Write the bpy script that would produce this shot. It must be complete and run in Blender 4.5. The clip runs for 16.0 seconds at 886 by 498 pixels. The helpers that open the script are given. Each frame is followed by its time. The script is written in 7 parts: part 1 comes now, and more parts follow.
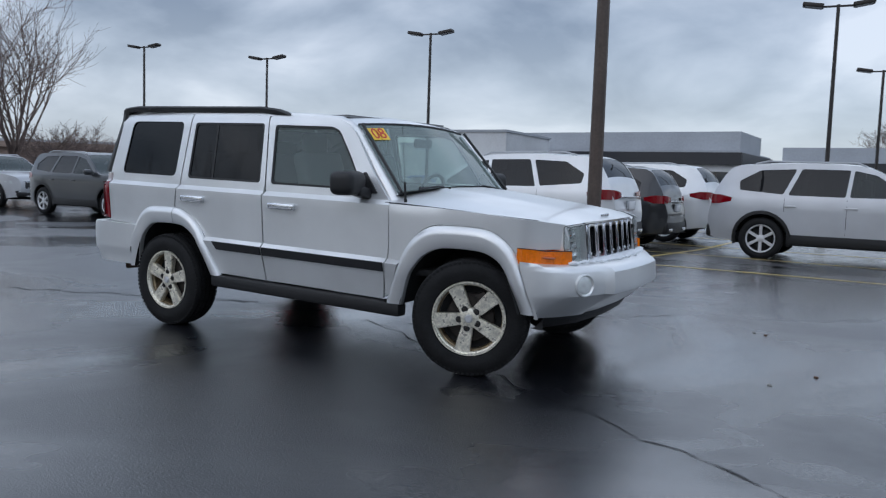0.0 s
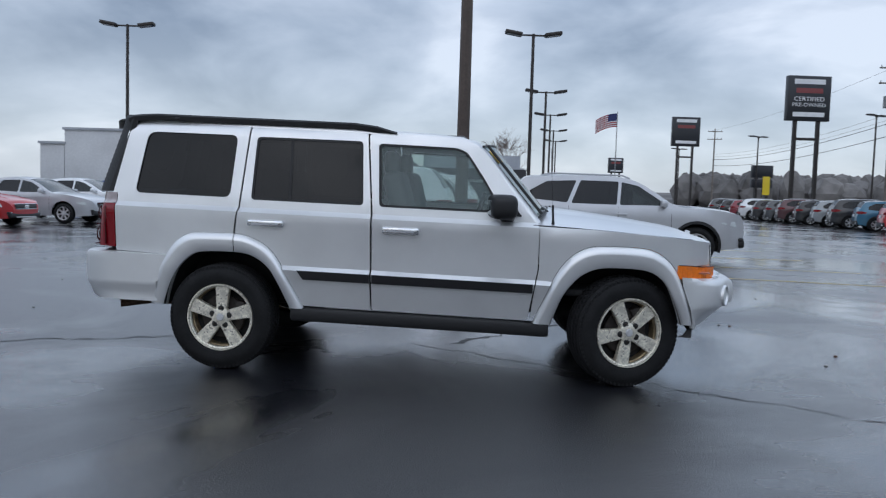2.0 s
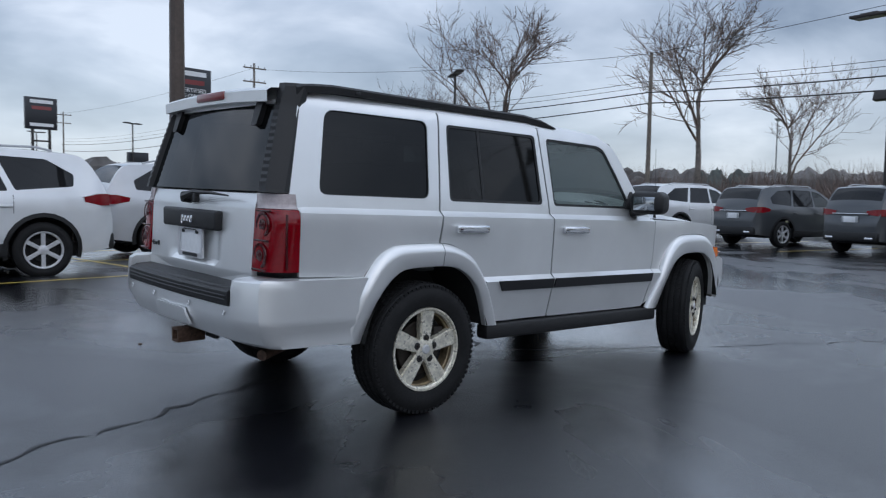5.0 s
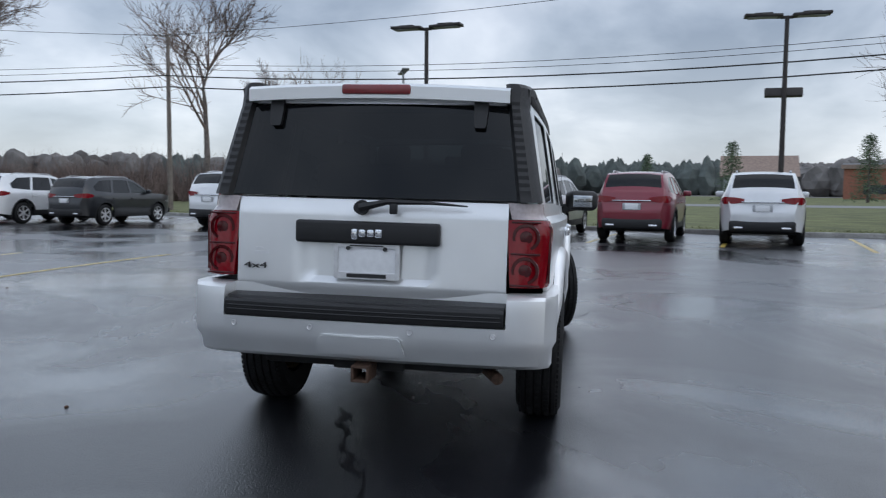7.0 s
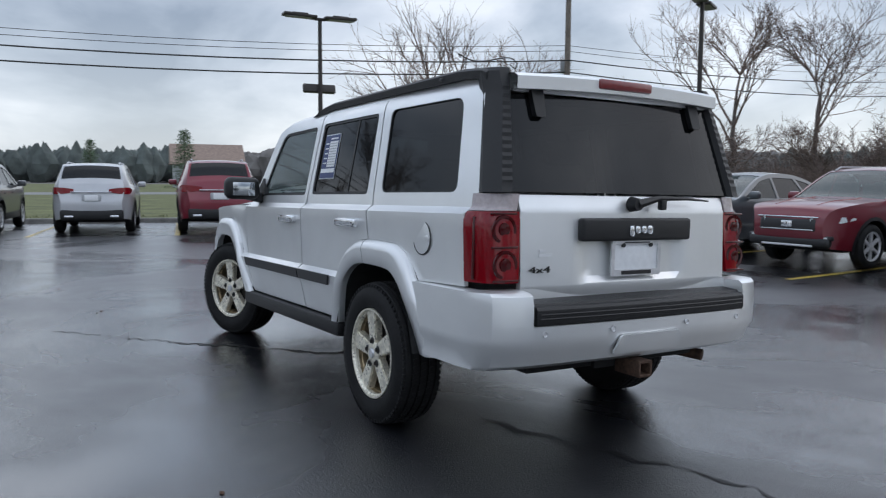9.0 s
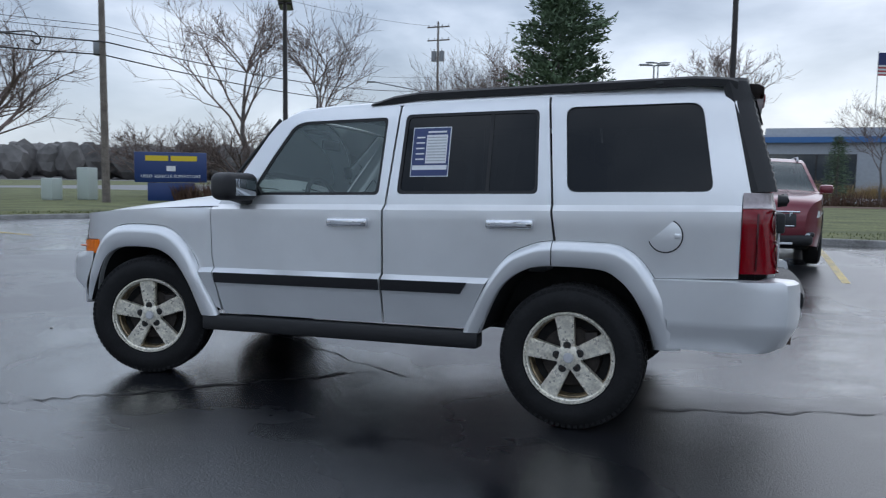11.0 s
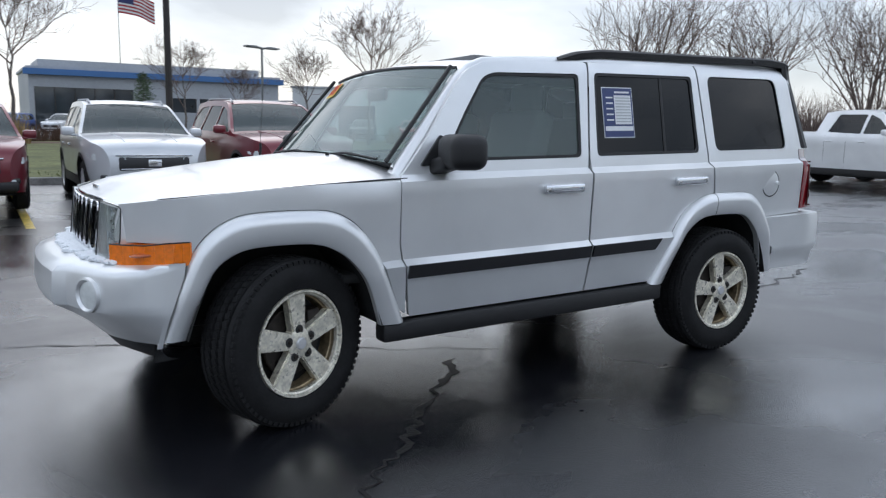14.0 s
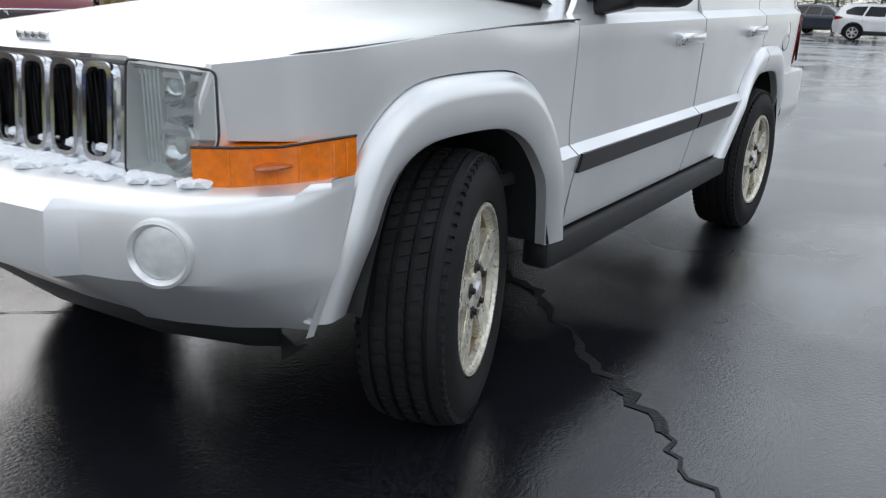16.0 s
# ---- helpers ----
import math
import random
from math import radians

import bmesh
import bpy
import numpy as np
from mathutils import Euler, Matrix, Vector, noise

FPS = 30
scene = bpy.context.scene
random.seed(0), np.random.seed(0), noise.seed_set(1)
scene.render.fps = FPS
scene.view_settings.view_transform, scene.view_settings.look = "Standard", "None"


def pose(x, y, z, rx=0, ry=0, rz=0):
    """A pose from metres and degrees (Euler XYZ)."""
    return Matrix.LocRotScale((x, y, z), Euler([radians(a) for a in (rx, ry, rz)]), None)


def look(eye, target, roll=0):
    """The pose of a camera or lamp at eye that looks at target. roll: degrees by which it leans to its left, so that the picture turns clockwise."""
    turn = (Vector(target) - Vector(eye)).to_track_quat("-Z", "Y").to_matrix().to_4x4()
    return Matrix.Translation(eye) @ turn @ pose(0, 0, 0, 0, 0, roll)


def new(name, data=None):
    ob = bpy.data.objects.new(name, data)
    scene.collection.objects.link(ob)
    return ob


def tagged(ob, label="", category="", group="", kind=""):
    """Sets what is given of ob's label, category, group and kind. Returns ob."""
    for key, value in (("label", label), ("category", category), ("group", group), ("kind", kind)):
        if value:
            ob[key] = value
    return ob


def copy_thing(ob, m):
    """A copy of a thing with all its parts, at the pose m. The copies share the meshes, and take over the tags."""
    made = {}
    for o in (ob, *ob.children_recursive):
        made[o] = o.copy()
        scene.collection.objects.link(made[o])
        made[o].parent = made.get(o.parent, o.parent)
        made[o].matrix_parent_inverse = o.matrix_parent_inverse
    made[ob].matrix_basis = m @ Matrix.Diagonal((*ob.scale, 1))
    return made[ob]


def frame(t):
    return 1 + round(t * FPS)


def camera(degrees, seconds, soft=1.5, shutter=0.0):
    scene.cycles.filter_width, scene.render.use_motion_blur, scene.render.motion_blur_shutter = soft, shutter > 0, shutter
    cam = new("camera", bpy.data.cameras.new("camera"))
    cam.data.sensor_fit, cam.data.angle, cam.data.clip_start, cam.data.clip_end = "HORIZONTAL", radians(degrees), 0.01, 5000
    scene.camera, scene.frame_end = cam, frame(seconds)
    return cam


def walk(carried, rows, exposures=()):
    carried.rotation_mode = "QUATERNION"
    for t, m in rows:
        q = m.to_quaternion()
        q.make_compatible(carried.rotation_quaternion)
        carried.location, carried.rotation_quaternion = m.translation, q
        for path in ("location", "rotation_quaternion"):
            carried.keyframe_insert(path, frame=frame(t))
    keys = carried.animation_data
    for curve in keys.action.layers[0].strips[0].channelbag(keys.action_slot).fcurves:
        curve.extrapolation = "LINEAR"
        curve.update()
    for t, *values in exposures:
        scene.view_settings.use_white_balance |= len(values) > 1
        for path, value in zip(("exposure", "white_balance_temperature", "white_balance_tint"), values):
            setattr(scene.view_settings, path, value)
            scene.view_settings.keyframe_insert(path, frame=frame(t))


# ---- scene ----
from mathutils.geometry import delaunay_2d_cdt

cam = camera(59.2, 16.0, soft=1.2, shutter=0.15)

# seconds, x, y, z, yaw, pitch, lean to the left
PATH = [
    (0, 3.846, -5.100, 1.215, 31.62, -4.92, 1.85),
    (0.5, 3.160, -5.447, 1.217, 25.19, -4.58, 1.90),
    (1, 2.383, -5.756, 1.227, 18.58, -4.30, 1.85),
    (1.5, 1.535, -5.998, 1.231, 12.08, -4.09, 1.77),
    (2, 0.674, -6.178, 1.251, 5.29, -3.94, 1.70),
    (2.5, -0.205, -6.191, 1.255, -1.76, -3.75, 1.61),
    (3, -1.092, -6.063, 1.238, -9.20, -3.57, 1.41),
    (3.5, -1.937, -5.791, 1.231, -17.00, -3.46, 1.15),
    (4, -2.763, -5.390, 1.205, -25.07, -3.48, 1.00),
    (4.2, -3.074, -5.202, 1.201, -28.24, -3.51, 0.94),
    (6.3, -5.587, -2.161, 1.236, -66.03, -4.10, 0.61),
    (6.5, -5.742, -1.847, 1.256, -70.11, -4.13, 0.40),
    (7, -5.878, -0.965, 1.273, -80.52, -4.42, 0.52),
    (7.5, -5.939, 0.014, 1.272, -91.06, -4.60, 0.50),
    (8, -5.806, 0.945, 1.303, -101.21, -4.76, 0.60),
    (8.5, -5.495, 1.837, 1.287, -111.17, -4.69, 0.61),
    (9, -5.032, 2.653, 1.287, -121.03, -5.01, 0.39),
    (9.2, -4.828, 2.968, 1.294, -125.02, -5.12, 0.42),
    (11.3, -1.723, 4.862, 1.274, -163.66, -5.22, 0.79),
    (11.5, -1.413, 4.888, 1.269, -166.87, -5.38, 0.84),
    (12, -0.639, 4.769, 1.261, -174.71, -6.07, 0.78),
    (12.5, 0.103, 4.608, 1.267, -182.92, -7.10, 0.68),
    (13, 0.928, 4.509, 1.304, -191.98, -8.06, 0.74),
    (13.5, 1.740, 4.343, 1.329, -201.74, -8.73, 0.95),
    (14, 2.508, 3.983, 1.343, -211.43, -9.04, 1.16),
    (14.5, 3.125, 3.490, 1.324, -220.31, -9.58, 1.29),
    (15, 3.477, 2.891, 1.279, -228.05, -10.27, 1.34),
    (15.5, 3.404, 2.311, 1.183, -232.86, -12.66, 1.31),
    (16, 3.000, 1.945, 1.139, -234.70, -17.65, 2.09),
]
walk(cam, [(t, pose(x, y, z, 90 + pitch, 0, yaw) @ pose(0, 0, 0, 0, 0, lean)) for t, x, y, z, yaw, pitch, lean in PATH],
     exposures=[(0, 0.1, 6400, 10), (4, 0.1, 6300, 10), (6.5, 0.22, 6550, 10), (8.5, 0.37, 6750, 10), (11.5, 0.27, 6350, 10), (13, 0.50, 6600, 10), (14.5, 0.46, 6750, 10), (15.3, 0.30, 6600, 10), (16, 0.80, 7400, 10)])

# ---------------------------------------------------------------- sky and light
SKY_STRENGTH = 1.0


def make_sky():
    world = bpy.data.worlds.new("overcast_sky")
    scene.world = world
    world.use_nodes = True
    nt = world.node_tree
    n, l = nt.nodes, nt.links
    bg = n["Background"]
    tc = n.new("ShaderNodeTexCoord")
    sep = n.new("ShaderNodeSeparateXYZ")
    l.new(tc.outputs["Generated"], sep.inputs[0])
    up = n.new("ShaderNodeMath"); up.operation = "MAXIMUM"; up.inputs[1].default_value = 0.0
    l.new(sep.outputs["Z"], up.inputs[0])
    add = n.new("ShaderNodeMath"); add.operation = "ADD"; add.inputs[1].default_value = 0.34
    l.new(up.outputs[0], add.inputs[0])
    comb = n.new("ShaderNodeCombineXYZ")
    for axis in ("X", "Y"):
        d = n.new("ShaderNodeMath"); d.operation = "DIVIDE"
        l.new(sep.outputs[axis], d.inputs[0]); l.new(add.outputs[0], d.inputs[1])
        l.new(d.outputs[0], comb.inputs[axis])
    mp = n.new("ShaderNodeMapping"); mp.inputs["Location"].default_value = (3.1, 1.7, 0.0)
    l.new(comb.outputs[0], mp.inputs[0])
    big = n.new("ShaderNodeTexNoise")
    big.inputs["Scale"].default_value, big.inputs["Detail"].default_value, big.inputs["Roughness"].default_value = 1.9, 6, 0.50
    big.inputs["Distortion"].default_value = 0.25
    l.new(mp.outputs[0], big.inputs["Vector"])
    ramp = n.new("ShaderNodeValToRGB")
    e = ramp.color_ramp.elements
    e[0].position, e[0].color = 0.36, (0.20, 0.245, 0.325, 1)
    e[1].position, e[1].color = 0.66, (0.62, 0.67, 0.76, 1)
    m = e.new(0.47); m.color = (0.32, 0.375, 0.465, 1)
    m = e.new(0.57); m.color = (0.45, 0.505, 0.60, 1)
    l.new(big.outputs["Fac"], ramp.inputs[0])
    # a pale band low over the horizon
    low = n.new("ShaderNodeMapRange")
    low.inputs["From Min"].default_value, low.inputs["From Max"].default_value = 0.0, 0.20
    low.inputs["To Min"].default_value, low.inputs["To Max"].default_value = 0.6, 0.0
    l.new(up.outputs[0], low.inputs["Value"])
    mix = n.new("ShaderNodeMix"); mix.data_type = "RGBA"
    l.new(low.outputs[0], mix.inputs[0]); l.new(ramp.outputs[0], mix.inputs[6])
    mix.inputs[7].default_value = (0.55, 0.60, 0.66, 1)
    # clear sky above the cloud, of which little comes through
    sky = n.new("ShaderNodeTexSky"); sky.sky_type = "NISHITA"; sky.sun_disc = False
    sky.sun_elevation, sky.sun_rotation = radians(35), radians(200)
    thin = n.new("ShaderNodeMix"); thin.data_type = "RGBA"; thin.blend_type = "ADD"; thin.inputs[0].default_value = 0.02
    l.new(mix.outputs[2], thin.inputs[6]); l.new(sky.outputs[0], thin.inputs[7])
    l.new(thin.outputs[2], bg.inputs[0])
    # an overcast sky grows brighter towards the zenith
    zen = n.new("ShaderNodeMapRange")
    zen.inputs["From Min"].default_value, zen.inputs["From Max"].default_value = 0.22, 0.40
    zen.inputs["To Min"].default_value, zen.inputs["To Max"].default_value = SKY_STRENGTH, SKY_STRENGTH * 1.65
    l.new(up.outputs[0], zen.inputs["Value"]); l.new(zen.outputs[0], bg.inputs[1])


make_sky()
sun = new("sun", bpy.data.lights.new("sun", "SUN"))
sun.data.energy, sun.data.angle, sun.data.color = 0.25, radians(110), (1.0, 0.97, 0.93)
sun.matrix_world = look((0, -30, 40), (0, 0, 0))
scene.view_settings.exposure = 0.0


# ---------------------------------------------------------------- materials
def material(name, colour=(0.5, 0.5, 0.5), rough=0.5, metal=0.0, coat=0.0, grain=0.0, grain_scale=40.0, stain=0.0, stain_scale=3.0,
             bump=0.0, bump_scale=200.0, spec=0.5, rough_var=0.0, tint=False):
    m = bpy.data.materials.new(name)
    m.use_nodes = True
    nt = m.node_tree
    n, l = nt.nodes, nt.links
    p = n["Principled BSDF"]
    p.inputs["Roughness"].default_value, p.inputs["Metallic"].default_value = rough, metal
    p.inputs["Coat Weight"].default_value, p.inputs["Coat Roughness"].default_value = coat, 0.06
    p.inputs["Specular IOR Level"].default_value = spec
    tc = n.new("ShaderNodeTexCoord")

    def noise_at(scale, detail=4):
        t = n.new("ShaderNodeTexNoise")
        t.inputs["Scale"].default_value, t.inputs["Detail"].default_value = scale, detail
        l.new(tc.outputs["Object"], t.inputs["Vector"])
        return t.outputs["Fac"]

    if tint:
        info = n.new("ShaderNodeObjectInfo")
        src = info.outputs["Color"]
    else:
        rgb = n.new("ShaderNodeRGB"); rgb.outputs[0].default_value = (*colour, 1)
        src = rgb.outputs[0]
    for amount, scale in ((grain, grain_scale), (stain, stain_scale)):
        if amount:
            mr = n.new("ShaderNodeMapRange")
            mr.inputs["From Min"].default_value, mr.inputs["From Max"].default_value = 0.3, 0.7
            mr.inputs["To Min"].default_value, mr.inputs["To Max"].default_value = 1 - amount, 1 + amount
            l.new(noise_at(scale), mr.inputs["Value"])
            mul = n.new("ShaderNodeMix"); mul.data_type = "RGBA"; mul.blend_type = "MULTIPLY"; mul.inputs[0].default_value = 1
            l.new(src, mul.inputs[6]); l.new(mr.outputs[0], mul.inputs[7])
            src = mul.outputs[2]
    l.new(src, p.inputs["Base Color"])
    if rough_var:
        mr = n.new("ShaderNodeMapRange")
        mr.inputs["From Min"].default_value, mr.inputs["From Max"].default_value = 0.3, 0.7
        mr.inputs["To Min"].default_value, mr.inputs["To Max"].default_value = max(rough - rough_var, 0.02), rough + rough_var
        l.new(noise_at(stain_scale * 1.7), mr.inputs["Value"]); l.new(mr.outputs[0], p.inputs["Roughness"])
    if bump:
        b = n.new("ShaderNodeBump"); b.inputs["Strength"].default_value = bump; b.inputs["Distance"].default_value = 0.004
        l.new(noise_at(bump_scale, 3), b.inputs["Height"]); l.new(b.outputs[0], p.inputs["Normal"])
    return m


def glass(name, colour, alpha, rough=0.03, film=(0.012, 0.013, 0.015)):
    """Thin car glass: tinted see-through mixed with a diffuse colour (film), under a clear gloss."""
    m = bpy.data.materials.new(name)
    m.use_nodes = True
    n, l = m.node_tree.nodes, m.node_tree.links
    out = n["Material Output"]
    n.remove(n["Principled BSDF"])
    tr = n.new("ShaderNodeBsdfTransparent"); tr.inputs[0].default_value = (*colour, 1)
    dark = n.new("ShaderNodeBsdfDiffuse"); dark.inputs[0].default_value = (*film, 1)
    body = n.new("ShaderNodeMixShader"); body.inputs[0].default_value = alpha
    l.new(tr.outputs[0], body.inputs[1]); l.new(dark.outputs[0], body.inputs[2])
    gl = n.new("ShaderNodeBsdfGlossy"); gl.inputs["Roughness"].default_value = rough
    fr = n.new("ShaderNodeFresnel"); fr.inputs[0].default_value = 1.45
    mix = n.new("ShaderNodeMixShader")
    l.new(fr.outputs[0], mix.inputs[0]); l.new(body.outputs[0], mix.inputs[1]); l.new(gl.outputs[0], mix.inputs[2])
    l.new(mix.outputs[0], out.inputs[0])
    return m


def lens(name, colour, rough=0.12):
    m = material(name, colour, rough, coat=0.6, grain=0.12, grain_scale=60, bump=0.08, bump_scale=45)
    return m


M = dict(
    silver=material("silver_paint", (0.79, 0.80, 0.80), 0.34, 0.58, 0.4, grain=0.03, grain_scale=900, stain=0.05, stain_scale=2.5, rough_var=0.05),
    paint=material("car_paint", rough=0.32, metal=0.25, coat=0.8, stain=0.06, stain_scale=2.0, tint=True),
    trim=material("black_trim", (0.009, 0.009, 0.010), 0.5, grain=0.2, grain_scale=300, bump=0.25, bump_scale=900),
    under=material("underbody_black", (0.012, 0.012, 0.012), 0.8, grain=0.4, grain_scale=20, stain=0.3),
    rubber=material("tyre_rubber", (0.0095, 0.0095, 0.010), 0.72, grain=0.25, grain_scale=80, stain=0.35, stain_scale=9, bump=0.2, bump_scale=300, spec=0.3),
    rim=material("worn_alloy", (0.74, 0.70, 0.59), 0.36, 0.55, grain=0.22, grain_scale=75, stain=0.22, stain_scale=22, rough_var=0.15, bump=0.25, bump_scale=160),
    alloy=material("bright_alloy", (0.66, 0.66, 0.67), 0.36, 0.5, grain=0.12, grain_scale=30),
    barrel=material("corroded_rim_barrel", (0.34, 0.26, 0.16), 0.42, 0.6, grain=0.35, grain_scale=40, stain=0.4, stain_scale=9),
    brake=material("rusty_brake", (0.030, 0.024, 0.020), 0.6, 0.3, grain=0.4, grain_scale=40),
    mirror=material("mirror_glass", (0.42, 0.44, 0.46), 0.04, 1.0, grain=0.03),
    chrome=material("chrome", (0.75, 0.76, 0.78), 0.10, 1.0, grain=0.04, rough_var=0.05),
    lug=material("dark_lug_nut", (0.03, 0.03, 0.03), 0.45, 0.3),
    seat=material("grey_cloth", (0.20, 0.205, 0.21), 0.9, grain=0.2, grain_scale=200),
    dash=material("dark_dashboard", (0.05, 0.05, 0.055), 0.7, grain=0.15),
    # the pale teal film colour stands in for misting and reflections on the panes
    clear=glass("light_tint_glass", (0.70, 0.80, 0.77), 0.22, film=(0.36, 0.45, 0.44)),
    wind=glass("windscreen_glass", (0.64, 0.79, 0.75), 0.32, film=(0.44, 0.56, 0.53)),
    privacy=glass("privacy_glass", (0.04, 0.045, 0.05), 0.6, film=(0.004, 0.0045, 0.005)),
    amber=lens("amber_lens", (0.92, 0.20, 0.004)),
    amberdeep=lens("deep_amber_lens", (0.45, 0.085, 0.006)),
    red=material("red_lens", (0.20, 0.001, 0.006), 0.10, coat=0.3, spec=0.35, grain=0.10, grain_scale=60),
    reddeep=material("deep_red_lens", (0.055, 0.0006, 0.002), 0.12, coat=0.3, spec=0.35, grain=0.2, grain_scale=90),
    redlow=material("brake_lens", (0.20, 0.02, 0.022), 0.3, coat=0.6, grain=0.1),
    white_lens=lens("clear_lens", (0.42, 0.36, 0.36)),
    haze=material("hazed_headlamp", (0.56, 0.60, 0.60), 0.22, coat=0.8, grain=0.12, grain_scale=25, stain=0.08, stain_scale=9, bump=0.3, bump_scale=30),
    bowl=material("lamp_bowl", (0.78, 0.81, 0.80), 0.30, 0.4, grain=0.1, grain_scale=30, bump=0.2, bump_scale=40),
    cover=glass("lamp_cover_plastic", (0.92, 0.95, 0.94), 0.20, 0.05, film=(0.66, 0.72, 0.70)),
    snow=material("slush", (0.82, 0.85, 0.88), 0.6, grain=0.08, grain_scale=90, bump=0.6, bump_scale=160),
    white=material("white_paint", (0.78, 0.79, 0.80), 0.5, grain=0.04, stain=0.06),
    yellowsticker=material("yellow_sticker", (0.85, 0.55, 0.03), 0.45, grain=0.05),
    redink=material("red_ink", (0.55, 0.03, 0.02), 0.5),
    blueink=material("blue_print", (0.035, 0.055, 0.16), 0.5, grain=0.1),
    greyink=material("grey_print", (0.42, 0.43, 0.45), 0.6),
    rust=material("rusty_steel", (0.10, 0.060, 0.042), 0.75, 0.4, grain=0.4, grain_scale=60, bump=0.4),
    black=material("black_paint", (0.015, 0.015, 0.017), 0.4, grain=0.1),
    signblack=material("sign_black", (0.02, 0.022, 0.028), 0.35, grain=0.1),
    signblue=material("sign_blue", (0.018, 0.045, 0.16), 0.35, grain=0.08),
    signyellow=material("sign_yellow", (0.75, 0.55, 0.03), 0.5),
    pole=material("bronze_pole", (0.035, 0.030, 0.028), 0.5, 0.3, grain=0.2, grain_scale=30),
    brownpole=material("brown_pole", (0.085, 0.062, 0.05), 0.55, 0.1, grain=0.15, grain_scale=25, stain=0.2),
    galv=material("grey_lamp_glass", (0.22, 0.23, 0.24), 0.35, 0.3),
    wood=material("weathered_pole_wood", (0.17, 0.145, 0.125), 0.9, grain=0.3, grain_scale=30, stain=0.25, bump=0.4, bump_scale=60),
    wire=material("black_cable", (0.012, 0.012, 0.013), 0.6),
    bark=material("grey_bark", (0.135, 0.115, 0.105), 0.95, grain=0.35, grain_scale=12, stain=0.3, stain_scale=1.5),
    twig=material("brown_twigs", (0.150, 0.112, 0.098), 0.95, grain=0.35, grain_scale=3, stain=0.3, stain_scale=0.6),
    needle=material("pine_needles", (0.095, 0.140, 0.080), 0.9, grain=0.5, grain_scale=5, stain=0.4, stain_scale=0.8),
    # distant trees: base colours paled and greyed to carry the air's haze
    hazed_wood=material("hazed_woodland", (0.150, 0.142, 0.136), 1.0, grain=0.3, grain_scale=0.35, stain=0.5, stain_scale=0.03),
    hazed_pine=material("far_pines", (0.095, 0.112, 0.106), 1.0, grain=0.3, grain_scale=0.4, stain=0.3, stain_scale=0.05),
    straw=material("dry_ornamental_grass", (0.32, 0.22, 0.10), 0.95, grain=0.35, grain_scale=15),
    concrete=material("kerb_concrete", (0.28, 0.275, 0.26), 0.8, grain=0.2, grain_scale=25, stain=0.3, bump=0.3),
    lane=material("worn_yellow_line", (0.50, 0.36, 0.07), 0.35, grain=0.3, grain_scale=18, stain=0.35, stain_scale=3),
    palelane=material("worn_white_line", (0.48, 0.48, 0.44), 0.35, grain=0.3, grain_scale=18, stain=0.3, stain_scale=3),
    wall_white=material("white_cladding", (0.62, 0.63, 0.64), 0.6, grain=0.05, grain_scale=5, stain=0.1, stain_scale=0.3),
    wall_grey=material("grey_cladding", (0.36, 0.38, 0.41), 0.6, grain=0.06, grain_scale=4, stain=0.1, stain_scale=0.2),
    wall_tan=material("tan_block_wall", (0.27, 0.20, 0.165), 0.85, grain=0.12, grain_scale=6, stain=0.15),
    brickred=material("red_brick_wall", (0.30, 0.125, 0.085), 0.85, grain=0.2, grain_scale=8, stain=0.15),
    bluetrim=material("blue_band", (0.05, 0.15, 0.35), 0.5, grain=0.05),
    pane=material("shop_glass", (0.03, 0.04, 0.05), 0.08, coat=1.0, grain=0.3, grain_scale=0.6),
    flagred=material("flag_red", (0.35, 0.04, 0.05), 0.8, grain=0.1),
    flagwhite=material("flag_white", (0.65, 0.65, 0.66), 0.8, grain=0.05),
    flagblue=material("flag_blue", (0.03, 0.04, 0.13), 0.8, grain=0.1),
    road=material("road_asphalt", (0.16, 0.16, 0.16), 0.6, grain=0.2, stain=0.2, stain_scale=0.5),
    mulch=material("brown_mulch", (0.11, 0.062, 0.042), 0.95, grain=0.4, grain_scale=14, bump=0.6, bump_scale=40),
    hydrant=material("red_enamel", (0.45, 0.03, 0.02), 0.4),
    greybox=material("pale_utility_box", (0.45, 0.50, 0.46), 0.6, grain=0.08),
)


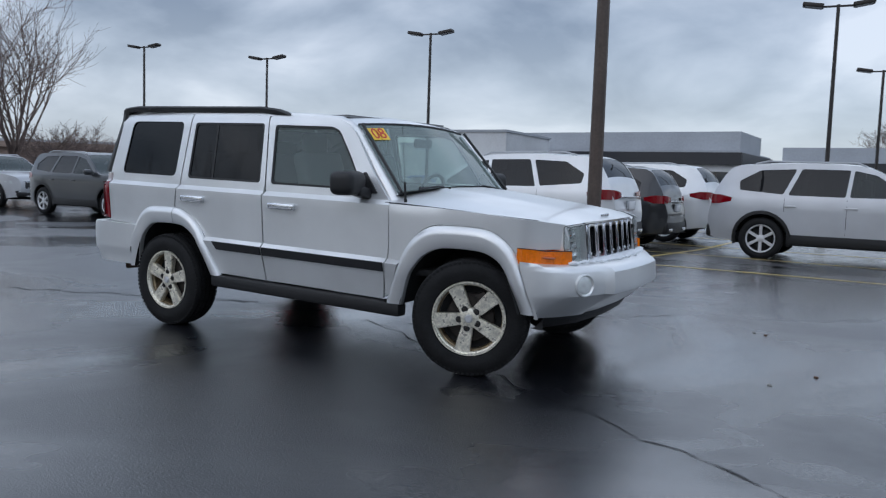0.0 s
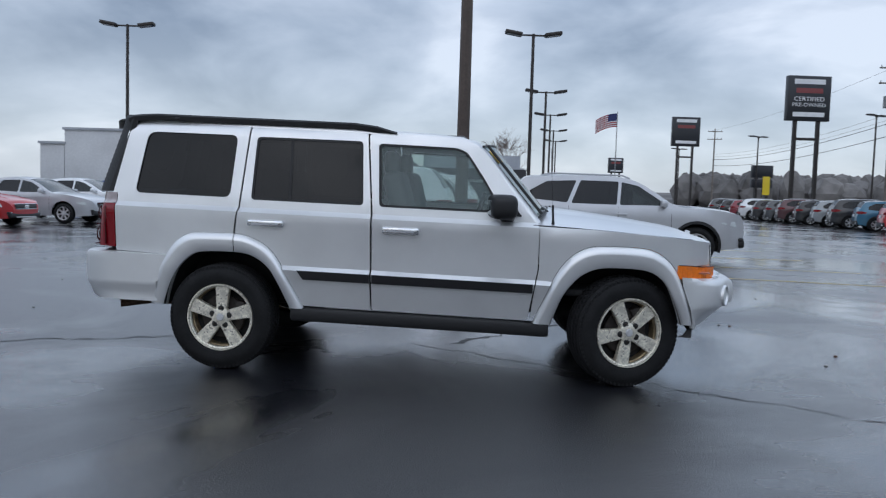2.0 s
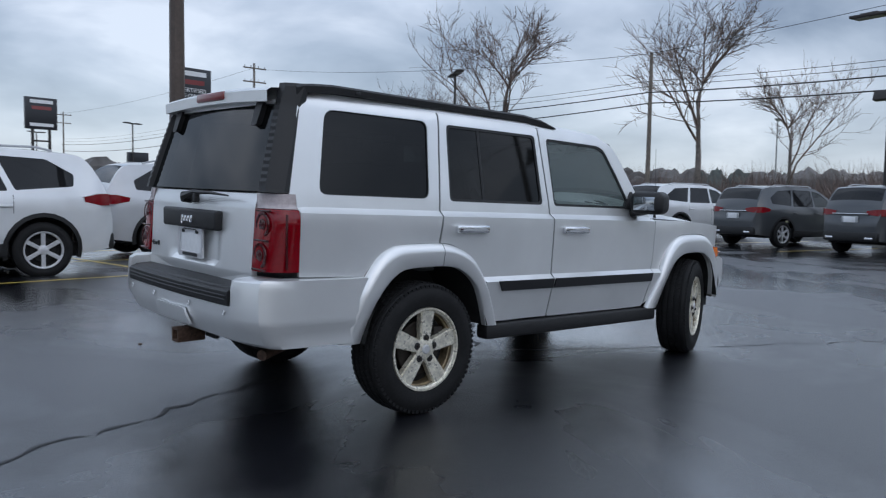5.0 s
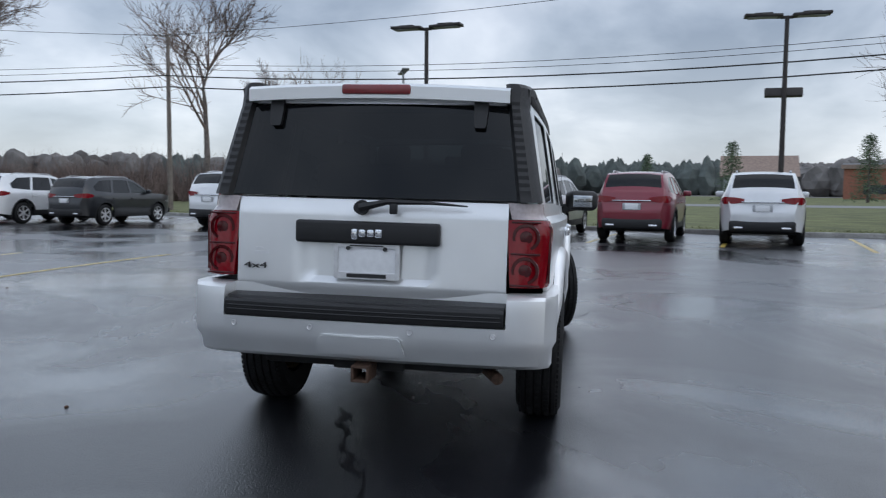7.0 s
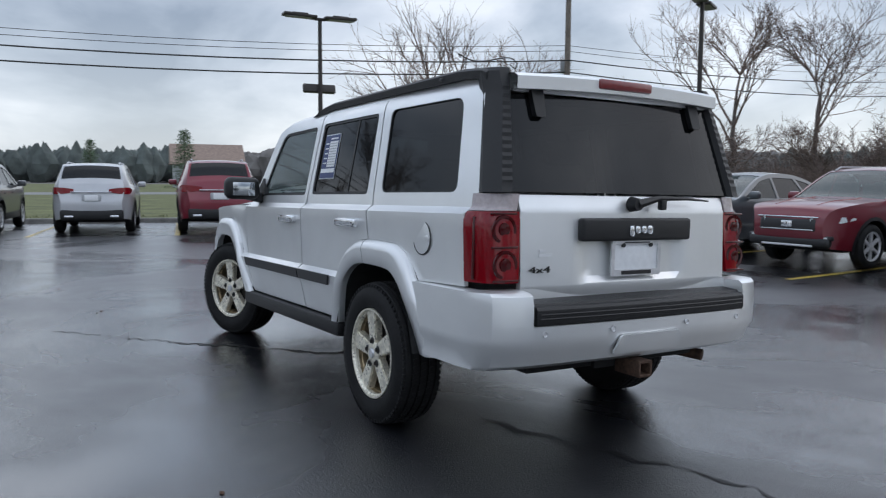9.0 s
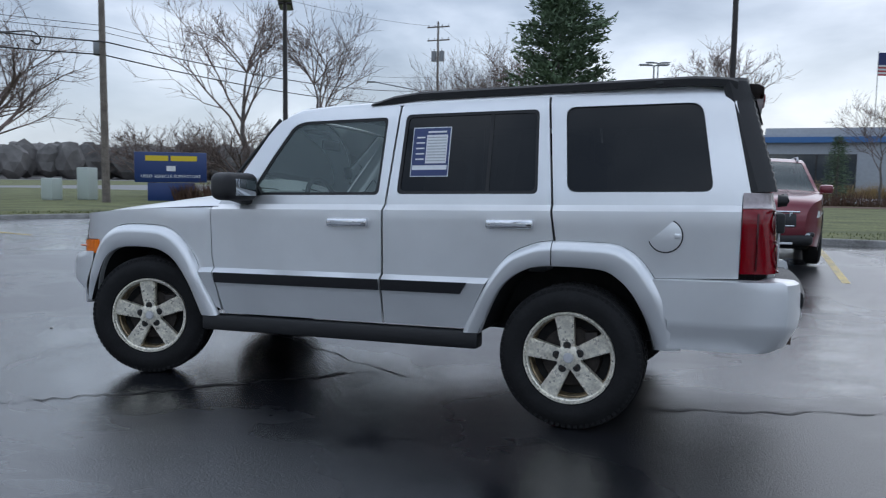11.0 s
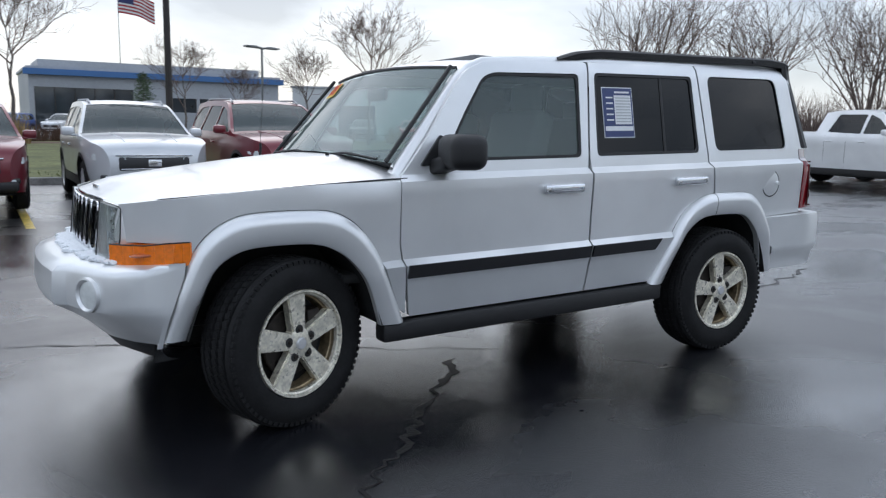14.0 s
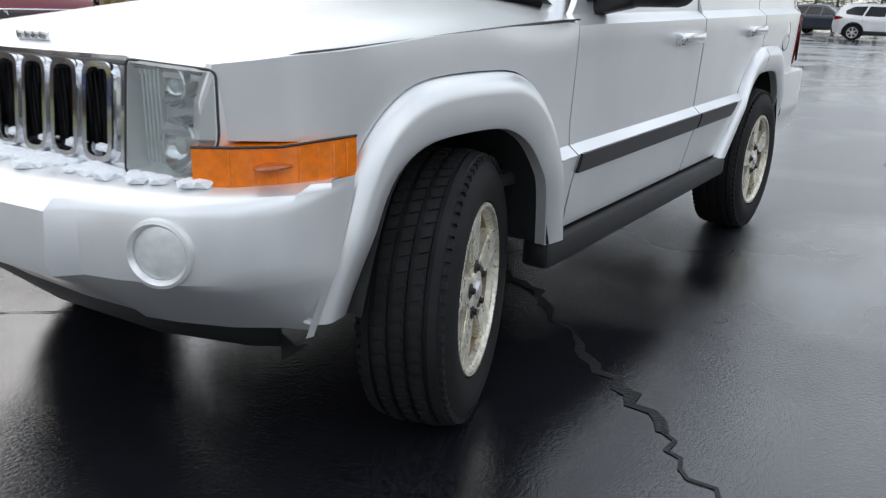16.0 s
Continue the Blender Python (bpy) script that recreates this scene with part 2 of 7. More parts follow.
def wet_asphalt():
    """Dark sealed asphalt under a thin film of water: standing water in the hollows, damp stone between."""
    m = bpy.data.materials.new("wet_asphalt")
    m.use_nodes = True
    n, l = m.node_tree.nodes, m.node_tree.links
    p = n["Principled BSDF"]
    tc = n.new("ShaderNodeTexCoord")

    def noise_at(scale, detail=4, rough=0.55, dist=0.0):
        t = n.new("ShaderNodeTexNoise")
        t.inputs["Scale"].default_value, t.inputs["Detail"].default_value = scale, detail
        t.inputs["Roughness"].default_value, t.inputs["Distortion"].default_value = rough, dist
        l.new(tc.outputs["Object"], t.inputs["Vector"])
        return t.outputs["Fac"]

    def ranged(v, a, b, c, d):
        r = n.new("ShaderNodeMapRange")
        for key, val in zip(("From Min", "From Max", "To Min", "To Max"), (a, b, c, d)):
            r.inputs[key].default_value = val
        l.new(v, r.inputs["Value"])
        return r.outputs[0]

    film = noise_at(0.33, 5, 0.55, 0.6)      # where the water lies
    patch = noise_at(1.7, 4)
    stone = noise_at(95, 3, 0.65)
    ramp = n.new("ShaderNodeValToRGB")
    e = ramp.color_ramp.elements
    e[0].position, e[0].color = 0.3, (0.0020, 0.0023, 0.0038, 1)
    e[1].position, e[1].color = 0.72, (0.020, 0.021, 0.025, 1)
    l.new(stone, ramp.inputs[0])
    l.new(ramp.outputs[0], p.inputs["Base Color"])
    l.new(ranged(film, 0.42, 0.58, 0.17, 0.40), p.inputs["Roughness"])
    p.inputs["IOR"].default_value = 1.50
    p.inputs["Coat Weight"].default_value = 1.0
    p.inputs["Coat IOR"].default_value = 1.43
    l.new(ranged(film, 0.42, 0.58, 0.08, 0.25), p.inputs["Coat Roughness"])
    height = n.new("ShaderNodeMath"); height.operation = "MULTIPLY"
    l.new(stone, height.inputs[0]); l.new(ranged(film, 0.40, 0.58, 0.25, 1.0), height.inputs[1])
    b = n.new("ShaderNodeBump"); b.inputs["Strength"].default_value = 0.8; b.inputs["Distance"].default_value = 0.0048
    l.new(height.outputs[0], b.inputs["Height"])
    w = n.new("ShaderNodeBump"); w.inputs["Strength"].default_value = 0.10; w.inputs["Distance"].default_value = 0.02
    l.new(patch, w.inputs["Height"]); l.new(b.outputs[0], w.inputs["Normal"])
    l.new(w.outputs[0], p.inputs["Normal"])
    c = n.new("ShaderNodeBump"); c.inputs["Strength"].default_value = 1.0; c.inputs["Distance"].default_value = 0.0045
    l.new(height.outputs[0], c.inputs["Height"]); l.new(c.outputs[0], p.inputs["Coat Normal"])
    return m


M["asphalt"] = wet_asphalt()
M["grass"] = material("winter_lawn", (0.115, 0.125, 0.045), 0.95, grain=0.45, grain_scale=9, stain=0.35, stain_scale=0.7, bump=0.8, bump_scale=60)


# ---------------------------------------------------------------- mesh helpers
def finish(name, me, mat, parent, label, smooth):
    if mat is not None:
        me.materials.append(mat)
    if smooth:
        me.polygons.foreach_set("use_smooth", [True] * len(me.polygons))
        me.set_sharp_from_angle(angle=radians(smooth))
    ob = new(name, me)
    if parent is not None:
        ob.parent = parent
    if label:
        ob["label"] = label
    return ob


def part(name, bm, mat, parent=None, label="", smooth=35):
    """Links a bmesh as one mesh object under a thing or a part."""
    me = bpy.data.meshes.new(name)
    bmesh.ops.recalc_face_normals(bm, faces=bm.faces)
    bm.to_mesh(me)
    bm.free()
    return finish(name, me, mat, parent, label, smooth)


def raw(name, verts, faces, mat, parent=None, label="", smooth=0):
    me = bpy.data.meshes.new(name)
    me.from_pydata(verts, [], faces)
    me.update()
    return finish(name, me, mat, parent, label, smooth)


def outward(ob, mid=Vector((0, 0, 0.9))):
    """Turns a pane's faces away from the middle of its car."""
    score = sum((p.center - mid).dot(p.normal) * p.area for p in ob.data.polygons)
    if score < 0:
        ob.data.flip_normals()
    return ob


def thing(name, label, category, m=None, group="", kind=""):
    ob = new(name)
    if m is not None:
        ob.matrix_world = m
    return tagged(ob, label, category, group, kind)


def box(bm, cx, cy, cz, sx, sy, sz, bevel=0.0, m=None, seg=2):
    got = bmesh.ops.create_cube(bm, size=1, matrix=Matrix.Translation((cx, cy, cz)) @ (m or Matrix()) @ Matrix.Diagonal((sx, sy, sz, 1)))
    if bevel:
        edges = list({e for v in got["verts"] for e in v.link_edges})
        bmesh.ops.bevel(bm, geom=edges, offset=bevel, segments=seg, affect="EDGES", profile=0.5)
    return bm


def boxes(*specs):
    bm = bmesh.new()
    for s in specs:
        box(bm, *s)
    return bm


def cyl(bm, p, q, r0, r1=None, n=12, caps=True):
    p, q = Vector(p), Vector(q)
    d = q - p
    m = Matrix.Translation((p + q) / 2) @ d.to_track_quat("Z", "Y").to_matrix().to_4x4()
    bmesh.ops.create_cone(bm, cap_ends=caps, segments=n, radius1=r0, radius2=r0 if r1 is None else r1, depth=d.length, matrix=m)
    return bm


def lathe(bm, profile, n=32, m=None):
    """Turns (radius, height along y) points round the y axis."""
    m = m or Matrix()
    rings = []
    for r, y in profile:
        rings.append([bm.verts.new(m @ Vector((r * math.cos(2 * math.pi * i / n), y, r * math.sin(2 * math.pi * i / n)))) for i in range(n)])
    for a, b in zip(rings, rings[1:]):
        for i in range(n):
            bm.faces.new((a[i], a[(i + 1) % n], b[(i + 1) % n], b[i]))
    return rings


def rounded(pts, r, seg=4):
    """A polygon with its corners rounded; r is one radius or one for each corner."""
    out = []
    k = len(pts)
    for i in range(k):
        rad = r[i] if isinstance(r, (list, tuple)) else r
        a, b, c = (Vector(pts[(i + j) % k]) for j in (-1, 0, 1))
        u, v = (a - b), (c - b)
        if rad <= 0 or u.length < 1e-6 or v.length < 1e-6:
            out.append(tuple(b)); continue
        d = min(rad, u.length * 0.45, v.length * 0.45)
        p, q = b + u.normalized() * d, b + v.normalized() * d
        for s in range(seg + 1):
            t = s / seg
            out.append(tuple(p * (1 - t) ** 2 + b * 2 * t * (1 - t) + q * t * t))
    return out


def resample(pts, step):
    out = []
    for i, p in enumerate(pts):
        a, b = Vector(p), Vector(pts[(i + 1) % len(pts)])
        k = max(1, math.ceil((b - a).length / step))
        out += [tuple(a.lerp(b, j / k)) for j in range(k)]
    return out


def inside(p, poly):
    x, y = p
    hit = False
    j = len(poly) - 1
    for i in range(len(poly)):
        (xi, yi), (xj, yj) = poly[i], poly[j]
        if (yi > y) != (yj > y) and x < (xj - xi) * (y - yi) / (yj - yi) + xi:
            hit = not hit
        j = i
    return hit


def near_edge(p, poly, d):
    px, py = p
    for i in range(len(poly)):
        (ax, ay), (bx, by) = poly[i - 1], poly[i]
        dx, dy = bx - ax, by - ay
        t = max(0, min(1, ((px - ax) * dx + (py - ay) * dy) / (dx * dx + dy * dy + 1e-12)))
        if (ax + t * dx - px) ** 2 + (ay + t * dy - py) ** 2 < d * d:
            return True
    return False


def sheet(outline, to3d, holes=(), step=0.06, rows=(), flange=0.0, inward=None, grid=None):
    """A curved panel: a flat outline with holes, meshed and laid onto a surface by to3d(u, v). rows: v values that the mesh follows."""
    def cut(loop):
        out = []
        for a, b in zip(loop, loop[1:] + loop[:1]):
            out.append(a)
            hits = [(r - a[1]) / (b[1] - a[1]) for r in rows if min(a[1], b[1]) + 4e-3 < r < max(a[1], b[1]) - 4e-3]
            out += [(a[0] + (b[0] - a[0]) * t, a[1] + (b[1] - a[1]) * t) for t in sorted(hits)]
        return out
    from_pts = [cut(resample(outline, step))] + [cut(resample(h, step)) for h in holes]
    pts, edges = [], []
    for loop in from_pts:
        b = len(pts)
        pts += loop
        edges += [(b + i, b + (i + 1) % len(loop)) for i in range(len(loop))]
    us, vs = [p[0] for p in outline], [p[1] for p in outline]
    g = grid or step
    vlist = sorted(set([v for v in rows if min(vs) < v < max(vs)] + list(np.arange(min(vs) + g / 2, max(vs), g))))
    clean = []
    for v in vlist:
        if v in rows or all(abs(v - r) > g * 0.3 for r in rows):
            clean.append(v)
    for v in clean:
        for u in np.arange(min(us) + g / 2, max(us), g):
            p = (float(u), float(v))
            if inside(p, from_pts[0]) and not any(inside(p, h) for h in from_pts[1:]) and not any(near_edge(p, lo, g * 0.33) for lo in from_pts):
                pts.append(p)
    vv, _, ff, *_ = delaunay_2d_cdt([Vector(p) for p in pts], edges, [], 0, 1e-5)
    bm = bmesh.new()
    verts = [bm.verts.new(to3d(p[0], p[1])) for p in vv]
    for f in ff:
        c = sum((vv[i] for i in f), Vector((0, 0))) / len(f)
        if inside(c, from_pts[0]) and not any(inside(c, h) for h in from_pts[1:]):
            try:
                bm.faces.new([verts[i] for i in f])
            except ValueError:
                pass
    bmesh.ops.delete(bm, geom=[v for v in bm.verts if not v.link_faces], context="VERTS")
    if flange:
        rim = [e for e in bm.edges if e.is_boundary]
        got = bmesh.ops.extrude_edge_only(bm, edges=rim)
        for v in got["geom"]:
            if isinstance(v, bmesh.types.BMVert):
                v.co += inward(v.co) * flange
    return bm


def text_mesh(words, size, depth=0.002):
    cu = bpy.data.curves.new("lettering", "FONT")
    cu.body, cu.size, cu.extrude, cu.align_x, cu.align_y = words, size, depth, "CENTER", "CENTER"
    cu.resolution_u = 3
    ob = bpy.data.objects.new("lettering", cu)
    me = bpy.data.meshes.new_from_object(ob)
    bpy.data.objects.remove(ob)
    return me


def lettering(words, size, m, mat, parent, label="", depth=0.002, stretch=1.0):
    me = text_mesh(words, size, depth)
    me.transform(m @ Matrix.Diagonal((stretch, 1, 1, 1)))
    return finish("lettering", me, mat, parent, label, 0)


def tube(points, radius, name, mat, parent=None, label="", n=6):
    """A tube through points, with no caps."""
    verts, faces = [], []
    for i, p in enumerate(points):
        a = Vector(points[max(i - 1, 0)]); b = Vector(points[min(i + 1, len(points) - 1)])
        d = (b - a).normalized()
        side = d.cross(Vector((0, 0, 1)))
        side = side.normalized() if side.length > 1e-4 else Vector((1, 0, 0))
        up = side.cross(d)
        r = radius[i] if isinstance(radius, (list, tuple)) else radius
        for k in range(n):
            t = 2 * math.pi * k / n
            verts.append(Vector(p) + (side * math.cos(t) + up * math.sin(t)) * r)
    for i in range(len(points) - 1):
        for k in range(n):
            faces.append((i * n + k, i * n + (k + 1) % n, (i + 1) * n + (k + 1) % n, (i + 1) * n + k))
    faces += [tuple(range(n))[::-1], tuple(range((len(points) - 1) * n, len(points) * n))]
    return raw(name, verts, faces, mat, parent, label, 50)


# ---------------------------------------------------------------- ground
TILT = Matrix(((0.99998, -0.0001, -0.00565), (0.0, 0.99984, -0.01794), (0.00565, 0.01793, 0.99982))).to_4x4()
TILT_NORMAL = (TILT.to_3x3() @ Vector((0, 0, 1)))


def ground_z(x, y):
    """The lot falls a little to one side where the car stands and is level round about."""
    r = math.hypot(x, y)
    w = 1.0 if r < 4.5 else max(0.0, 1 - (r - 4.5) / 7.5)
    w = w * w * (3 - 2 * w)
    return -(TILT_NORMAL.x * x + TILT_NORMAL.y * y) / TILT_NORMAL.z * w


def make_ground():
    lines = sorted({*(round(float(v), 3) for v in np.concatenate([np.arange(-13, 13.01, 0.5), np.arange(-60, 61, 6.0),
                    [-1500, -900, -500, -300, -180, -100, 100, 180, 300, 500, 900, 1500]]))})
    k = len(lines)
    verts = [(x, y, ground_z(x, y)) for y in lines for x in lines]
    faces = [(j * k + i, j * k + i + 1, (j + 1) * k + i + 1, (j + 1) * k + i) for j in range(k - 1) for i in range(k - 1)]
    ob = raw("ground", verts, faces, M["asphalt"], smooth=180)
    tagged(ob, "wet dark asphalt of a car park with a film of rain", "ground", kind="structure")


make_ground()

# ---------------------------------------------------------------- the silver off-road estate car
RAKE = 0.026                      # the body stands a little nose-down
SECTION = ((0.38, -0.080), (0.44, -0.058), (0.60, -0.020), (0.64, -0.008), (0.70, 0.008), (0.728, -0.024), (1.045, -0.008), (1.085, -0.010), (1.115, -0.050),
           (1.17, -0.056), (1.61, -0.135), (1.655, -0.148), (1.69, -0.175), (1.72, -0.225))
ROWS = [z for z, _ in SECTION]


def raked(x, y, z):
    return Vector((x, y, z - RAKE * x))


def half_width(x, z):
    w = 0.903
    if x < -0.8:
        w -= 0.055 * ((-0.8 - x) / 1.5) ** 1.6
    if x > 0.9:
        w -= 0.055 * ((x - 0.9) / 1.0) ** 2
    if x > 1.76:
        w -= 0.150 * ((x - 1.76) / 0.25) ** 2
    return w + float(np.interp(z, [a for a, _ in SECTION], [b for _, b in SECTION]))


# openings and flares in the flat side view: rear edge first, over the top, to the front edge
REAR_IN = [(-1.79, 0.40), (-1.755, 0.52), (-1.69, 0.66), (-1.60, 0.755), (-1.50, 0.795), (-1.24, 0.803), (-1.12, 0.775), (-1.02, 0.70), (-0.95, 0.58), (-0.885, 0.43)]
REAR_OUT = [(-1.915, 0.40), (-1.87, 0.56), (-1.80, 0.72), (-1.71, 0.85), (-1.61, 0.915), (-1.50, 0.928), (-1.26, 0.932), (-1.14, 0.905), (-1.03, 0.845), (-0.93, 0.71), (-0.785, 0.43)]
FRONT_IN = [(0.93, 0.43), (1.00, 0.62), (1.07, 0.725), (1.15, 0.795), (1.27, 0.838), (1.50, 0.842), (1.61, 0.815), (1.69, 0.745), (1.755, 0.60), (1.795, 0.48)]
FRONT_OUT = [(0.805, 0.43), (0.90, 0.64), (0.97, 0.795), (1.06, 0.905), (1.16, 0.965), (1.28, 0.983), (1.53, 0.982), (1.65, 0.945), (1.74, 0.865), (1.80, 0.75), (1.865, 0.58), (1.889, 0.48)]


def smooth_line(pts, k=3):
    """Catmull-Rom through points."""
    out = []
    for i in range(len(pts) - 1):
        p = [Vector(pts[max(0, min(len(pts) - 1, i + j))]) for j in (-1, 0, 1, 2)]
        for s in range(k):
            t = s / k
            q = 0.5 * (2 * p[1] + (p[2] - p[0]) * t + (2 * p[0] - 5 * p[1] + 4 * p[2] - p[3]) * t * t + (3 * p[1] - p[0] - 3 * p[2] + p[3]) * t ** 3)
            out.append(tuple(q))
    return out + [tuple(pts[-1])]


def even(pts, n):
    """n points at even steps along a line."""
    d = [0.0]
    for a, b in zip(pts, pts[1:]):
        d.append(d[-1] + math.dist(a, b))
    return [(float(np.interp(t, d, [p[0] for p in pts])), float(np.interp(t, d, [p[1] for p in pts]))) for t in np.linspace(0, d[-1], n)]


WIN_FRONT = [(-0.262, 1.168), (0.600, 1.168), (0.455, 1.40), (0.335, 1.572), (0.265, 1.598), (-0.282, 1.605)]
WIN_REAR = [(-1.172, 1.172), (-0.372, 1.172), (-0.392, 1.615), (-1.150, 1.615)]
WIN_QUARTER = [(-2.035, 1.180), (-1.325, 1.180), (-1.290, 1.620), (-1.960, 1.620)]
DOOR_F = [(0.775, 0.445), (0.805, 0.62), (0.838, 0.80), (0.842, 1.095), (0.80, 1.135), (0.66, 1.30), (0.50, 1.53), (0.43, 1.605), (0.33, 1.645), (0.2, 1.66), (-0.352, 1.672), (-0.305, 1.10), (-0.305, 0.445)]
GAP = 0.0028


def inset(poly, d):
    """Moves a polygon's edges inwards by d."""
    k = len(poly)
    area = sum(poly[i - 1][0] * poly[i][1] - poly[i][0] * poly[i - 1][1] for i in range(k))
    s = 1 if area > 0 else -1
    out = []
    for i in range(k):
        a, b, c = Vector(poly[i - 1]), Vector(poly[i]), Vector(poly[(i + 1) % k])
        u, v = (b - a).normalized(), (c - b).normalized()
        n1, n2 = Vector((-u.y, u.x)) * s, Vector((-v.y, v.x)) * s
        m = n1 + n2
        m = m / max(m.length_squared, 0.3) * 2 if m.length > 1e-6 else n1
        out.append(tuple(b + m * d))
    return out


def side_part(name, poly, s, mat, root, holes=(), proud=0.0, flange=0.02, label="", step=0.055, grid=None, follow=True, smooth=26):
    def to3d(x, z):
        return raked(x, s * (half_width(x, z) + proud), z)
    bm = sheet(poly, to3d, holes, step, ROWS if follow else (), flange, lambda co: Vector((0, -s, 0)), grid)
    return part(name, bm, mat, root, label, smooth)


def alloy_wheel(name, root, m, spokes=5, mat_rim=None, detail=True, radius=0.372, rim_r=0.232, width=0.245):
    """Wheel with its axle along y, outer face to +y. Tyre and rim are parts under it."""
    hub = new(name)
    hub.parent = root
    hub.matrix_local = m
    half = width / 2
    bm = bmesh.new()
    n = 56 if detail else 28
    prof = [(rim_r + 0.004, half - 0.03), (rim_r + 0.012, half - 0.010), (rim_r + 0.05, half), (radius - 0.05, half - 0.002), (radius - 0.018, half - 0.022)]
    if detail:
        grooves = []
        for g in (0.066, 0.022, -0.022, -0.066):
            grooves += [(radius, g + 0.007), (radius - 0.009, g + 0.0055), (radius - 0.009, g - 0.0055), (radius, g - 0.007)]
        prof += [(radius - 0.004, half - 0.030)] + grooves + [(radius - 0.004, -half + 0.030)]
    else:
        prof += [(radius, half - 0.04), (radius, -half + 0.04)]
    prof += [(radius - 0.018, -half + 0.022), (radius - 0.05, -half), (rim_r + 0.02, -half + 0.02), (rim_r - 0.01, -half + 0.03)]
    lathe(bm, prof, n)
    tyre = part("tyre", bm, M["rubber"], hub, smooth=40)
    if detail:
        bm = bmesh.new()
        for i in range(72):      # shoulder blocks
            t = 2 * math.pi * i / 72
            for yy in (half - 0.028, -half + 0.028):
                r = Matrix.Rotation(-t, 4, "Y")
                p = r @ Vector((radius - 0.017, yy, 0))
                box(bm, *p, 0.016, 0.026, 0.019, 0, r)
        for row, yy in enumerate((-0.044, 0.0, 0.044)):      # tread blocks
            for i in range(64):
                r = Matrix.Rotation(-2 * math.pi * (i + 0.33 * row) / 64, 4, "Y")
                p = r @ Vector((radius - 0.002, yy, 0))
                box(bm, *p, 0.012, 0.027, 0.026, 0, r @ Matrix.Rotation(radians(18), 4, "X"))
        tagged(part("tread", bm, M["rubber"], tyre, smooth=40), kind="stuff")
    bm = bmesh.new()
    lathe(bm, [(rim_r + 0.006, half - 0.022), (rim_r + 0.004, half - 0.010), (rim_r - 0.006, half - 0.010), (rim_r - 0.010, half - 0.020), (rim_r - 0.017, half - 0.024), (rim_r - 0.020, half - 0.040)], n)
    face = half - 0.030
    for k in range(spokes):
        a = math.pi / 2 + 2 * math.pi * k / spokes
        r = Matrix.Rotation(-a, 4, "Y")
        w0, w1, l0, l1 = (0.034, 0.051, 0.040, rim_r - 0.008) if spokes == 5 else (0.024, 0.026, 0.045, rim_r - 0.016)
        back = 0.035
        vs = [bm.verts.new(r @ Vector(p)) for p in (
            (l0, face + 0.004, -w0), (l0, face + 0.004, w0), (l1, face + 0.008, w1), (l1, face + 0.008, -w1),
            (l0, face - back, -w0), (l0, face - back, w0), (l1, face - back, w1), (l1, face - back, -w1))]
        faces = [bm.faces.new([vs[i] for i in q]) for q in ((0, 1, 2, 3), (7, 6, 5, 4), (0, 4, 5, 1), (1, 5, 6, 2), (2, 6, 7, 3), (3, 7, 4, 0))]
        bmesh.ops.bevel(bm, geom=list({e for e in faces[0].edges}), offset=0.006, segments=2, affect="EDGES")
    lathe(bm, [(0.0005, face + 0.010), (0.050, face + 0.010), (0.066, face + 0.003), (0.068, face - 0.04)], 28)
    part("rim", bm, mat_rim or M["rim"], hub, "worn flaking five-spoke alloy rim" if detail else "", 30)
    if detail:
        bm = bmesh.new()
        lathe(bm, [(0.0005, face + 0.020), (0.022, face + 0.019), (0.027, face + 0.012), (0.028, face + 0.008)], 24)
        part("centre_cap", bm, M["alloy"], hub)
        for k in range(5):
            a = math.pi / 2 + 2 * math.pi * k / 5
            c = Vector((0.0635 * math.cos(a), face + 0.006, 0.0635 * math.sin(a)))
            # raised dark disc, its colour standing in for shade in the lug hole
            bm = bmesh.new()
            lathe(bm, [(0.021, 0.0), (0.019, 0.003), (0.014, 0.0035), (0.001, 0.0035)], 18, Matrix.Translation(c))
            pocket = part("lug_pocket", bm, M["lug"], hub)
            bm = bmesh.new()
            cyl(bm, c, c + Vector((0, 0.013, 0)), 0.0115, 0.009, 6)
            part("lug_nut", bm, M["brake"], pocket)
    bm = bmesh.new()
    lathe(bm, [(0.0005, face - 0.05), (0.15, face - 0.05), (0.155, face - 0.055), (0.155, face - 0.07), (0.05, face - 0.075)], 28)
    box(bm, -0.12, face - 0.065, 0.05, 0.07, 0.07, 0.14, 0.01)
    part("brake_disc", bm, M["brake"] if detail else M["under"], hub)
    bm = bmesh.new()
    lathe(bm, [(rim_r - 0.028, face - 0.088), (0.0005, face - 0.095)], 28)
    part("backing_plate", bm, M["under"], hub)
    bm = bmesh.new()
    lathe(bm, [(rim_r - 0.018, half - 0.034), (rim_r - 0.021, half - 0.055), (rim_r - 0.026, half - 0.060), (rim_r - 0.030, -half + 0.03)], n)
    part("rim_barrel", bm, M["barrel"] if detail else M["under"], hub)
    return hub


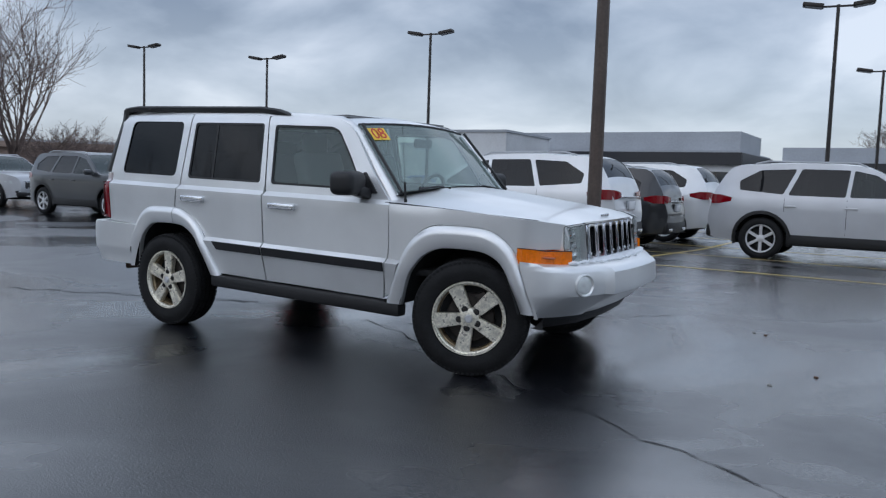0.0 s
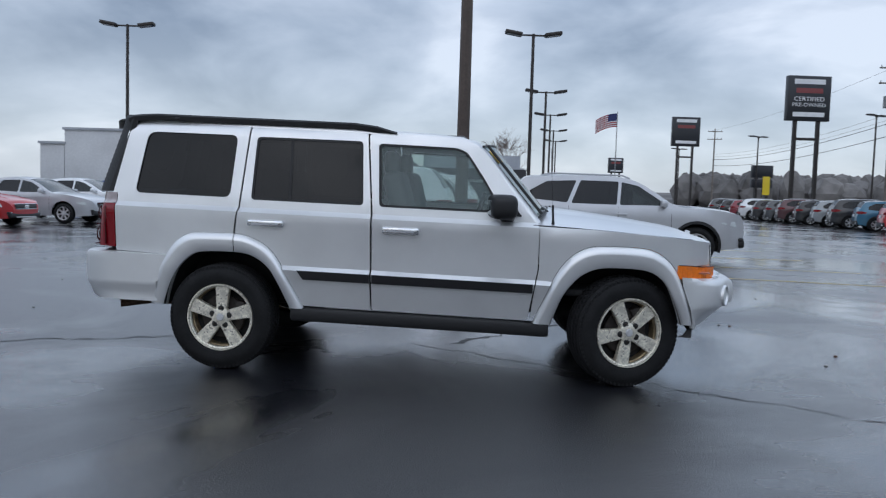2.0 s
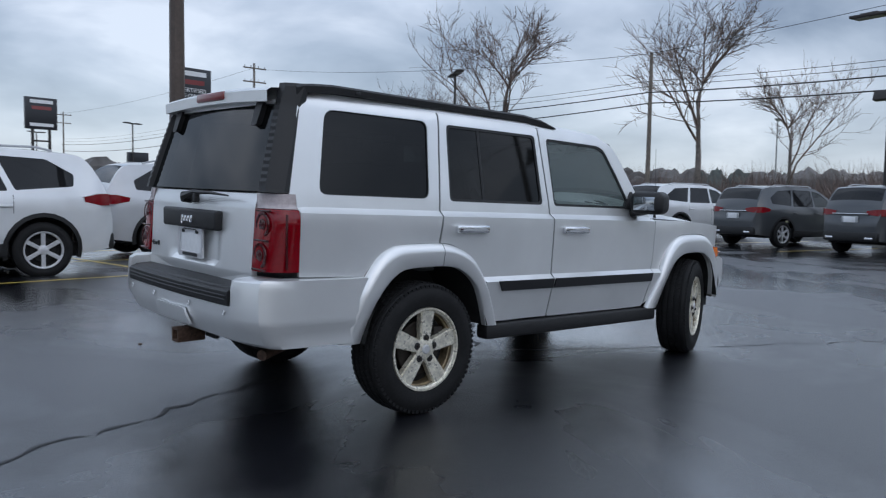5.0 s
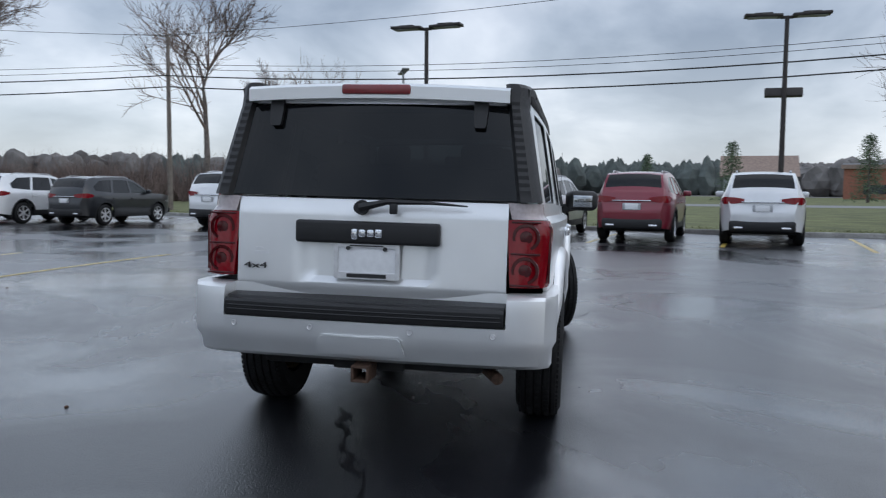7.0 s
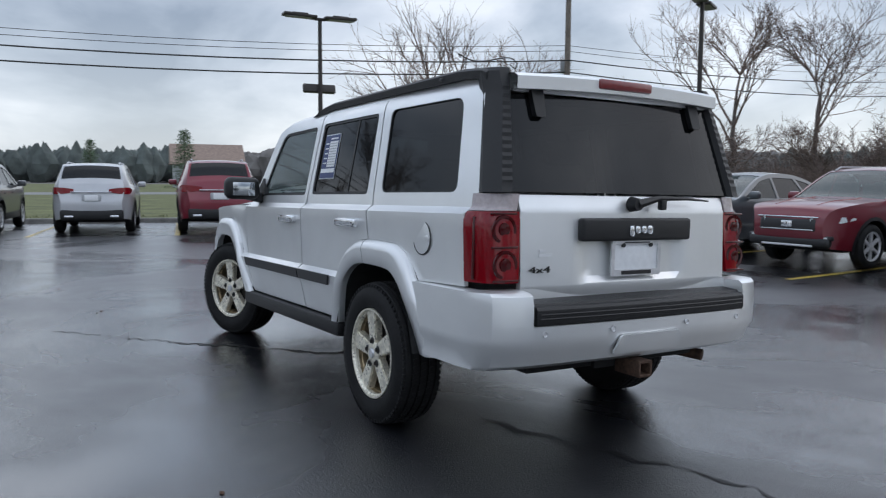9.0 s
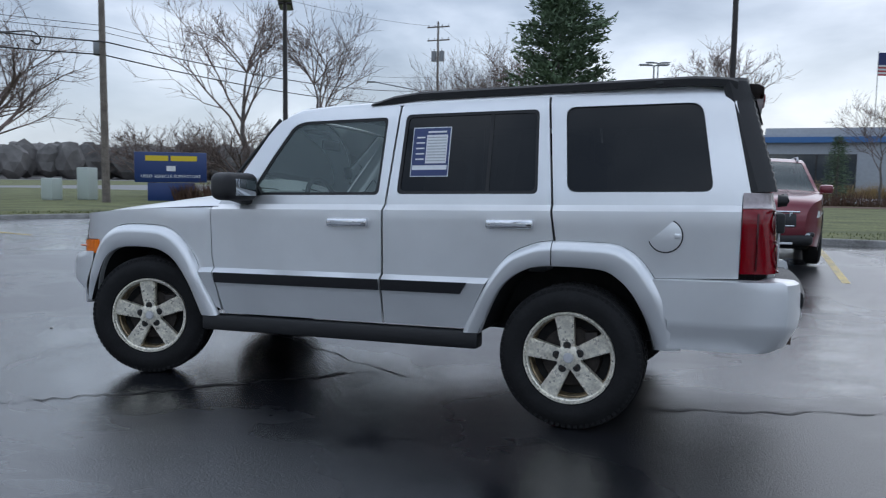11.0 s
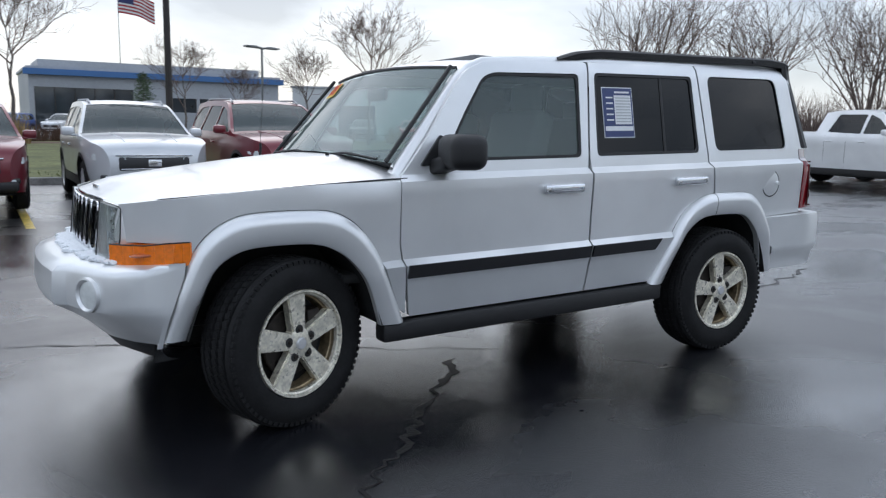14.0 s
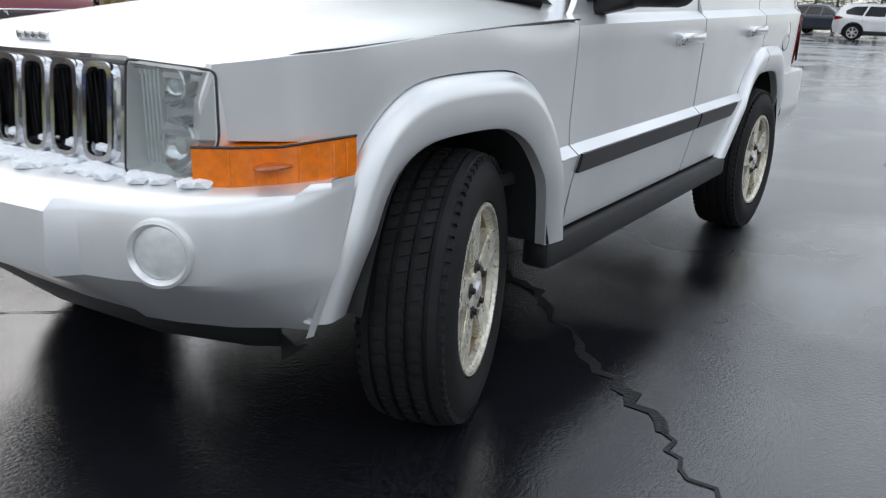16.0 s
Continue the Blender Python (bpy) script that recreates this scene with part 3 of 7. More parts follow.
def make_offroader():
    root = thing("off_road_car", "silver boxy off-road estate car on wet asphalt, front wheels turned", "car", TILT.copy())
    sv, tr = M["silver"], M["trim"]
    rear_arch, front_arch = smooth_line(REAR_IN), smooth_line(FRONT_IN)
    rear_fl, front_fl = smooth_line(REAR_OUT), smooth_line(FRONT_OUT)
    for s in (1, -1):
        # front wing
        wing = [(0.84, 1.095), (0.84, 0.80), (0.808, 0.62), (0.79, 0.46)] + [p for p in front_fl if p[1] > 0.46 and p[0] < 1.80] + [
            (1.785, 0.872), (1.90, 0.876), (2.024, 0.882), (2.022, 0.96), (2.006, 1.036), (1.90, 1.052), (1.55, 1.078), (1.2, 1.092)]
        side_part("front_wing", inset(wing, GAP), s, sv, root)
        # doors
        door = side_part("front_door", rounded(inset(DOOR_F, GAP), [0.02, 0, 0, 0.01, 0.01, 0, 0, 0.03, 0.03, 0, 0.02, 0, 0.02]), s, sv, root, [rounded(WIN_FRONT, [0.03, 0.02, 0, 0.05, 0.05, 0.03])])
        back = [(-0.312, 0.445), (-0.312, 1.10), (-0.358, 1.672), (-1.196, 1.682), (-1.252, 1.10), (-1.275, 0.932)] + \
               [p for p in rear_fl if p[0] > -1.22 and p[1] > 0.48] + [(-0.80, 0.445)]
        rdoor = side_part("rear_door", inset(back, GAP), s, sv, root, [rounded(WIN_REAR, 0.03)])
        quarter = [(-1.285, 0.932), (-1.26, 1.10), (-1.204, 1.682), (-1.95, 1.690), (-2.075, 1.672), (-2.115, 1.62), (-2.165, 1.40), (-2.215, 1.19), (-2.20, 1.175), (-2.165, 1.16), (-2.165, 0.764), (-1.782, 0.757)]
        quarter += [p for p in rear_fl if p[0] < -1.29 and p[1] > 0.77]
        side_part("quarter_panel", inset(quarter, GAP / 2), s, sv, root, [rounded(WIN_QUARTER, [0.05, 0.05, 0.05, 0.06])])
        # flares, as strips between the opening and the outer rim
        for fl, ar, split in ((REAR_OUT, REAR_IN, -1.28), (FRONT_OUT, FRONT_IN, None)):
            o, i = even(smooth_line(fl, 8), 49), even(smooth_line(ar, 8), 49)
            pieces = [range(0, 49)]
            if split is not None:
                cut = min(range(49), key=lambda k: abs((o[k][0] + i[k][0]) / 2 - split))
                pieces = [range(0, cut + 1), range(cut, 49)]
            for piece in pieces:
                bm = bmesh.new()
                prev = None
                for k in piece:
                    ring = []
                    for t, lift in ((0.0, -0.012), (0.02, 0.006), (0.10, 0.020), (0.28, 0.034), (0.40, 0.036), (0.92, 0.024), (1.0, 0.016), (1.0, -0.018)):
                        x, z = o[k][0] + (i[k][0] - o[k][0]) * t, o[k][1] + (i[k][1] - o[k][1]) * t
                        w = 0.893 - (0.05 * ((-0.8 - x) / 1.5) ** 1.6 if x < -0.8 else 0) - (0.055 * ((x - 0.9) / 1.0) ** 2 if x > 0.9 else 0)
                        w += lift - max(0, 0.66 - z) * 0.17
                        e = 0.0025 if split is not None and k == cut else 0.0
                        ring.append(bm.verts.new(raked(x + (e if piece[0] == k else -e), s * w, z)))
                    if prev:
                        for j in range(7):
                            bm.faces.new((prev[j], prev[j + 1], ring[j + 1], ring[j]))
                    prev = ring
                part("wheel_arch_flare", bm, sv, root, smooth=38)
        # arch liners
        for ar in (rear_arch, front_arch):
            verts, faces = [], []
            for x, z in ar:
                cx = sum(p[0] for p in ar) / len(ar)
                for yy in (0.885, 0.70, 0.50):
                    verts.append(raked(cx + (x - cx) * 1.005, s * yy, z + 0.003))
            for i in range(len(ar) - 1):
                for j in range(2):
                    faces.append((i * 3 + j, i * 3 + j + 1, i * 3 + j + 4, i * 3 + j + 3))
            b = len(verts)
            verts += [raked(cx + (x - cx) * 1.005, s * 0.50, z + 0.003) for x, z in ar]
            faces.append(tuple(range(b, b + len(ar))))
            raw("arch_liner", verts, faces, M["under"], root, smooth=60)
        # black rocker below the doors
        bm = bmesh.new()
        box(bm, 0.02, s * 0.83, 0.388, 1.80, 0.10, 0.095, 0.02)
        for v in bm.verts:
            v.co.z -= RAKE * v.co.x
        part("rocker_sill", bm, M["trim"], root)
        # side mouldings
        for x0, x1, cut in ((-0.297, 0.805, 0.0), (-0.815, -0.315, 0.035)):
            mould = [(x1, 0.640), (x1, 0.702), (x0 - cut * 0.2, 0.702), (x0 + cut, 0.640)]
            side_part("door_moulding", mould, s, M["black"], door if cut == 0 else rdoor, proud=0.012, flange=0.02, follow=False, step=0.06)
        # glazing: black seal and pane
        for poly, rad, pane_mat, rub, name in ((WIN_FRONT, [0.03, 0.02, 0, 0.05, 0.05, 0.03], M["clear"], 0.016, "front"), (WIN_REAR, 0.03, M["privacy"], 0.016, "rear"), (WIN_QUARTER, [0.05, 0.05, 0.05, 0.06], M["privacy"], 0.004, "quarter")):
            outer = rounded(inset(poly, 0.001), rad)
            inner = rounded(inset(poly, rub), rad)
            holder = {"front": door, "rear": rdoor, "quarter": root}[name]
            side_part("window_seal", outer, s, M["trim"], holder, [inner], proud=-0.004, flange=0.012, follow=False, step=0.05, grid=0.2)
            pane = side_part("window_pane", rounded(inset(poly, 0.004), rad), s, pane_mat, holder, proud=-0.011, flange=0, follow=False, step=0.1, grid=0.15, smooth=60)
            outward(pane).visible_shadow = False
        # bar in the rear door glass
        side_part("window_divider", [(-0.905, 1.18), (-0.885, 1.18), (-0.885, 1.61), (-0.905, 1.61)], s, M["trim"], rdoor, proud=-0.008, flange=0, follow=False, step=0.2)
        # handles
        for hx, hz, d in ((-0.10, 1.015, door), (-1.045, 1.016, rdoor)):
            y0 = half_width(hx, hz)
            bm = bmesh.new()
            box(bm, hx, s * (y0 + 0.022), hz, 0.255, 0.026, 0.046, 0.012, seg=3)
            box(bm, hx - 0.10, s * (y0 + 0.008), hz, 0.05, 0.03, 0.05, 0.01)
            box(bm, hx + 0.10, s * (y0 + 0.008), hz, 0.05, 0.03, 0.05, 0.01)
            for v in bm.verts:
                v.co.z -= RAKE * v.co.x
            hd = part("door_handle", bm, M["chrome"], d, "bright door handle")
            bm = boxes((hx, s * (y0 + 0.036), hz - 0.002 - RAKE * hx, 0.19, 0.002, 0.012, 0))
            part("finger_groove", bm, M["greyink"], hd)
        # door mirror
        mx, mz = 0.555, 1.205
        mirror = new("door_mirror"); mirror.parent = root
        bm = bmesh.new()
        box(bm, 0.588, s * 1.005, 1.216 - RAKE * mx, 0.178, 0.245, 0.160, 0.05, Matrix.Rotation(s * radians(-12), 4, "Z"), seg=4)
        part("mirror_housing", bm, tr, mirror)
        bm = bmesh.new()
        box(bm, 0.62, s * 0.895, 1.155 - RAKE * mx, 0.10, 0.15, 0.07, 0.02, Matrix.Rotation(s * radians(12), 4, "X"), seg=3)
        part("mirror_arm", bm, tr, mirror)
        tri = [(0.50, 1.168), (0.725, 1.150), (0.60, 1.30)]
        side_part("mirror_base", rounded(tri, 0.02), s, tr, mirror, proud=0.012, flange=0.03, follow=False, step=0.1)
        bm = bmesh.new()
        box(bm, 0.503, s * 1.014, 1.212 - RAKE * mx, 0.008, 0.155, 0.095, 0.003, Matrix.Rotation(s * radians(-12), 4, "Z"))
        part("mirror_glass", bm, M["mirror"], mirror)
        # roof rail, running down the rear pillar
        pts = [(-0.16, 0.715, 1.688), (-0.30, 0.712, 1.725), (-0.46, 0.708, 1.742), (-1.9, 0.69, 1.750), (-2.02, 0.685, 1.742), (-2.08, 0.682, 1.735), (-2.115, 0.680, 1.722)]
        bm = bmesh.new()
        prev = None
        for i, (x, y, z) in enumerate(pts):
            h = 0.045 if 0 < i else 0.012
            ring = [bm.verts.new(raked(x, s * (y + dy), z + dz)) for dy, dz in ((0.035, -h), (0.040, -0.012), (0.026, 0.0), (-0.02, 0.0), (-0.035, -0.015), (-0.035, -h))]
            if prev:
                for j in range(6):
                    bm.faces.new((prev[j], prev[(j + 1) % 6], ring[(j + 1) % 6], ring[j]))
            else:
                bm.faces.new(ring)
            prev = ring
        bm.faces.new(prev[::-1])
        rail = part("roof_rail", bm, tr, root, "ridged black plastic roof rail", 40)
        for x in (-1.75, -0.62):
            bm = boxes((x, s * 0.729, 1.722 - RAKE * x, 0.035, 0.012, 0.016, 0.003))
            part("rail_slot", bm, M["black"], rail)
        # ribbed pillar trim beside the tailgate glass
        def pillar_at(t):
            return Vector((-2.120 - 0.162 * t, 0.0, 1.735 - 0.555 * t))
        bm = bmesh.new()
        prev = None
        for i in range(33):
            t = i / 32
            c = pillar_at(t)
            bump = 0.005 if i % 2 and 4 < i < 30 else 0.0
            yo, yi = max(half_width(-2.15, c.z) + 0.003, 0.722 - 0.9 * max(0.0, c.z - 1.72)), 0.605 + 0.08 * t
            ring = [bm.verts.new(raked(c.x + dx, s * y, c.z)) for dx, y in ((0.085, yo - 0.006), (0.05, yo), (0.0, yo - 0.016), (-0.032 - bump, yo - 0.045), (-0.040 - bump, yi + 0.02), (-0.012, yi), (0.05, yi))]
            if prev:
                for j in range(7):
                    bm.faces.new((prev[j], prev[(j + 1) % 7], ring[(j + 1) % 7], ring[j]))
            else:
                bm.faces.new(ring)
            prev = ring
        bm.faces.new(prev[::-1])
        part("pillar_trim", bm, tr, root, "ribbed black pillar trim", 25)
        # tail lamp
        lamp = new("tail_lamp"); lamp.parent = root
        for name, z0, z1, mat in (("red_lens", 0.79, 1.098, M["red"]), ("clear_lens", 1.101, 1.175, M["white_lens"])):
            bm = bmesh.new()
            prev = None
            for i in range(9):
                z = z0 + (z1 - z0) * i / 8
                lean = 0.10 * max(0, z - 0.80)
                wr = half_width(-2.17, z)
                ring = [bm.verts.new(raked(x, s * y, z)) for x, y in ((-2.165, wr - 0.03), (-2.168, wr + 0.006), (-2.235, wr - 0.002), (-2.293 + lean, wr - 0.022), (-2.325 + lean, wr - 0.060), (-2.338 + lean, wr - 0.105), (-2.335 + lean, 0.668 - 0.02 * i / 8), (-2.25, 0.660))]
                if prev:
                    for j in range(8):
                        bm.faces.new((prev[j], prev[(j + 1) % 8], ring[(j + 1) % 8], ring[j]))
                else:
                    bm.faces.new(ring)
                prev = ring
            bm.faces.new(prev[::-1])
            lensob = part(name, bm, mat, lamp, smooth=45)
            if name == "red_lens":
                for z in (0.868, 1.02):
                    turned = Matrix.Translation(raked(-2.335 + 0.1 * (z - 0.8), s * 0.735, z)) @ Matrix.Rotation(radians(90), 4, "Z")
                    bm = bmesh.new()
                    lathe(bm, [(0.064, -0.004), (0.062, 0.0025), (0.050, 0.0030), (0.048, 0.0)], 28, turned)
                    part("lamp_ring", bm, M["reddeep"], lensob)
                    bm = bmesh.new()
                    lathe(bm, [(0.030, 0.0), (0.028, 0.004), (0.016, 0.0055), (0.001, 0.006)], 24, turned)
                    part("bulb_dome", bm, M["reddeep"], lensob)
                for z in (0.80, 0.943, 1.088):
                    bm = boxes((-2.334 + 0.1 * (z - 0.8), s * 0.735, z + RAKE * 2.33, 0.012, 0.135, 0.010, 0.003))
                    part("lamp_rib", bm, M["reddeep"], lensob)
                bm = boxes((-2.238, s * (half_width(-2.17, 0.94) - 0.001), 0.94 + RAKE * 2.24, 0.010, 0.012, 0.27, 0.003))
                part("lamp_rib", bm, M["reddeep"], lensob)
        # turn lamp and headlamp
        bm = bmesh.new()
        prev = None
        for x, y in ((1.772, 0.852), (1.86, 0.838), (1.93, 0.795), (2.0, 0.725), (2.045, 0.655)):
            ring = [bm.verts.new(raked(x - dx, s * (y - dx), z)) for dx, z in ((0.0, 0.789 if y > 0.7 else 0.795), (0.0, 0.880 if y > 0.8 else 0.872), (0.06, 0.880), (0.06, 0.789))]
            if prev:
                for j in range(4):
                    bm.faces.new((prev[j], prev[(j + 1) % 4], ring[(j + 1) % 4], ring[j]))
            else:
                bm.faces.new(ring)
            prev = ring
        bm.faces.new(prev[::-1])
        turn = part("turn_lamp", bm, M["amber"], root, "amber turn lamp", 40)
        for k in range(7):
            x0, y0 = 1.80 + 0.034 * k, float(np.interp(1.80 + 0.034 * k, [1.772, 1.86, 1.93, 2.0, 2.045], [0.852, 0.838, 0.795, 0.725, 0.655]))
            bm = boxes((x0 - 0.001, s * (y0 - 0.001), 0.834 - RAKE * x0, 0.006, 0.006, 0.072, 0.002))
            part("lens_rib", bm, M["amber"], turn)
        bm = bmesh.new()
        bmesh.ops.create_uvsphere(bm, u_segments=14, v_segments=8, radius=1, matrix=Matrix.Translation(raked(1.935, s * 0.782, 0.834)) @ Matrix.Diagonal((0.060, 0.026, 0.009, 1)))
        part("lamp_bulb", bm, M["amberdeep"], turn)
        seal = [raked(x, s * y, 0.8815 if y > 0.8 else 0.8735) for x, y in ((1.772, 0.852), (1.86, 0.838), (1.93, 0.795), (2.0, 0.725), (2.045, 0.655))]
        tube(seal, 0.003, "lamp_seal", M["black"], turn)

        def head3d(y, z):
            return raked(2.064 - 0.9 * max(0.0, y - 0.46) ** 2 - 0.10 * (z - 0.85), s * y, z)
        poly = rounded([(0.460, 0.800), (0.668, 0.800), (0.700, 0.885), (0.690, 1.022), (0.462, 1.036)], 0.018)
        bm = sheet(inset(poly, 0.002), lambda y, z: head3d(y, z) + Vector((-0.055, 0, 0)), (), 0.05, (), 0, None, 0.05)
        head = part("headlamp", bm, M["bowl"], root, "hazed headlamp with slush along its foot", 50)
        bm = sheet(poly, head3d, [inset(poly, 0.006)], 0.03, (), 0.06, lambda co: Vector((-1, 0, 0)), 0.2)
        part("lamp_rim", bm, sv, head, smooth=50)
        tube([head3d(y, z) + Vector((0.001, 0, 0)) for y, z in poly + poly[:1]], 0.003, "lamp_seal", M["lug"], head)
        for cy, cz, r in ((0.590, 0.866, 0.058), (0.572, 0.985, 0.044)):
            turned = Matrix.Translation(head3d(cy, cz) + Vector((-0.020, 0, 0))) @ Matrix.Rotation(radians(-90), 4, "Z")
            bm = bmesh.new()
            lathe(bm, [(r * 1.08, -0.03), (r * 1.05, 0.0), (r * 0.96, 0.002), (r * 0.8, -0.014), (r * 0.45, -0.028), (0.001, -0.032)], 28, turned)
            bowl = part("reflector", bm, M["chrome"], head)
            bm = bmesh.new()
            lathe(bm, [(r * 0.34, -0.03), (r * 0.32, -0.006), (r * 0.18, 0.0), (0.001, 0.002)], 16, turned)
            part("bulb", bm, M["haze"], bowl)
        for k in range(5):
            bm = boxes((head3d(0.485, 0.83).x - 0.045, s * (0.482 + 0.014 * k), 0.92 - RAKE * 2.03, 0.012, 0.006, 0.20, 0.002))
            part("lamp_flute", bm, M["haze"], head)
        bm = sheet(inset(poly, 0.004), head3d, (), 0.04, (), 0.01, lambda co: Vector((-1, 0, 0)), 0.04)
        outward(part("lamp_cover", bm, M["cover"], head, "slightly hazed clear lamp cover", 50)).visible_shadow = False
    # front wheels steered to the left
    steer = radians(20)
    for x, s, a in ((-1.375, 1, 0), (-1.375, -1, 0), (1.39, 1, steer), (1.39, -1, steer)):
        kp = 0.69
        m = Matrix.Translation((x, s * kp, 0.372)) @ Matrix.Rotation(a, 4, "Z") @ Matrix.Translation((0, s * (0.79 - kp), 0))
        if s < 0:
            m = m @ Matrix.Rotation(math.pi, 4, "Z")
        m = m @ Matrix.Rotation(radians({(-1.375, 1): 8, (-1.375, -1): -4, (1.39, 1): 5, (1.39, -1): 25}[(x, s)]), 4, "Y")
        alloy_wheel("wheel", root, m)

    # bonnet
    def bonnet3d(x, y):
        t = (x - 0.84) / 1.10
        edge = 1.100 - 0.052 * max(t, 0) ** 1.4
        crown = 0.085 - 0.045 * max(t, 0) ** 1.5
        hw = 0.868 - 0.17 * max(0, t) ** 2.6
        q = min(1.0, abs(y) / hw)
        bulge = 0.018 * max(0.0, 1 - (max(0, abs(y) - 0.30) / 0.10) ** 2) if abs(y) < 0.40 else 0.0
        nose = -0.10 * max(0.0, t - 0.93) / 0.1 if t > 0.93 else 0.0
        return raked(x, y, edge + crown * (1 - q ** 3.0) + bulge * (1 - max(t, 0)) + nose * 0.2)
    half = [(0.80, 0.0), (0.80, 0.868), (1.20, 0.865), (1.55, 0.850), (1.78, 0.820), (1.90, 0.765), (1.985, 0.685), (2.015, 0.55), (2.033, 0.40), (2.048, 0.0)]
    outline = half + [(x, -y) for x, y in reversed(half[1:-1])]
    bm = sheet(outline, bonnet3d, (), 0.06, (), 0.03, lambda co: Vector((0, 0, -1)), 0.055)
    hood = part("bonnet", bm, sv, root, smooth=40)
    for s in (1, -1):
        tube([bonnet3d(x, s * (y + 0.001)) + Vector((0, s * 0.002, -0.001)) for x, y in smooth_line(half[1:7], 3)], 0.0045, "panel_gap", M["black"], hood, n=6)
    tube([bonnet3d(x, y) + Vector((0.002, 0, -0.012)) for x, y in smooth_line(half[6:] + [(x, -y) for x, y in reversed(half[6:-1])], 3)], 0.006, "panel_gap", M["black"], hood, n=6)
    for k in range(2):
        bm2 = bmesh.new()
        s = 1 if k else -1
        cyl(bm2, bonnet3d(0.95, s * 0.30) + Vector((0, 0, -0.01)), bonnet3d(0.95, s * 0.30) + Vector((0, 0, 0.012)), 0.012, 0.008, 10)
        part("washer_nozzle", bm2, tr, hood)
    bm = bmesh.new()     # maker's script as a plain raised bar
    for yy, w in ((-0.05, 0.03), (-0.012, 0.03), (0.024, 0.03), (0.06, 0.034)):
        p = bonnet3d(1.995, yy)
        box(bm, p.x + 0.004, yy, p.z + 0.010, 0.012, w, 0.022, 0.004)
    part("bonnet_badge", bm, M["chrome"], hood)

    # roof, windscreen and rear of the roof as one set of lengthwise skins
    def skin(name, line, mat, flange=0.0, label="", cols=9, crown=0.03, parent=root, thick=0.0):
        bm = bmesh.new()
        prev = None
        for x, z, w in line:
            row = []
            for i in range(cols):
                q = -1 + 2 * i / (cols - 1)
                row.append(bm.verts.new(raked(x + 0.06 * (1 - q * q) * (1 if name == "windscreen" or name == "scuttle" else 0), q * w, z + crown * (1 - q * q))))
            if prev:
                for i in range(cols - 1):
                    bm.faces.new((prev[i], prev[i + 1], row[i + 1], row[i]))
            prev = row
        return part(name, bm, mat, parent, label, 40)
    skin("roof", [(0.43, 1.612, 0.715), (0.36, 1.648, 0.72), (0.2, 1.672, 0.722), (-0.35, 1.688, 0.722), (-1.2, 1.697, 0.712), (-1.95, 1.704, 0.69), (-2.10, 1.695, 0.675), (-2.16, 1.655, 0.66)], sv, crown=0.035, cols=13)
    glassline = [(0.825 - 0.385 * t, 1.165 + 0.452 * t, 0.775 - 0.065 * t) for t in [i / 8 for i in range(9)]]
    w = skin("windscreen", glassline, M["wind"], crown=0.03)
    outward(w).visible_shadow = False
    # roof side edge and windscreen pillars
    for s in (1, -1):
        bm = bmesh.new()
        path = [(0.84, 1.10, 0.835, 0.762), (0.79, 1.165, 0.812, 0.760), (0.62, 1.365, 0.775, 0.733), (0.46, 1.565, 0.755, 0.707), (0.40, 1.625, 0.745, 0.700), (0.30, 1.662, 0.741, 0.70), (0.1, 1.676, 0.742, 0.70), (-0.35, 1.690, 0.742, 0.70), (-1.2, 1.699, 0.725, 0.69), (-1.95, 1.706, 0.685, 0.66), (-2.09, 1.690, 0.665, 0.64)]
        prev = None
        for x, z, yo, yi in path:
            ring = [bm.verts.new(raked(x + dx, s * y, z + dz)) for y, dx, dz in ((yo, -0.025 if z < 1.6 else 0, -0.02), (yo - 0.004, -0.01 if z < 1.6 else 0, 0.0), ((yo + yi) / 2, 0.012 if z < 1.6 else 0, 0.012), (yi, 0.018 if z < 1.6 else 0, 0.012))]
            if prev:
                for j in range(3):
                    bm.faces.new((prev[j], prev[j + 1], ring[j + 1], ring[j]))
            prev = ring
        part("roof_side", bm, sv, root, smooth=50)
        line = [raked(0.835 - 0.385 * t + 0.022, s * (0.768 - 0.065 * t), 1.172 + 0.452 * t) for t in [i / 6 for i in range(7)]]
        tube(line, 0.011, "windscreen_seal", tr, root)
    tube([raked(0.44 + 0.06 * (1 - q * q), q * 0.70, 1.617 + 0.03 * (1 - q * q)) for q in np.linspace(-1, 1, 9)], 0.010, "windscreen_seal", tr, root)
    skin("scuttle", [(0.80, 1.125, 0.80), (0.86, 1.160, 0.785)], tr, crown=0.05)
    for x0, y0, x1, y1 in ((0.90, 0.05, 0.86, 0.64), (0.90, -0.62, 0.87, -0.04)):
        wp = new("front_wiper"); wp.parent = root
        tube([raked(x0, y0, 1.19), raked((x0 + x1) / 2 - 0.01, (y0 + y1) / 2, 1.206), raked(x1 - 0.02, y1, 1.182)], 0.0065, "wiper_arm", tr, wp)
        tube([raked(x0 - 0.03, y0 + 0.05, 1.198), raked(x1 - 0.045, y1 - 0.02, 1.192)], 0.005, "wiper_blade", tr, wp)
    # aerial on the right wing
    an = new("aerial"); an.parent = root
    bm = bmesh.new(); cyl(bm, raked(0.93, -0.82, 1.06), raked(0.93, -0.825, 1.13), 0.014, 0.010, 10); part("aerial_base", bm, tr, an)
    tube([raked(0.93, -0.825, 1.12), raked(0.925, -0.828, 1.24)], 0.008, "aerial_stub", tr, an)
    tube([raked(0.925, -0.828, 1.24), raked(0.90, -0.83, 1.62)], 0.0015, "aerial_rod", tr, an)

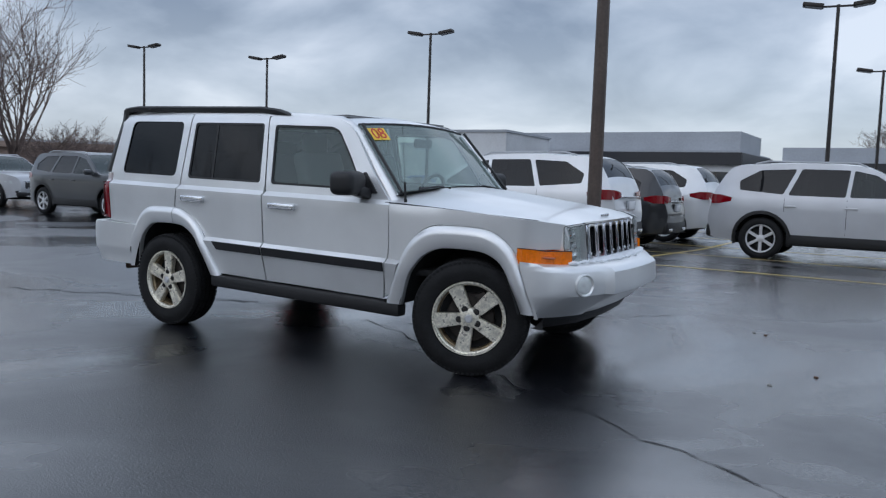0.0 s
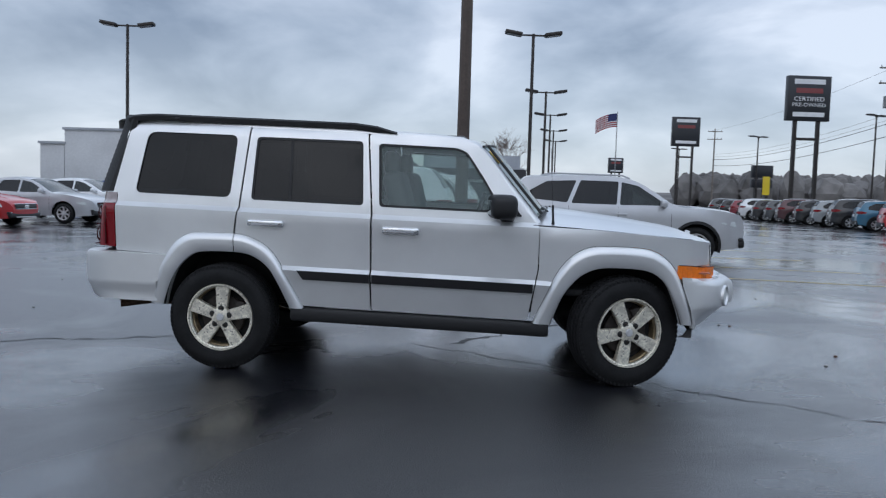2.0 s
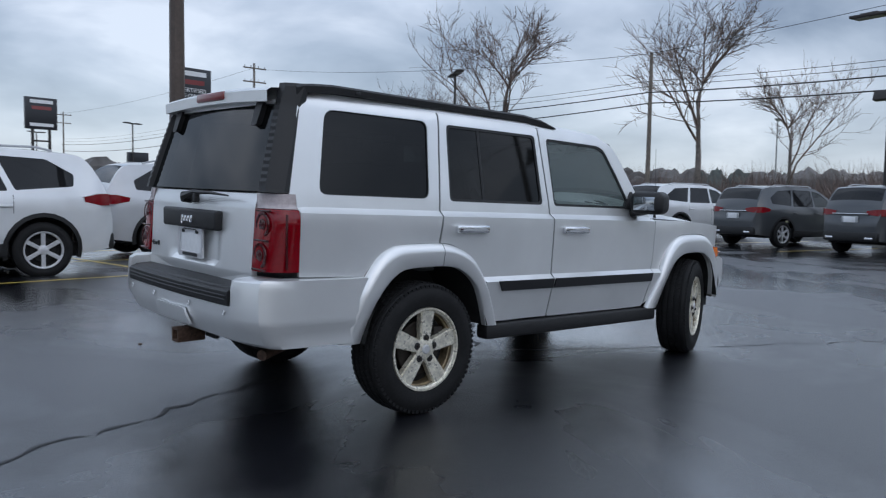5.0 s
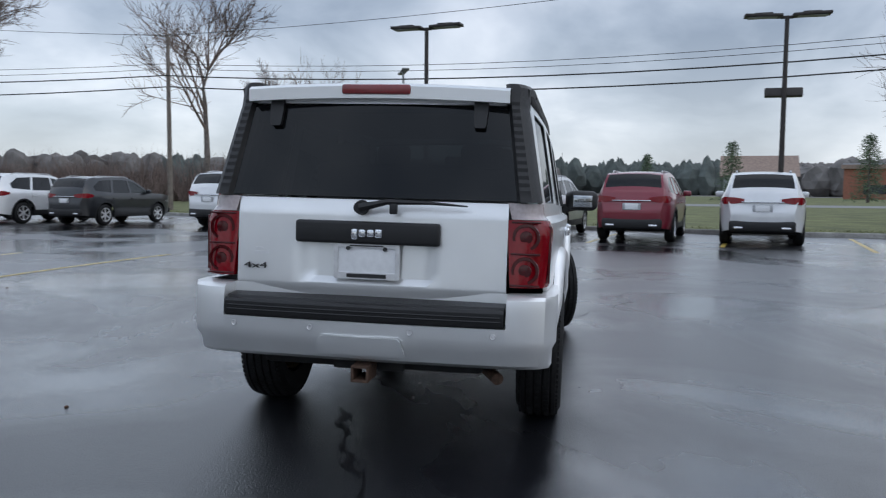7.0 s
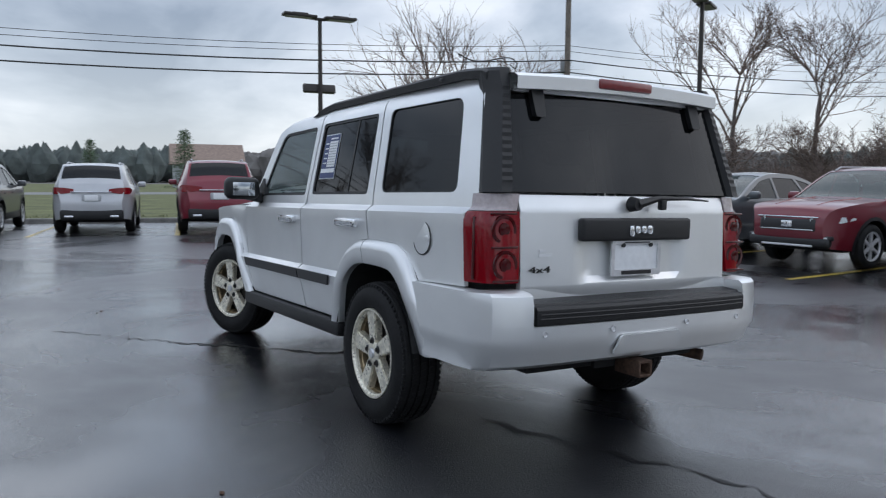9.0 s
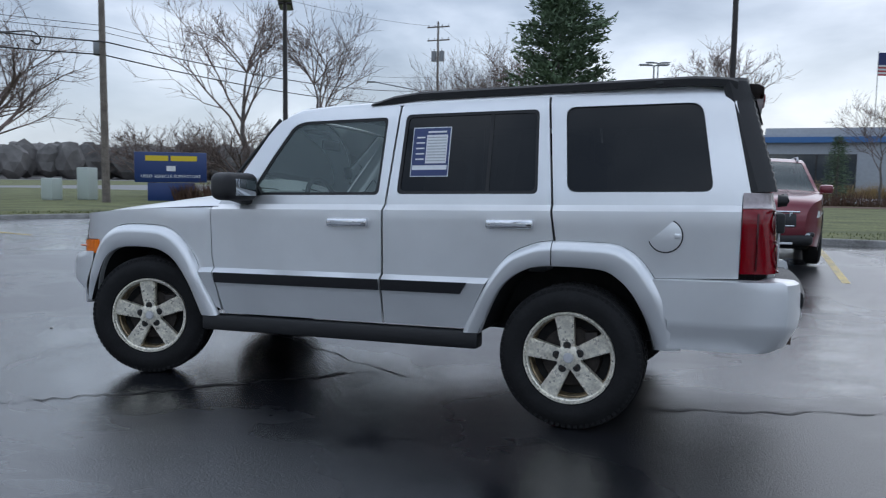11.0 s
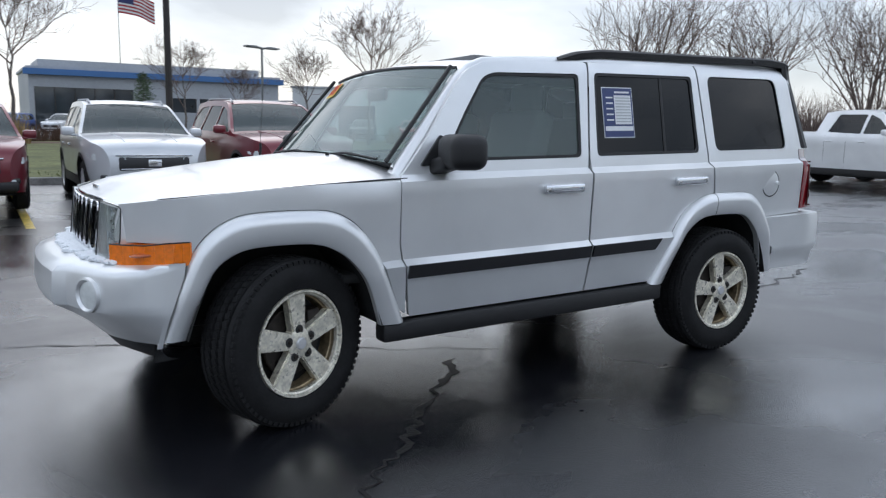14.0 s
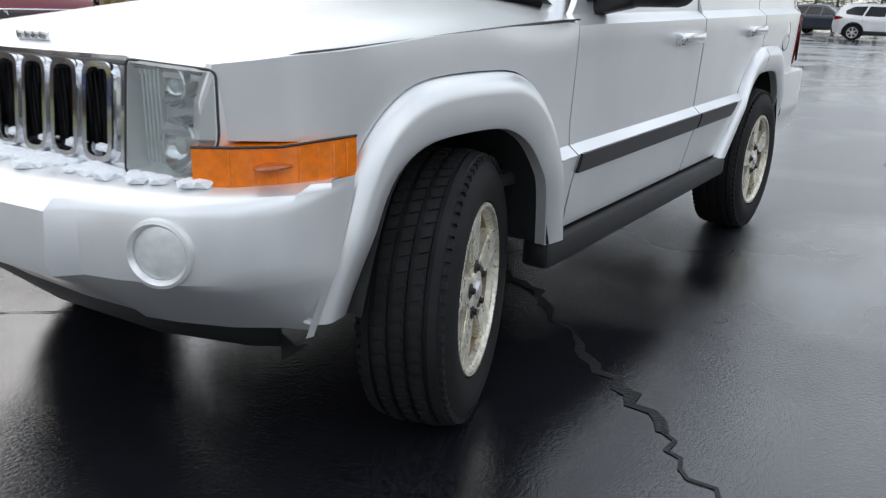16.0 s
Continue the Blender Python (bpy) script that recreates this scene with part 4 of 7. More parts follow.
    # front: grille, header and bumper
    def nose3d(y, z):
        return raked(2.072 - 0.022 * (y / 0.45) ** 2 - 0.10 * (z - 0.85), y, z)
    slots = []
    for k in range(7):
        yc = (k - 3) * 0.120
        slots.append(rounded([(yc - 0.036, 0.824), (yc + 0.036, 0.824), (yc + 0.036, 1.014), (yc - 0.036, 1.014)], 0.026))
    bm = sheet(rounded([(-0.452, 0.795), (0.452, 0.795), (0.452, 1.040), (-0.452, 1.040)], 0.015), nose3d, slots, 0.035, (), 0.022, lambda co: Vector((-1, 0, 0)), 0.05)
    grille = part("grille", bm, M["chrome"], root, "chromed grille with seven slots and slush on its foot", 40)
    for k in range(7):
        yc = (k - 3) * 0.120
        ring = slots[k]
        bm = sheet(rounded([(yc - 0.050, 0.812), (yc + 0.050, 0.812), (yc + 0.050, 1.026), (yc - 0.050, 1.026)], 0.034), lambda y, z: nose3d(y, z) + Vector((0.012, 0, 0)), [ring], 0.03, (), 0.02, lambda co: Vector((-1, 0, 0)), 0.1)
        part("slot_surround", bm, M["chrome"], grille)
        bm = bmesh.new()
        for j in range(4):
            p = nose3d(yc, 0.919)
            box(bm, p.x - 0.045, yc - 0.027 + 0.018 * j, p.z, 0.03, 0.004, 0.19, 0.001)
        part("grille_mesh", bm, M["black"], grille)
    bm = boxes((1.96, 0, 0.90 - RAKE * 1.96, 0.02, 1.30, 0.26))
    part("radiator_panel", bm, M["under"], root)

    def loft(name, outline_fn, levels, mat, label="", smooth=32, close=True):
        """Rings of the half plan line, mirrored, at the levels given: (z, scale data)."""
        bm = bmesh.new()
        prev = None
        for lv in levels:
            pts = outline_fn(lv)
            row = [bm.verts.new(raked(*p)) for p in pts]
            if prev:
                for i in range(len(row) - 1):
                    bm.faces.new((prev[i], prev[i + 1], row[i + 1], row[i]))
            prev = row
        return part(name, bm, mat, root, label, smooth)

    def fb(lv):
        z, out, mid = lv      # how far the bumper stands out, and its middle's own step
        half = [(2.235 + out + mid, 0.0), (2.228 + out + mid, 0.22), (2.208 + out + mid, 0.425), (2.190 + out, 0.462), (2.165 + out, 0.55), (2.110 + out, 0.68), (2.045 + out, 0.775), (1.955 + out * 0.6, 0.838), (1.86, 0.862), (1.815, 0.868)]
        xe = float(np.interp(z, [0.43, 0.58, 0.75, 0.80], [1.892, 1.862, 1.80, 1.795]))
        tuck = 0.28 * max(0.0, 0.60 - z)
        half = [(x, y - tuck * (y / 0.87)) for x, y in half[:-2]] + [(max(1.86, xe + 0.02), 0.862 - tuck), (xe, 0.866 - tuck)]
        return [(x, y, z) for x, y in reversed(half)] + [(x, -y, z) for x, y in half[1:]]
    bump = loft("front_bumper", fb, [(0.802, -0.26, 0.0), (0.797, -0.10, 0.0), (0.782, -0.030, 0.004), (0.768, -0.010, 0.018), (0.745, 0.0, 0.030), (0.640, 0.004, 0.034), (0.605, -0.002, 0.030), (0.585, -0.020, 0.012), (0.560, -0.045, 0.0), (0.50, -0.105, -0.02), (0.455, -0.150, -0.03)], sv, "silver front bumper with slush on its ledge")

    def dam(lv):
        z, out = lv
        half = [(2.10 + out, 0.0), (2.07 + out, 0.4), (1.99 + out, 0.64), (1.93 + out, 0.72), (1.90, 0.735)]
        return [(x, y, z) for x, y in reversed(half)] + [(x, -y, z) for x, y in half[1:]]
    loft("air_dam", dam, [(0.47, -0.03), (0.43, -0.05), (0.385, -0.09), (0.375, -0.13)], tr)
    for s in (1, -1):
        fm = Matrix.Translation(raked(2.134, s * 0.650, 0.672)) @ Matrix.Rotation(radians(-90 + s * 27), 4, "Z")
        bm = bmesh.new()
        lathe(bm, [(0.074, -0.02), (0.071, 0.006), (0.064, 0.008), (0.058, 0.000), (0.056, -0.004)], 32, fm)
        fog = part("fog_lamp", bm, sv, bump, smooth=40)
        bm = bmesh.new()
        lathe(bm, [(0.058, -0.006), (0.045, -0.001), (0.02, 0.0015), (0.001, 0.002)], 24, fm)
        part("fog_lens", bm, M["bowl"], fog)
    # slush on the ledge
    rnd = random.Random(4)
    bm = bmesh.new()
    for i in range(150):
        y = rnd.uniform(-0.66, 0.66)
        x = 2.095 - 0.25 * (y * y) + rnd.uniform(-0.03, 0.06)
        r = rnd.uniform(0.012, 0.03)
        bmesh.ops.create_icosphere(bm, subdivisions=1, radius=1, matrix=Matrix.Translation(raked(x, y, 0.799)) @ Matrix.Rotation(rnd.random() * 6, 4, "Z") @ Matrix.Diagonal((r * 1.2, r * 1.6, r * 0.55, 1)))
    for k in range(7):
        yc = (k - 3) * 0.120
        for i in range(4):
            p = nose3d(yc + rnd.uniform(-0.02, 0.02), 0.838)
            r = rnd.uniform(0.010, 0.018)
            bmesh.ops.create_icosphere(bm, subdivisions=1, radius=1, matrix=Matrix.Translation(p + Vector((-0.012, 0, 0))) @ Matrix.Diagonal((r, r * 1.2, r * 0.8, 1)))
    tagged(part("slush", bm, M["snow"], bump), "patches of melting slush", kind="stuff")

    # rear: tailgate, glass, spoiler, bumper
    def back3d(y, z):
        lean = 0.055 * max(0, z - 0.78) if z < 1.17 else 0.055 * 0.39 + 0.30 * (z - 1.17)
        return raked(-2.352 + lean + 0.05 * (y / 0.7) ** 2 * 0.6, y, z)
    gate = [(-0.655, 0.715), (0.655, 0.715), (0.655, 0.79), (0.655, 1.175), (-0.655, 1.175), (-0.655, 0.79)]

    def gate3d(y, z):
        p = back3d(y, z)
        rec = 0.0
        if abs(y) < 0.33 and 0.775 < z < 0.985:
            rec = 0.022 * min(1, (0.33 - abs(y)) / 0.035) * min(1, (z - 0.775) / 0.03) * min(1, (0.985 - z) / 0.02)
        if z < 0.765:
            rec += (0.765 - z) * 0.35
        if z > 1.10:
            rec += (z - 1.10) * 0.25
        p.x += rec
        return p
    bm = sheet(inset(gate, 0.004), gate3d, (), 0.04, [0.765, 0.775, 0.805, 0.965, 0.985, 1.10], 0.03, lambda co: Vector((1, 0, 0)), 0.035)
    tailgate = part("tailgate", bm, sv, root, smooth=28)
    rg = [(-0.70, 1.183), (0.70, 1.183), (0.63, 1.622), (-0.63, 1.622)]
    bm = sheet(rounded(rg, [0.02, 0.02, 0.04, 0.04]), back3d, (), 0.08, (), 0.02, lambda co: Vector((1, 0, 0)), 0.08)
    outward(part("rear_window", bm, M["privacy"], tailgate, "dark tinted rear window", 50))
    lip = [(-0.615, 1.630), (0.615, 1.630), (0.610, 1.655), (-0.610, 1.655)]
    bm = sheet(lip, lambda y, z: back3d(y, z) + Vector((-0.012, 0, 0)), (), 0.1, (), 0.03, lambda co: Vector((1, 0, 0)))
    part("window_header", bm, sv, tailgate)
    bm = bmesh.new()
    prev = None
    for y in np.linspace(-0.635, 0.635, 13):
        zc = 0.02 * (1 - (y / 0.635) ** 2)
        ring = [bm.verts.new(raked(x, y, z + zc)) for x, z in ((-2.12, 1.715), (-2.212, 1.706), (-2.238, 1.690), (-2.236, 1.634), (-2.16, 1.634))]
        if prev:
            for j in range(5):
                bm.faces.new((prev[j], prev[(j + 1) % 5], ring[(j + 1) % 5], ring[j]))
        prev = ring
    spoiler = part("rear_spoiler", bm, sv, root, smooth=40)
    bm = boxes((-2.235, 0, 1.694 + 0.026 * 2.235, 0.03, 0.335, 0.048, 0.012))
    part("brake_lamp", bm, M["redlow"], spoiler, "raised red brake lamp")
    for y in (0.50, -0.50):
        bm = bmesh.new()
        prev = None
        for z, w in ((1.655, 0.034), (1.60, 0.033), (1.53, 0.028), (1.52, 0.022)):
            c = back3d(y, z)
            ring = [bm.verts.new(c + Vector((dx, dy, 0))) for dx, dy in ((-0.03, -w), (-0.03, w), (0.01, w), (0.01, -w))]
            if prev:
                for j in range(4):
                    bm.faces.new((prev[j], prev[(j + 1) % 4], ring[(j + 1) % 4], ring[j]))
            else:
                bm.faces.new(ring)
            prev = ring
        bm.faces.new(prev[::-1])
        part("glass_hinge", bm, tr, tailgate)
    # wiper, name bar, number plate
    wp = new("rear_wiper"); wp.parent = tailgate
    bm = bmesh.new()
    p = back3d(0.03, 1.135) + Vector((-0.01, 0, 0))
    cyl(bm, p, p + Vector((-0.05, 0, 0)), 0.036, 0.028, 16)
    part("wiper_hub", bm, tr, wp)
    tube([p + Vector((-0.04, 0.0, 0.0)), back3d(-0.10, 1.165) + Vector((-0.055, 0, 0)), back3d(-0.30, 1.165) + Vector((-0.05, 0, 0)), back3d(-0.47, 1.155) + Vector((-0.045, 0, 0))], [0.022, 0.015, 0.009, 0.004], "wiper_arm", tr, wp)
    bm = boxes((p.x - 0.04, -0.13, p.z + 0.0, 0.03, 0.035, 0.05, 0.006))
    part("wiper_park", bm, tr, wp)
    bm = bmesh.new()
    c = back3d(0, 1.018)
    box(bm, c.x - 0.012, 0.0, c.z, 0.05, 0.69, 0.105, 0.014, seg=3)
    bar = part("name_bar", bm, tr, tailgate)
    bm = bmesh.new()
    for yy, w, h in ((0.055, 0.03, 0.05), (0.018, 0.034, 0.034), (-0.022, 0.034, 0.034), (-0.06, 0.034, 0.04)):
        box(bm, c.x - 0.04, yy, c.z - (0.006 if h > 0.045 else 0), 0.008, w, h, 0.008)
    part("name_bar_badge", bm, M["chrome"], bar)
    pl = back3d(0, 0.882)
    plate = new("number_plate"); plate.parent = tailgate
    bm = boxes((pl.x - 0.004, 0, pl.z, 0.004, 0.30, 0.145, 0.001))
    part("plate_blank", bm, M["white"], plate)
    frame_out = rounded([(-0.158, -0.082), (0.158, -0.082), (0.158, 0.082), (-0.158, 0.082)], 0.012)
    frame_in = rounded([(-0.138, -0.052), (0.138, -0.052), (0.138, 0.066), (-0.138, 0.066)], 0.006)
    bm = sheet(frame_out, lambda y, z: Vector((pl.x - 0.014, -y, pl.z + z)), [frame_in], 0.05, (), 0.01, lambda co: Vector((1, 0, 0)), 0.5)
    part("plate_frame", bm, M["alloy"], plate, "grey dealer plate frame")
    for zz, ww, hh in ((-0.066, 0.19, 0.018), (0.0745, 0.16, 0.006)):
        part("plate_bar", boxes((pl.x - 0.016, 0.0, pl.z + zz, 0.002, ww, hh)), M["black"], plate)
    for yy in (-0.088, 0.088):
        bm = bmesh.new(); cyl(bm, (pl.x - 0.01, yy, pl.z + 0.062), (pl.x - 0.020, yy, pl.z + 0.062), 0.010, None, 10)
        part("plate_screw", bm, M["lug"], plate)
    turn90 = Matrix.Rotation(radians(-90), 4, "Z") @ Matrix.Rotation(radians(90), 4, "X")
    fourp = back3d(0.555, 0.842)
    lettering("4x4", 0.040, Matrix.Translation(fourp + Vector((-0.006, 0, 0))) @ turn90, M["lug"], tailgate, "small dark 4x4 badge", 0.003, 2.0)
    bm = boxes((back3d(0.52, 0.905).x - 0.003, 0.525, 0.905 + RAKE * 2.33, 0.002, 0.07, 0.014), (back3d(0.52, 0.925).x - 0.003, 0.540, 0.925 + RAKE * 2.33, 0.002, 0.035, 0.01))
    part("dealer_badge", bm, M["white"], tailgate)

    def rb(lv):
        z, out, mid = lv
        half = [(-2.475 - out - mid, 0.0), (-2.462 - out - mid, 0.50), (-2.452 - out - mid, 0.66), (-2.447 - out, 0.665), (-2.432 - out, 0.755), (-2.385 - out * 0.8, 0.835), (-2.30 - out * 0.4, 0.876), (-2.16, 0.886), (-1.77 if z > 0.6 else -1.85, 0.882)]
        if z > 0.614:      # the step pad sits in a notch between the two ends
            half = [(-2.33, y) if y < 0.662 else (x, y) for x, y in half]
        if out < -0.1:
            half = [(x, min(y, 0.815)) for x, y in half]
        if z < 0.5:
            half = [(x, y - 0.02) for x, y in half]
        return [(x, y, z) for x, y in reversed(half)] + [(x, -y, z) for x, y in half[1:]]
    rbump = loft("rear_bumper", rb, [(0.760, -0.16, 0.0), (0.754, -0.03, 0.0), (0.740, -0.008, 0.0), (0.70, 0.0, -0.006), (0.616, 0.002, 0.0), (0.612, 0.002, 0.0), (0.56, 0.0, -0.004), (0.525, -0.006, -0.004), (0.49, -0.022, -0.004), (0.435, -0.05, -0.004), (0.415, -0.09, -0.004)], sv)
    bm = bmesh.new()
    prev = None
    for y in np.linspace(-0.655, 0.655, 17):
        c = -2.474 + 0.024 * (y / 0.655) ** 2
        ring = [bm.verts.new(raked(x, y, z)) for x, z in ((c + 0.16, 0.718), (c + 0.030, 0.706), (c + 0.022, 0.698), (c + 0.000, 0.694), (c - 0.010, 0.682), (c - 0.012, 0.626), (c - 0.006, 0.615), (c + 0.06, 0.614))]
        if prev:
            for j in range(7):
                bm.faces.new((prev[j], prev[j + 1], ring[j + 1], ring[j]))
        else:
            bm.faces.new(ring)
        prev = ring
    bm.faces.new(prev[::-1])
    pad = part("step_pad", bm, tr, rbump, "ribbed black bumper step pad")
    for z in (0.664, 0.645):
        tube([raked(-2.4865 + 0.024 * (y / 0.655) ** 2, y, z) for y in np.linspace(-0.64, 0.64, 17)], 0.0035, "pad_rib", M["black"], pad)
    for y in (-0.61, -0.235, 0.235, 0.61):
        c = -2.470 + 0.022 * (y / 0.655) ** 2
        bm = bmesh.new()
        lathe(bm, [(0.014, 0.0), (0.012, 0.003), (0.0095, 0.0), (0.001, 0.0)], 14, Matrix.Translation(raked(c - 0.006, y, 0.578)) @ Matrix.Rotation(radians(90), 4, "Z"))
        part("parking_sensor", bm, M["alloy"], rbump)
    rim_out = rounded([(-0.215, 0.455), (0.215, 0.455), (0.19, 0.545), (-0.19, 0.545)], 0.02)
    bm = sheet(rim_out, lambda y, z: raked(-2.4775 - 0.004 + max(0, 0.515 - z) * 0.45 + 0.01 * (y / 0.4) ** 2, y, z), (), 0.04, (), 0.012, lambda co: Vector((1, 0, 0)), 0.05)
    part("hitch_cover", bm, sv, rbump)
    # tow hitch, tailpipe and underbody
    hitch = new("tow_hitch"); hitch.parent = root
    bm = bmesh.new()
    for dx, dy, sx, sy in ((-2.37, 0.036, 0.16, 0.012), (-2.37, -0.036, 0.16, 0.012)):
        box(bm, dx, dy, 0.43, sx, sy, 0.075, 0.002)
    box(bm, -2.37, 0, 0.463, 0.16, 0.08, 0.012, 0.002); box(bm, -2.37, 0, 0.397, 0.16, 0.08, 0.012, 0.002)
    part("hitch_socket", bm, M["rust"], hitch)
    bm = boxes((-2.28, 0.11, 0.45, 0.03, 0.13, 0.07, 0.008), (-2.28, -0.11, 0.45, 0.03, 0.13, 0.07, 0.008), (-2.25, 0, 0.475, 0.06, 1.2, 0.05, 0.01))
    part("hitch_beam", bm, M["under"], hitch)
    tube([(-1.5, -0.45, 0.40), (-2.05, -0.52, 0.42), (-2.25, -0.62, 0.40)], 0.03, "tailpipe", M["rust"], root, n=10)
    bm = boxes((0.05, 0, 0.52, 3.9, 1.0, 0.20, 0.03), (-1.375, 0, 0.36, 0.12, 1.3, 0.12, 0.03), (1.39, 0, 0.36, 0.12, 1.25, 0.10, 0.03), (-2.0, 0.0, 0.47, 0.5, 1.1, 0.12, 0.03), (1.75, 0, 0.47, 0.5, 1.0, 0.14, 0.03), (0.2, 0.0, 0.62, 2.3, 1.60, 0.05, 0.02))
    part("underbody", bm, M["under"], root)
    # right-hand details
    fx, fz = -1.822, 0.967
    bm = bmesh.new()
    y0 = half_width(fx, fz)
    lathe(bm, [(0.0785, 0.0), (0.0785, 0.002), (0.075, 0.003), (0.001, 0.003)], 36, Matrix.Translation(raked(fx, y0 - 0.001, fz)))
    fuel = part("fuel_flap", bm, sv, root)
    bm = bmesh.new()
    lathe(bm, [(0.085, 0.0), (0.084, 0.003), (0.0788, 0.003), (0.0785, 0.0)], 36, Matrix.Translation(raked(fx, y0 - 0.001, fz)))
    part("flap_gap", bm, M["black"], fuel)
    bm = boxes((fx - 0.06, y0 + 0.006, fz - RAKE * fx, 0.03, 0.01, 0.025, 0.004))
    part("flap_pull", bm, sv, fuel)
    # stickers
    st = new("price_sheet"); st.parent = root
    def sheet_part(name, x0, x1, z0, z1, mat, proud):
        side_part(name, [(x1, z0), (x0, z0), (x0, z1), (x1, z1)], 1, mat, st, proud=proud, flange=0, follow=False, step=0.1)
    sheet_part("paper", -0.665, -0.440, 1.267, 1.540, M["white"], -0.0075)
    sheet_part("blue_border", -0.660, -0.445, 1.272, 1.535, M["blueink"], -0.0055)
    sheet_part("white_panel", -0.648, -0.525, 1.340, 1.497, M["white"], -0.0035)
    sheet_part("footer", -0.655, -0.45, 1.305, 1.330, M["white"], -0.0035)
    for i in range(9):
        sheet_part("text_line", -0.642, -0.532, 1.352 + i * 0.016, 1.357 + i * 0.016, M["greyink"], -0.002)
    for i in range(5):
        sheet_part("text_line", -0.515, -0.465, 1.360 + i * 0.03, 1.368 + i * 0.03, M["white"], -0.0035)
    sheet_part("text_line", -0.64, -0.53, 1.508, 1.518, M["white"], -0.0035)
    # year sticker at the top of the windscreen on the right-hand side
    def screen(t, y):
        q = y / (0.775 - 0.065 * t)
        return raked(0.825 - 0.385 * t + 0.06 * (1 - q * q), y, 1.165 + 0.452 * t + 0.03 * (1 - q * q))
    a, b, c = screen(0.93, -0.66), screen(0.93, -0.50), screen(0.72, -0.60)
    ux = (b - a).normalized(); n3 = ux.cross((a - c)).normalized()
    if n3.x < 0:
        n3 = -n3
    uy = n3.cross(ux)
    mid = (screen(0.93, -0.66) + screen(0.75, -0.50)) / 2 + n3 * 0.006
    frame_m = Matrix(((ux.x, uy.x, n3.x, mid.x), (ux.y, uy.y, n3.y, mid.y), (ux.z, uy.z, n3.z, mid.z), (0, 0, 0, 1)))
    yr = new("year_sticker"); yr.parent = root
    bm = bmesh.new()
    box(bm, -0.042, 0, 0, 0.080, 0.110, 0.001); box(bm, 0.042, 0, 0, 0.080, 0.110, 0.001)
    bm.transform(frame_m)
    part("sticker_squares", bm, M["yellowsticker"], yr)
    lettering("08", 0.135, frame_m @ Matrix.Translation((0, 0, 0.002)), M["redink"], yr, "red 08 on yellow squares", 0.001, 1.0)

    # cabin
    for y in (0.37, -0.37):
        seat = new("front_seat"); seat.parent = root
        bm = bmesh.new(); box(bm, 0.10, y, 0.82, 0.50, 0.50, 0.16, 0.05, seg=3); part("cushion", bm, M["seat"], seat)
        bm = bmesh.new(); box(bm, -0.16, y, 1.14, 0.14, 0.48, 0.58, 0.055, Matrix.Rotation(radians(-14), 4, "Y"), seg=3); part("backrest", bm, M["seat"], seat)
        bm = bmesh.new(); box(bm, -0.25, y, 1.49, 0.09, 0.25, 0.17, 0.04, seg=3); part("head_rest", bm, M["seat"], seat)
    bench = new("rear_bench"); bench.parent = root
    bm = boxes((-0.95, 0, 0.85, 0.5, 1.25, 0.16, 0.05), (-1.22, 0, 1.15, 0.14, 1.25, 0.55, 0.05))
    part("bench_body", bm, M["seat"], bench)
    for y in (0.4, -0.4):
        bm = boxes((-1.29, y, 1.47, 0.08, 0.25, 0.14, 0.03)); part("head_rest", bm, M["seat"], bench)
    bm = boxes((0.62, 0, 1.02, 0.30, 1.42, 0.22, 0.06), (0.46, 0.37, 1.08, 0.14, 0.34, 0.10, 0.03), (0.2, 0, 0.78, 0.9, 0.24, 0.25, 0.03))
    part("dashboard", bm, M["dash"], root)
    ring = [(0.36 + 0.06 * math.sin(t) * 0.9, 0.37 + 0.185 * math.cos(t), 1.09 + 0.17 * math.sin(t)) for t in np.linspace(0, 2 * math.pi, 25)]
    tube(ring, 0.016, "steering_wheel", M["dash"], root, n=8)
    bm = boxes((0.52, 0, 1.50, 0.03, 0.24, 0.07, 0.02)); part("cabin_mirror", bm, M["dash"], root)
    bm = boxes((-0.80, 0, 0.72, 2.9, 0.96, 0.03), (-0.85, 0, 1.672, 2.3, 1.30, 0.02)); part("cabin_lining", bm, M["seat"], root)
    return root


jeep = make_offroader()

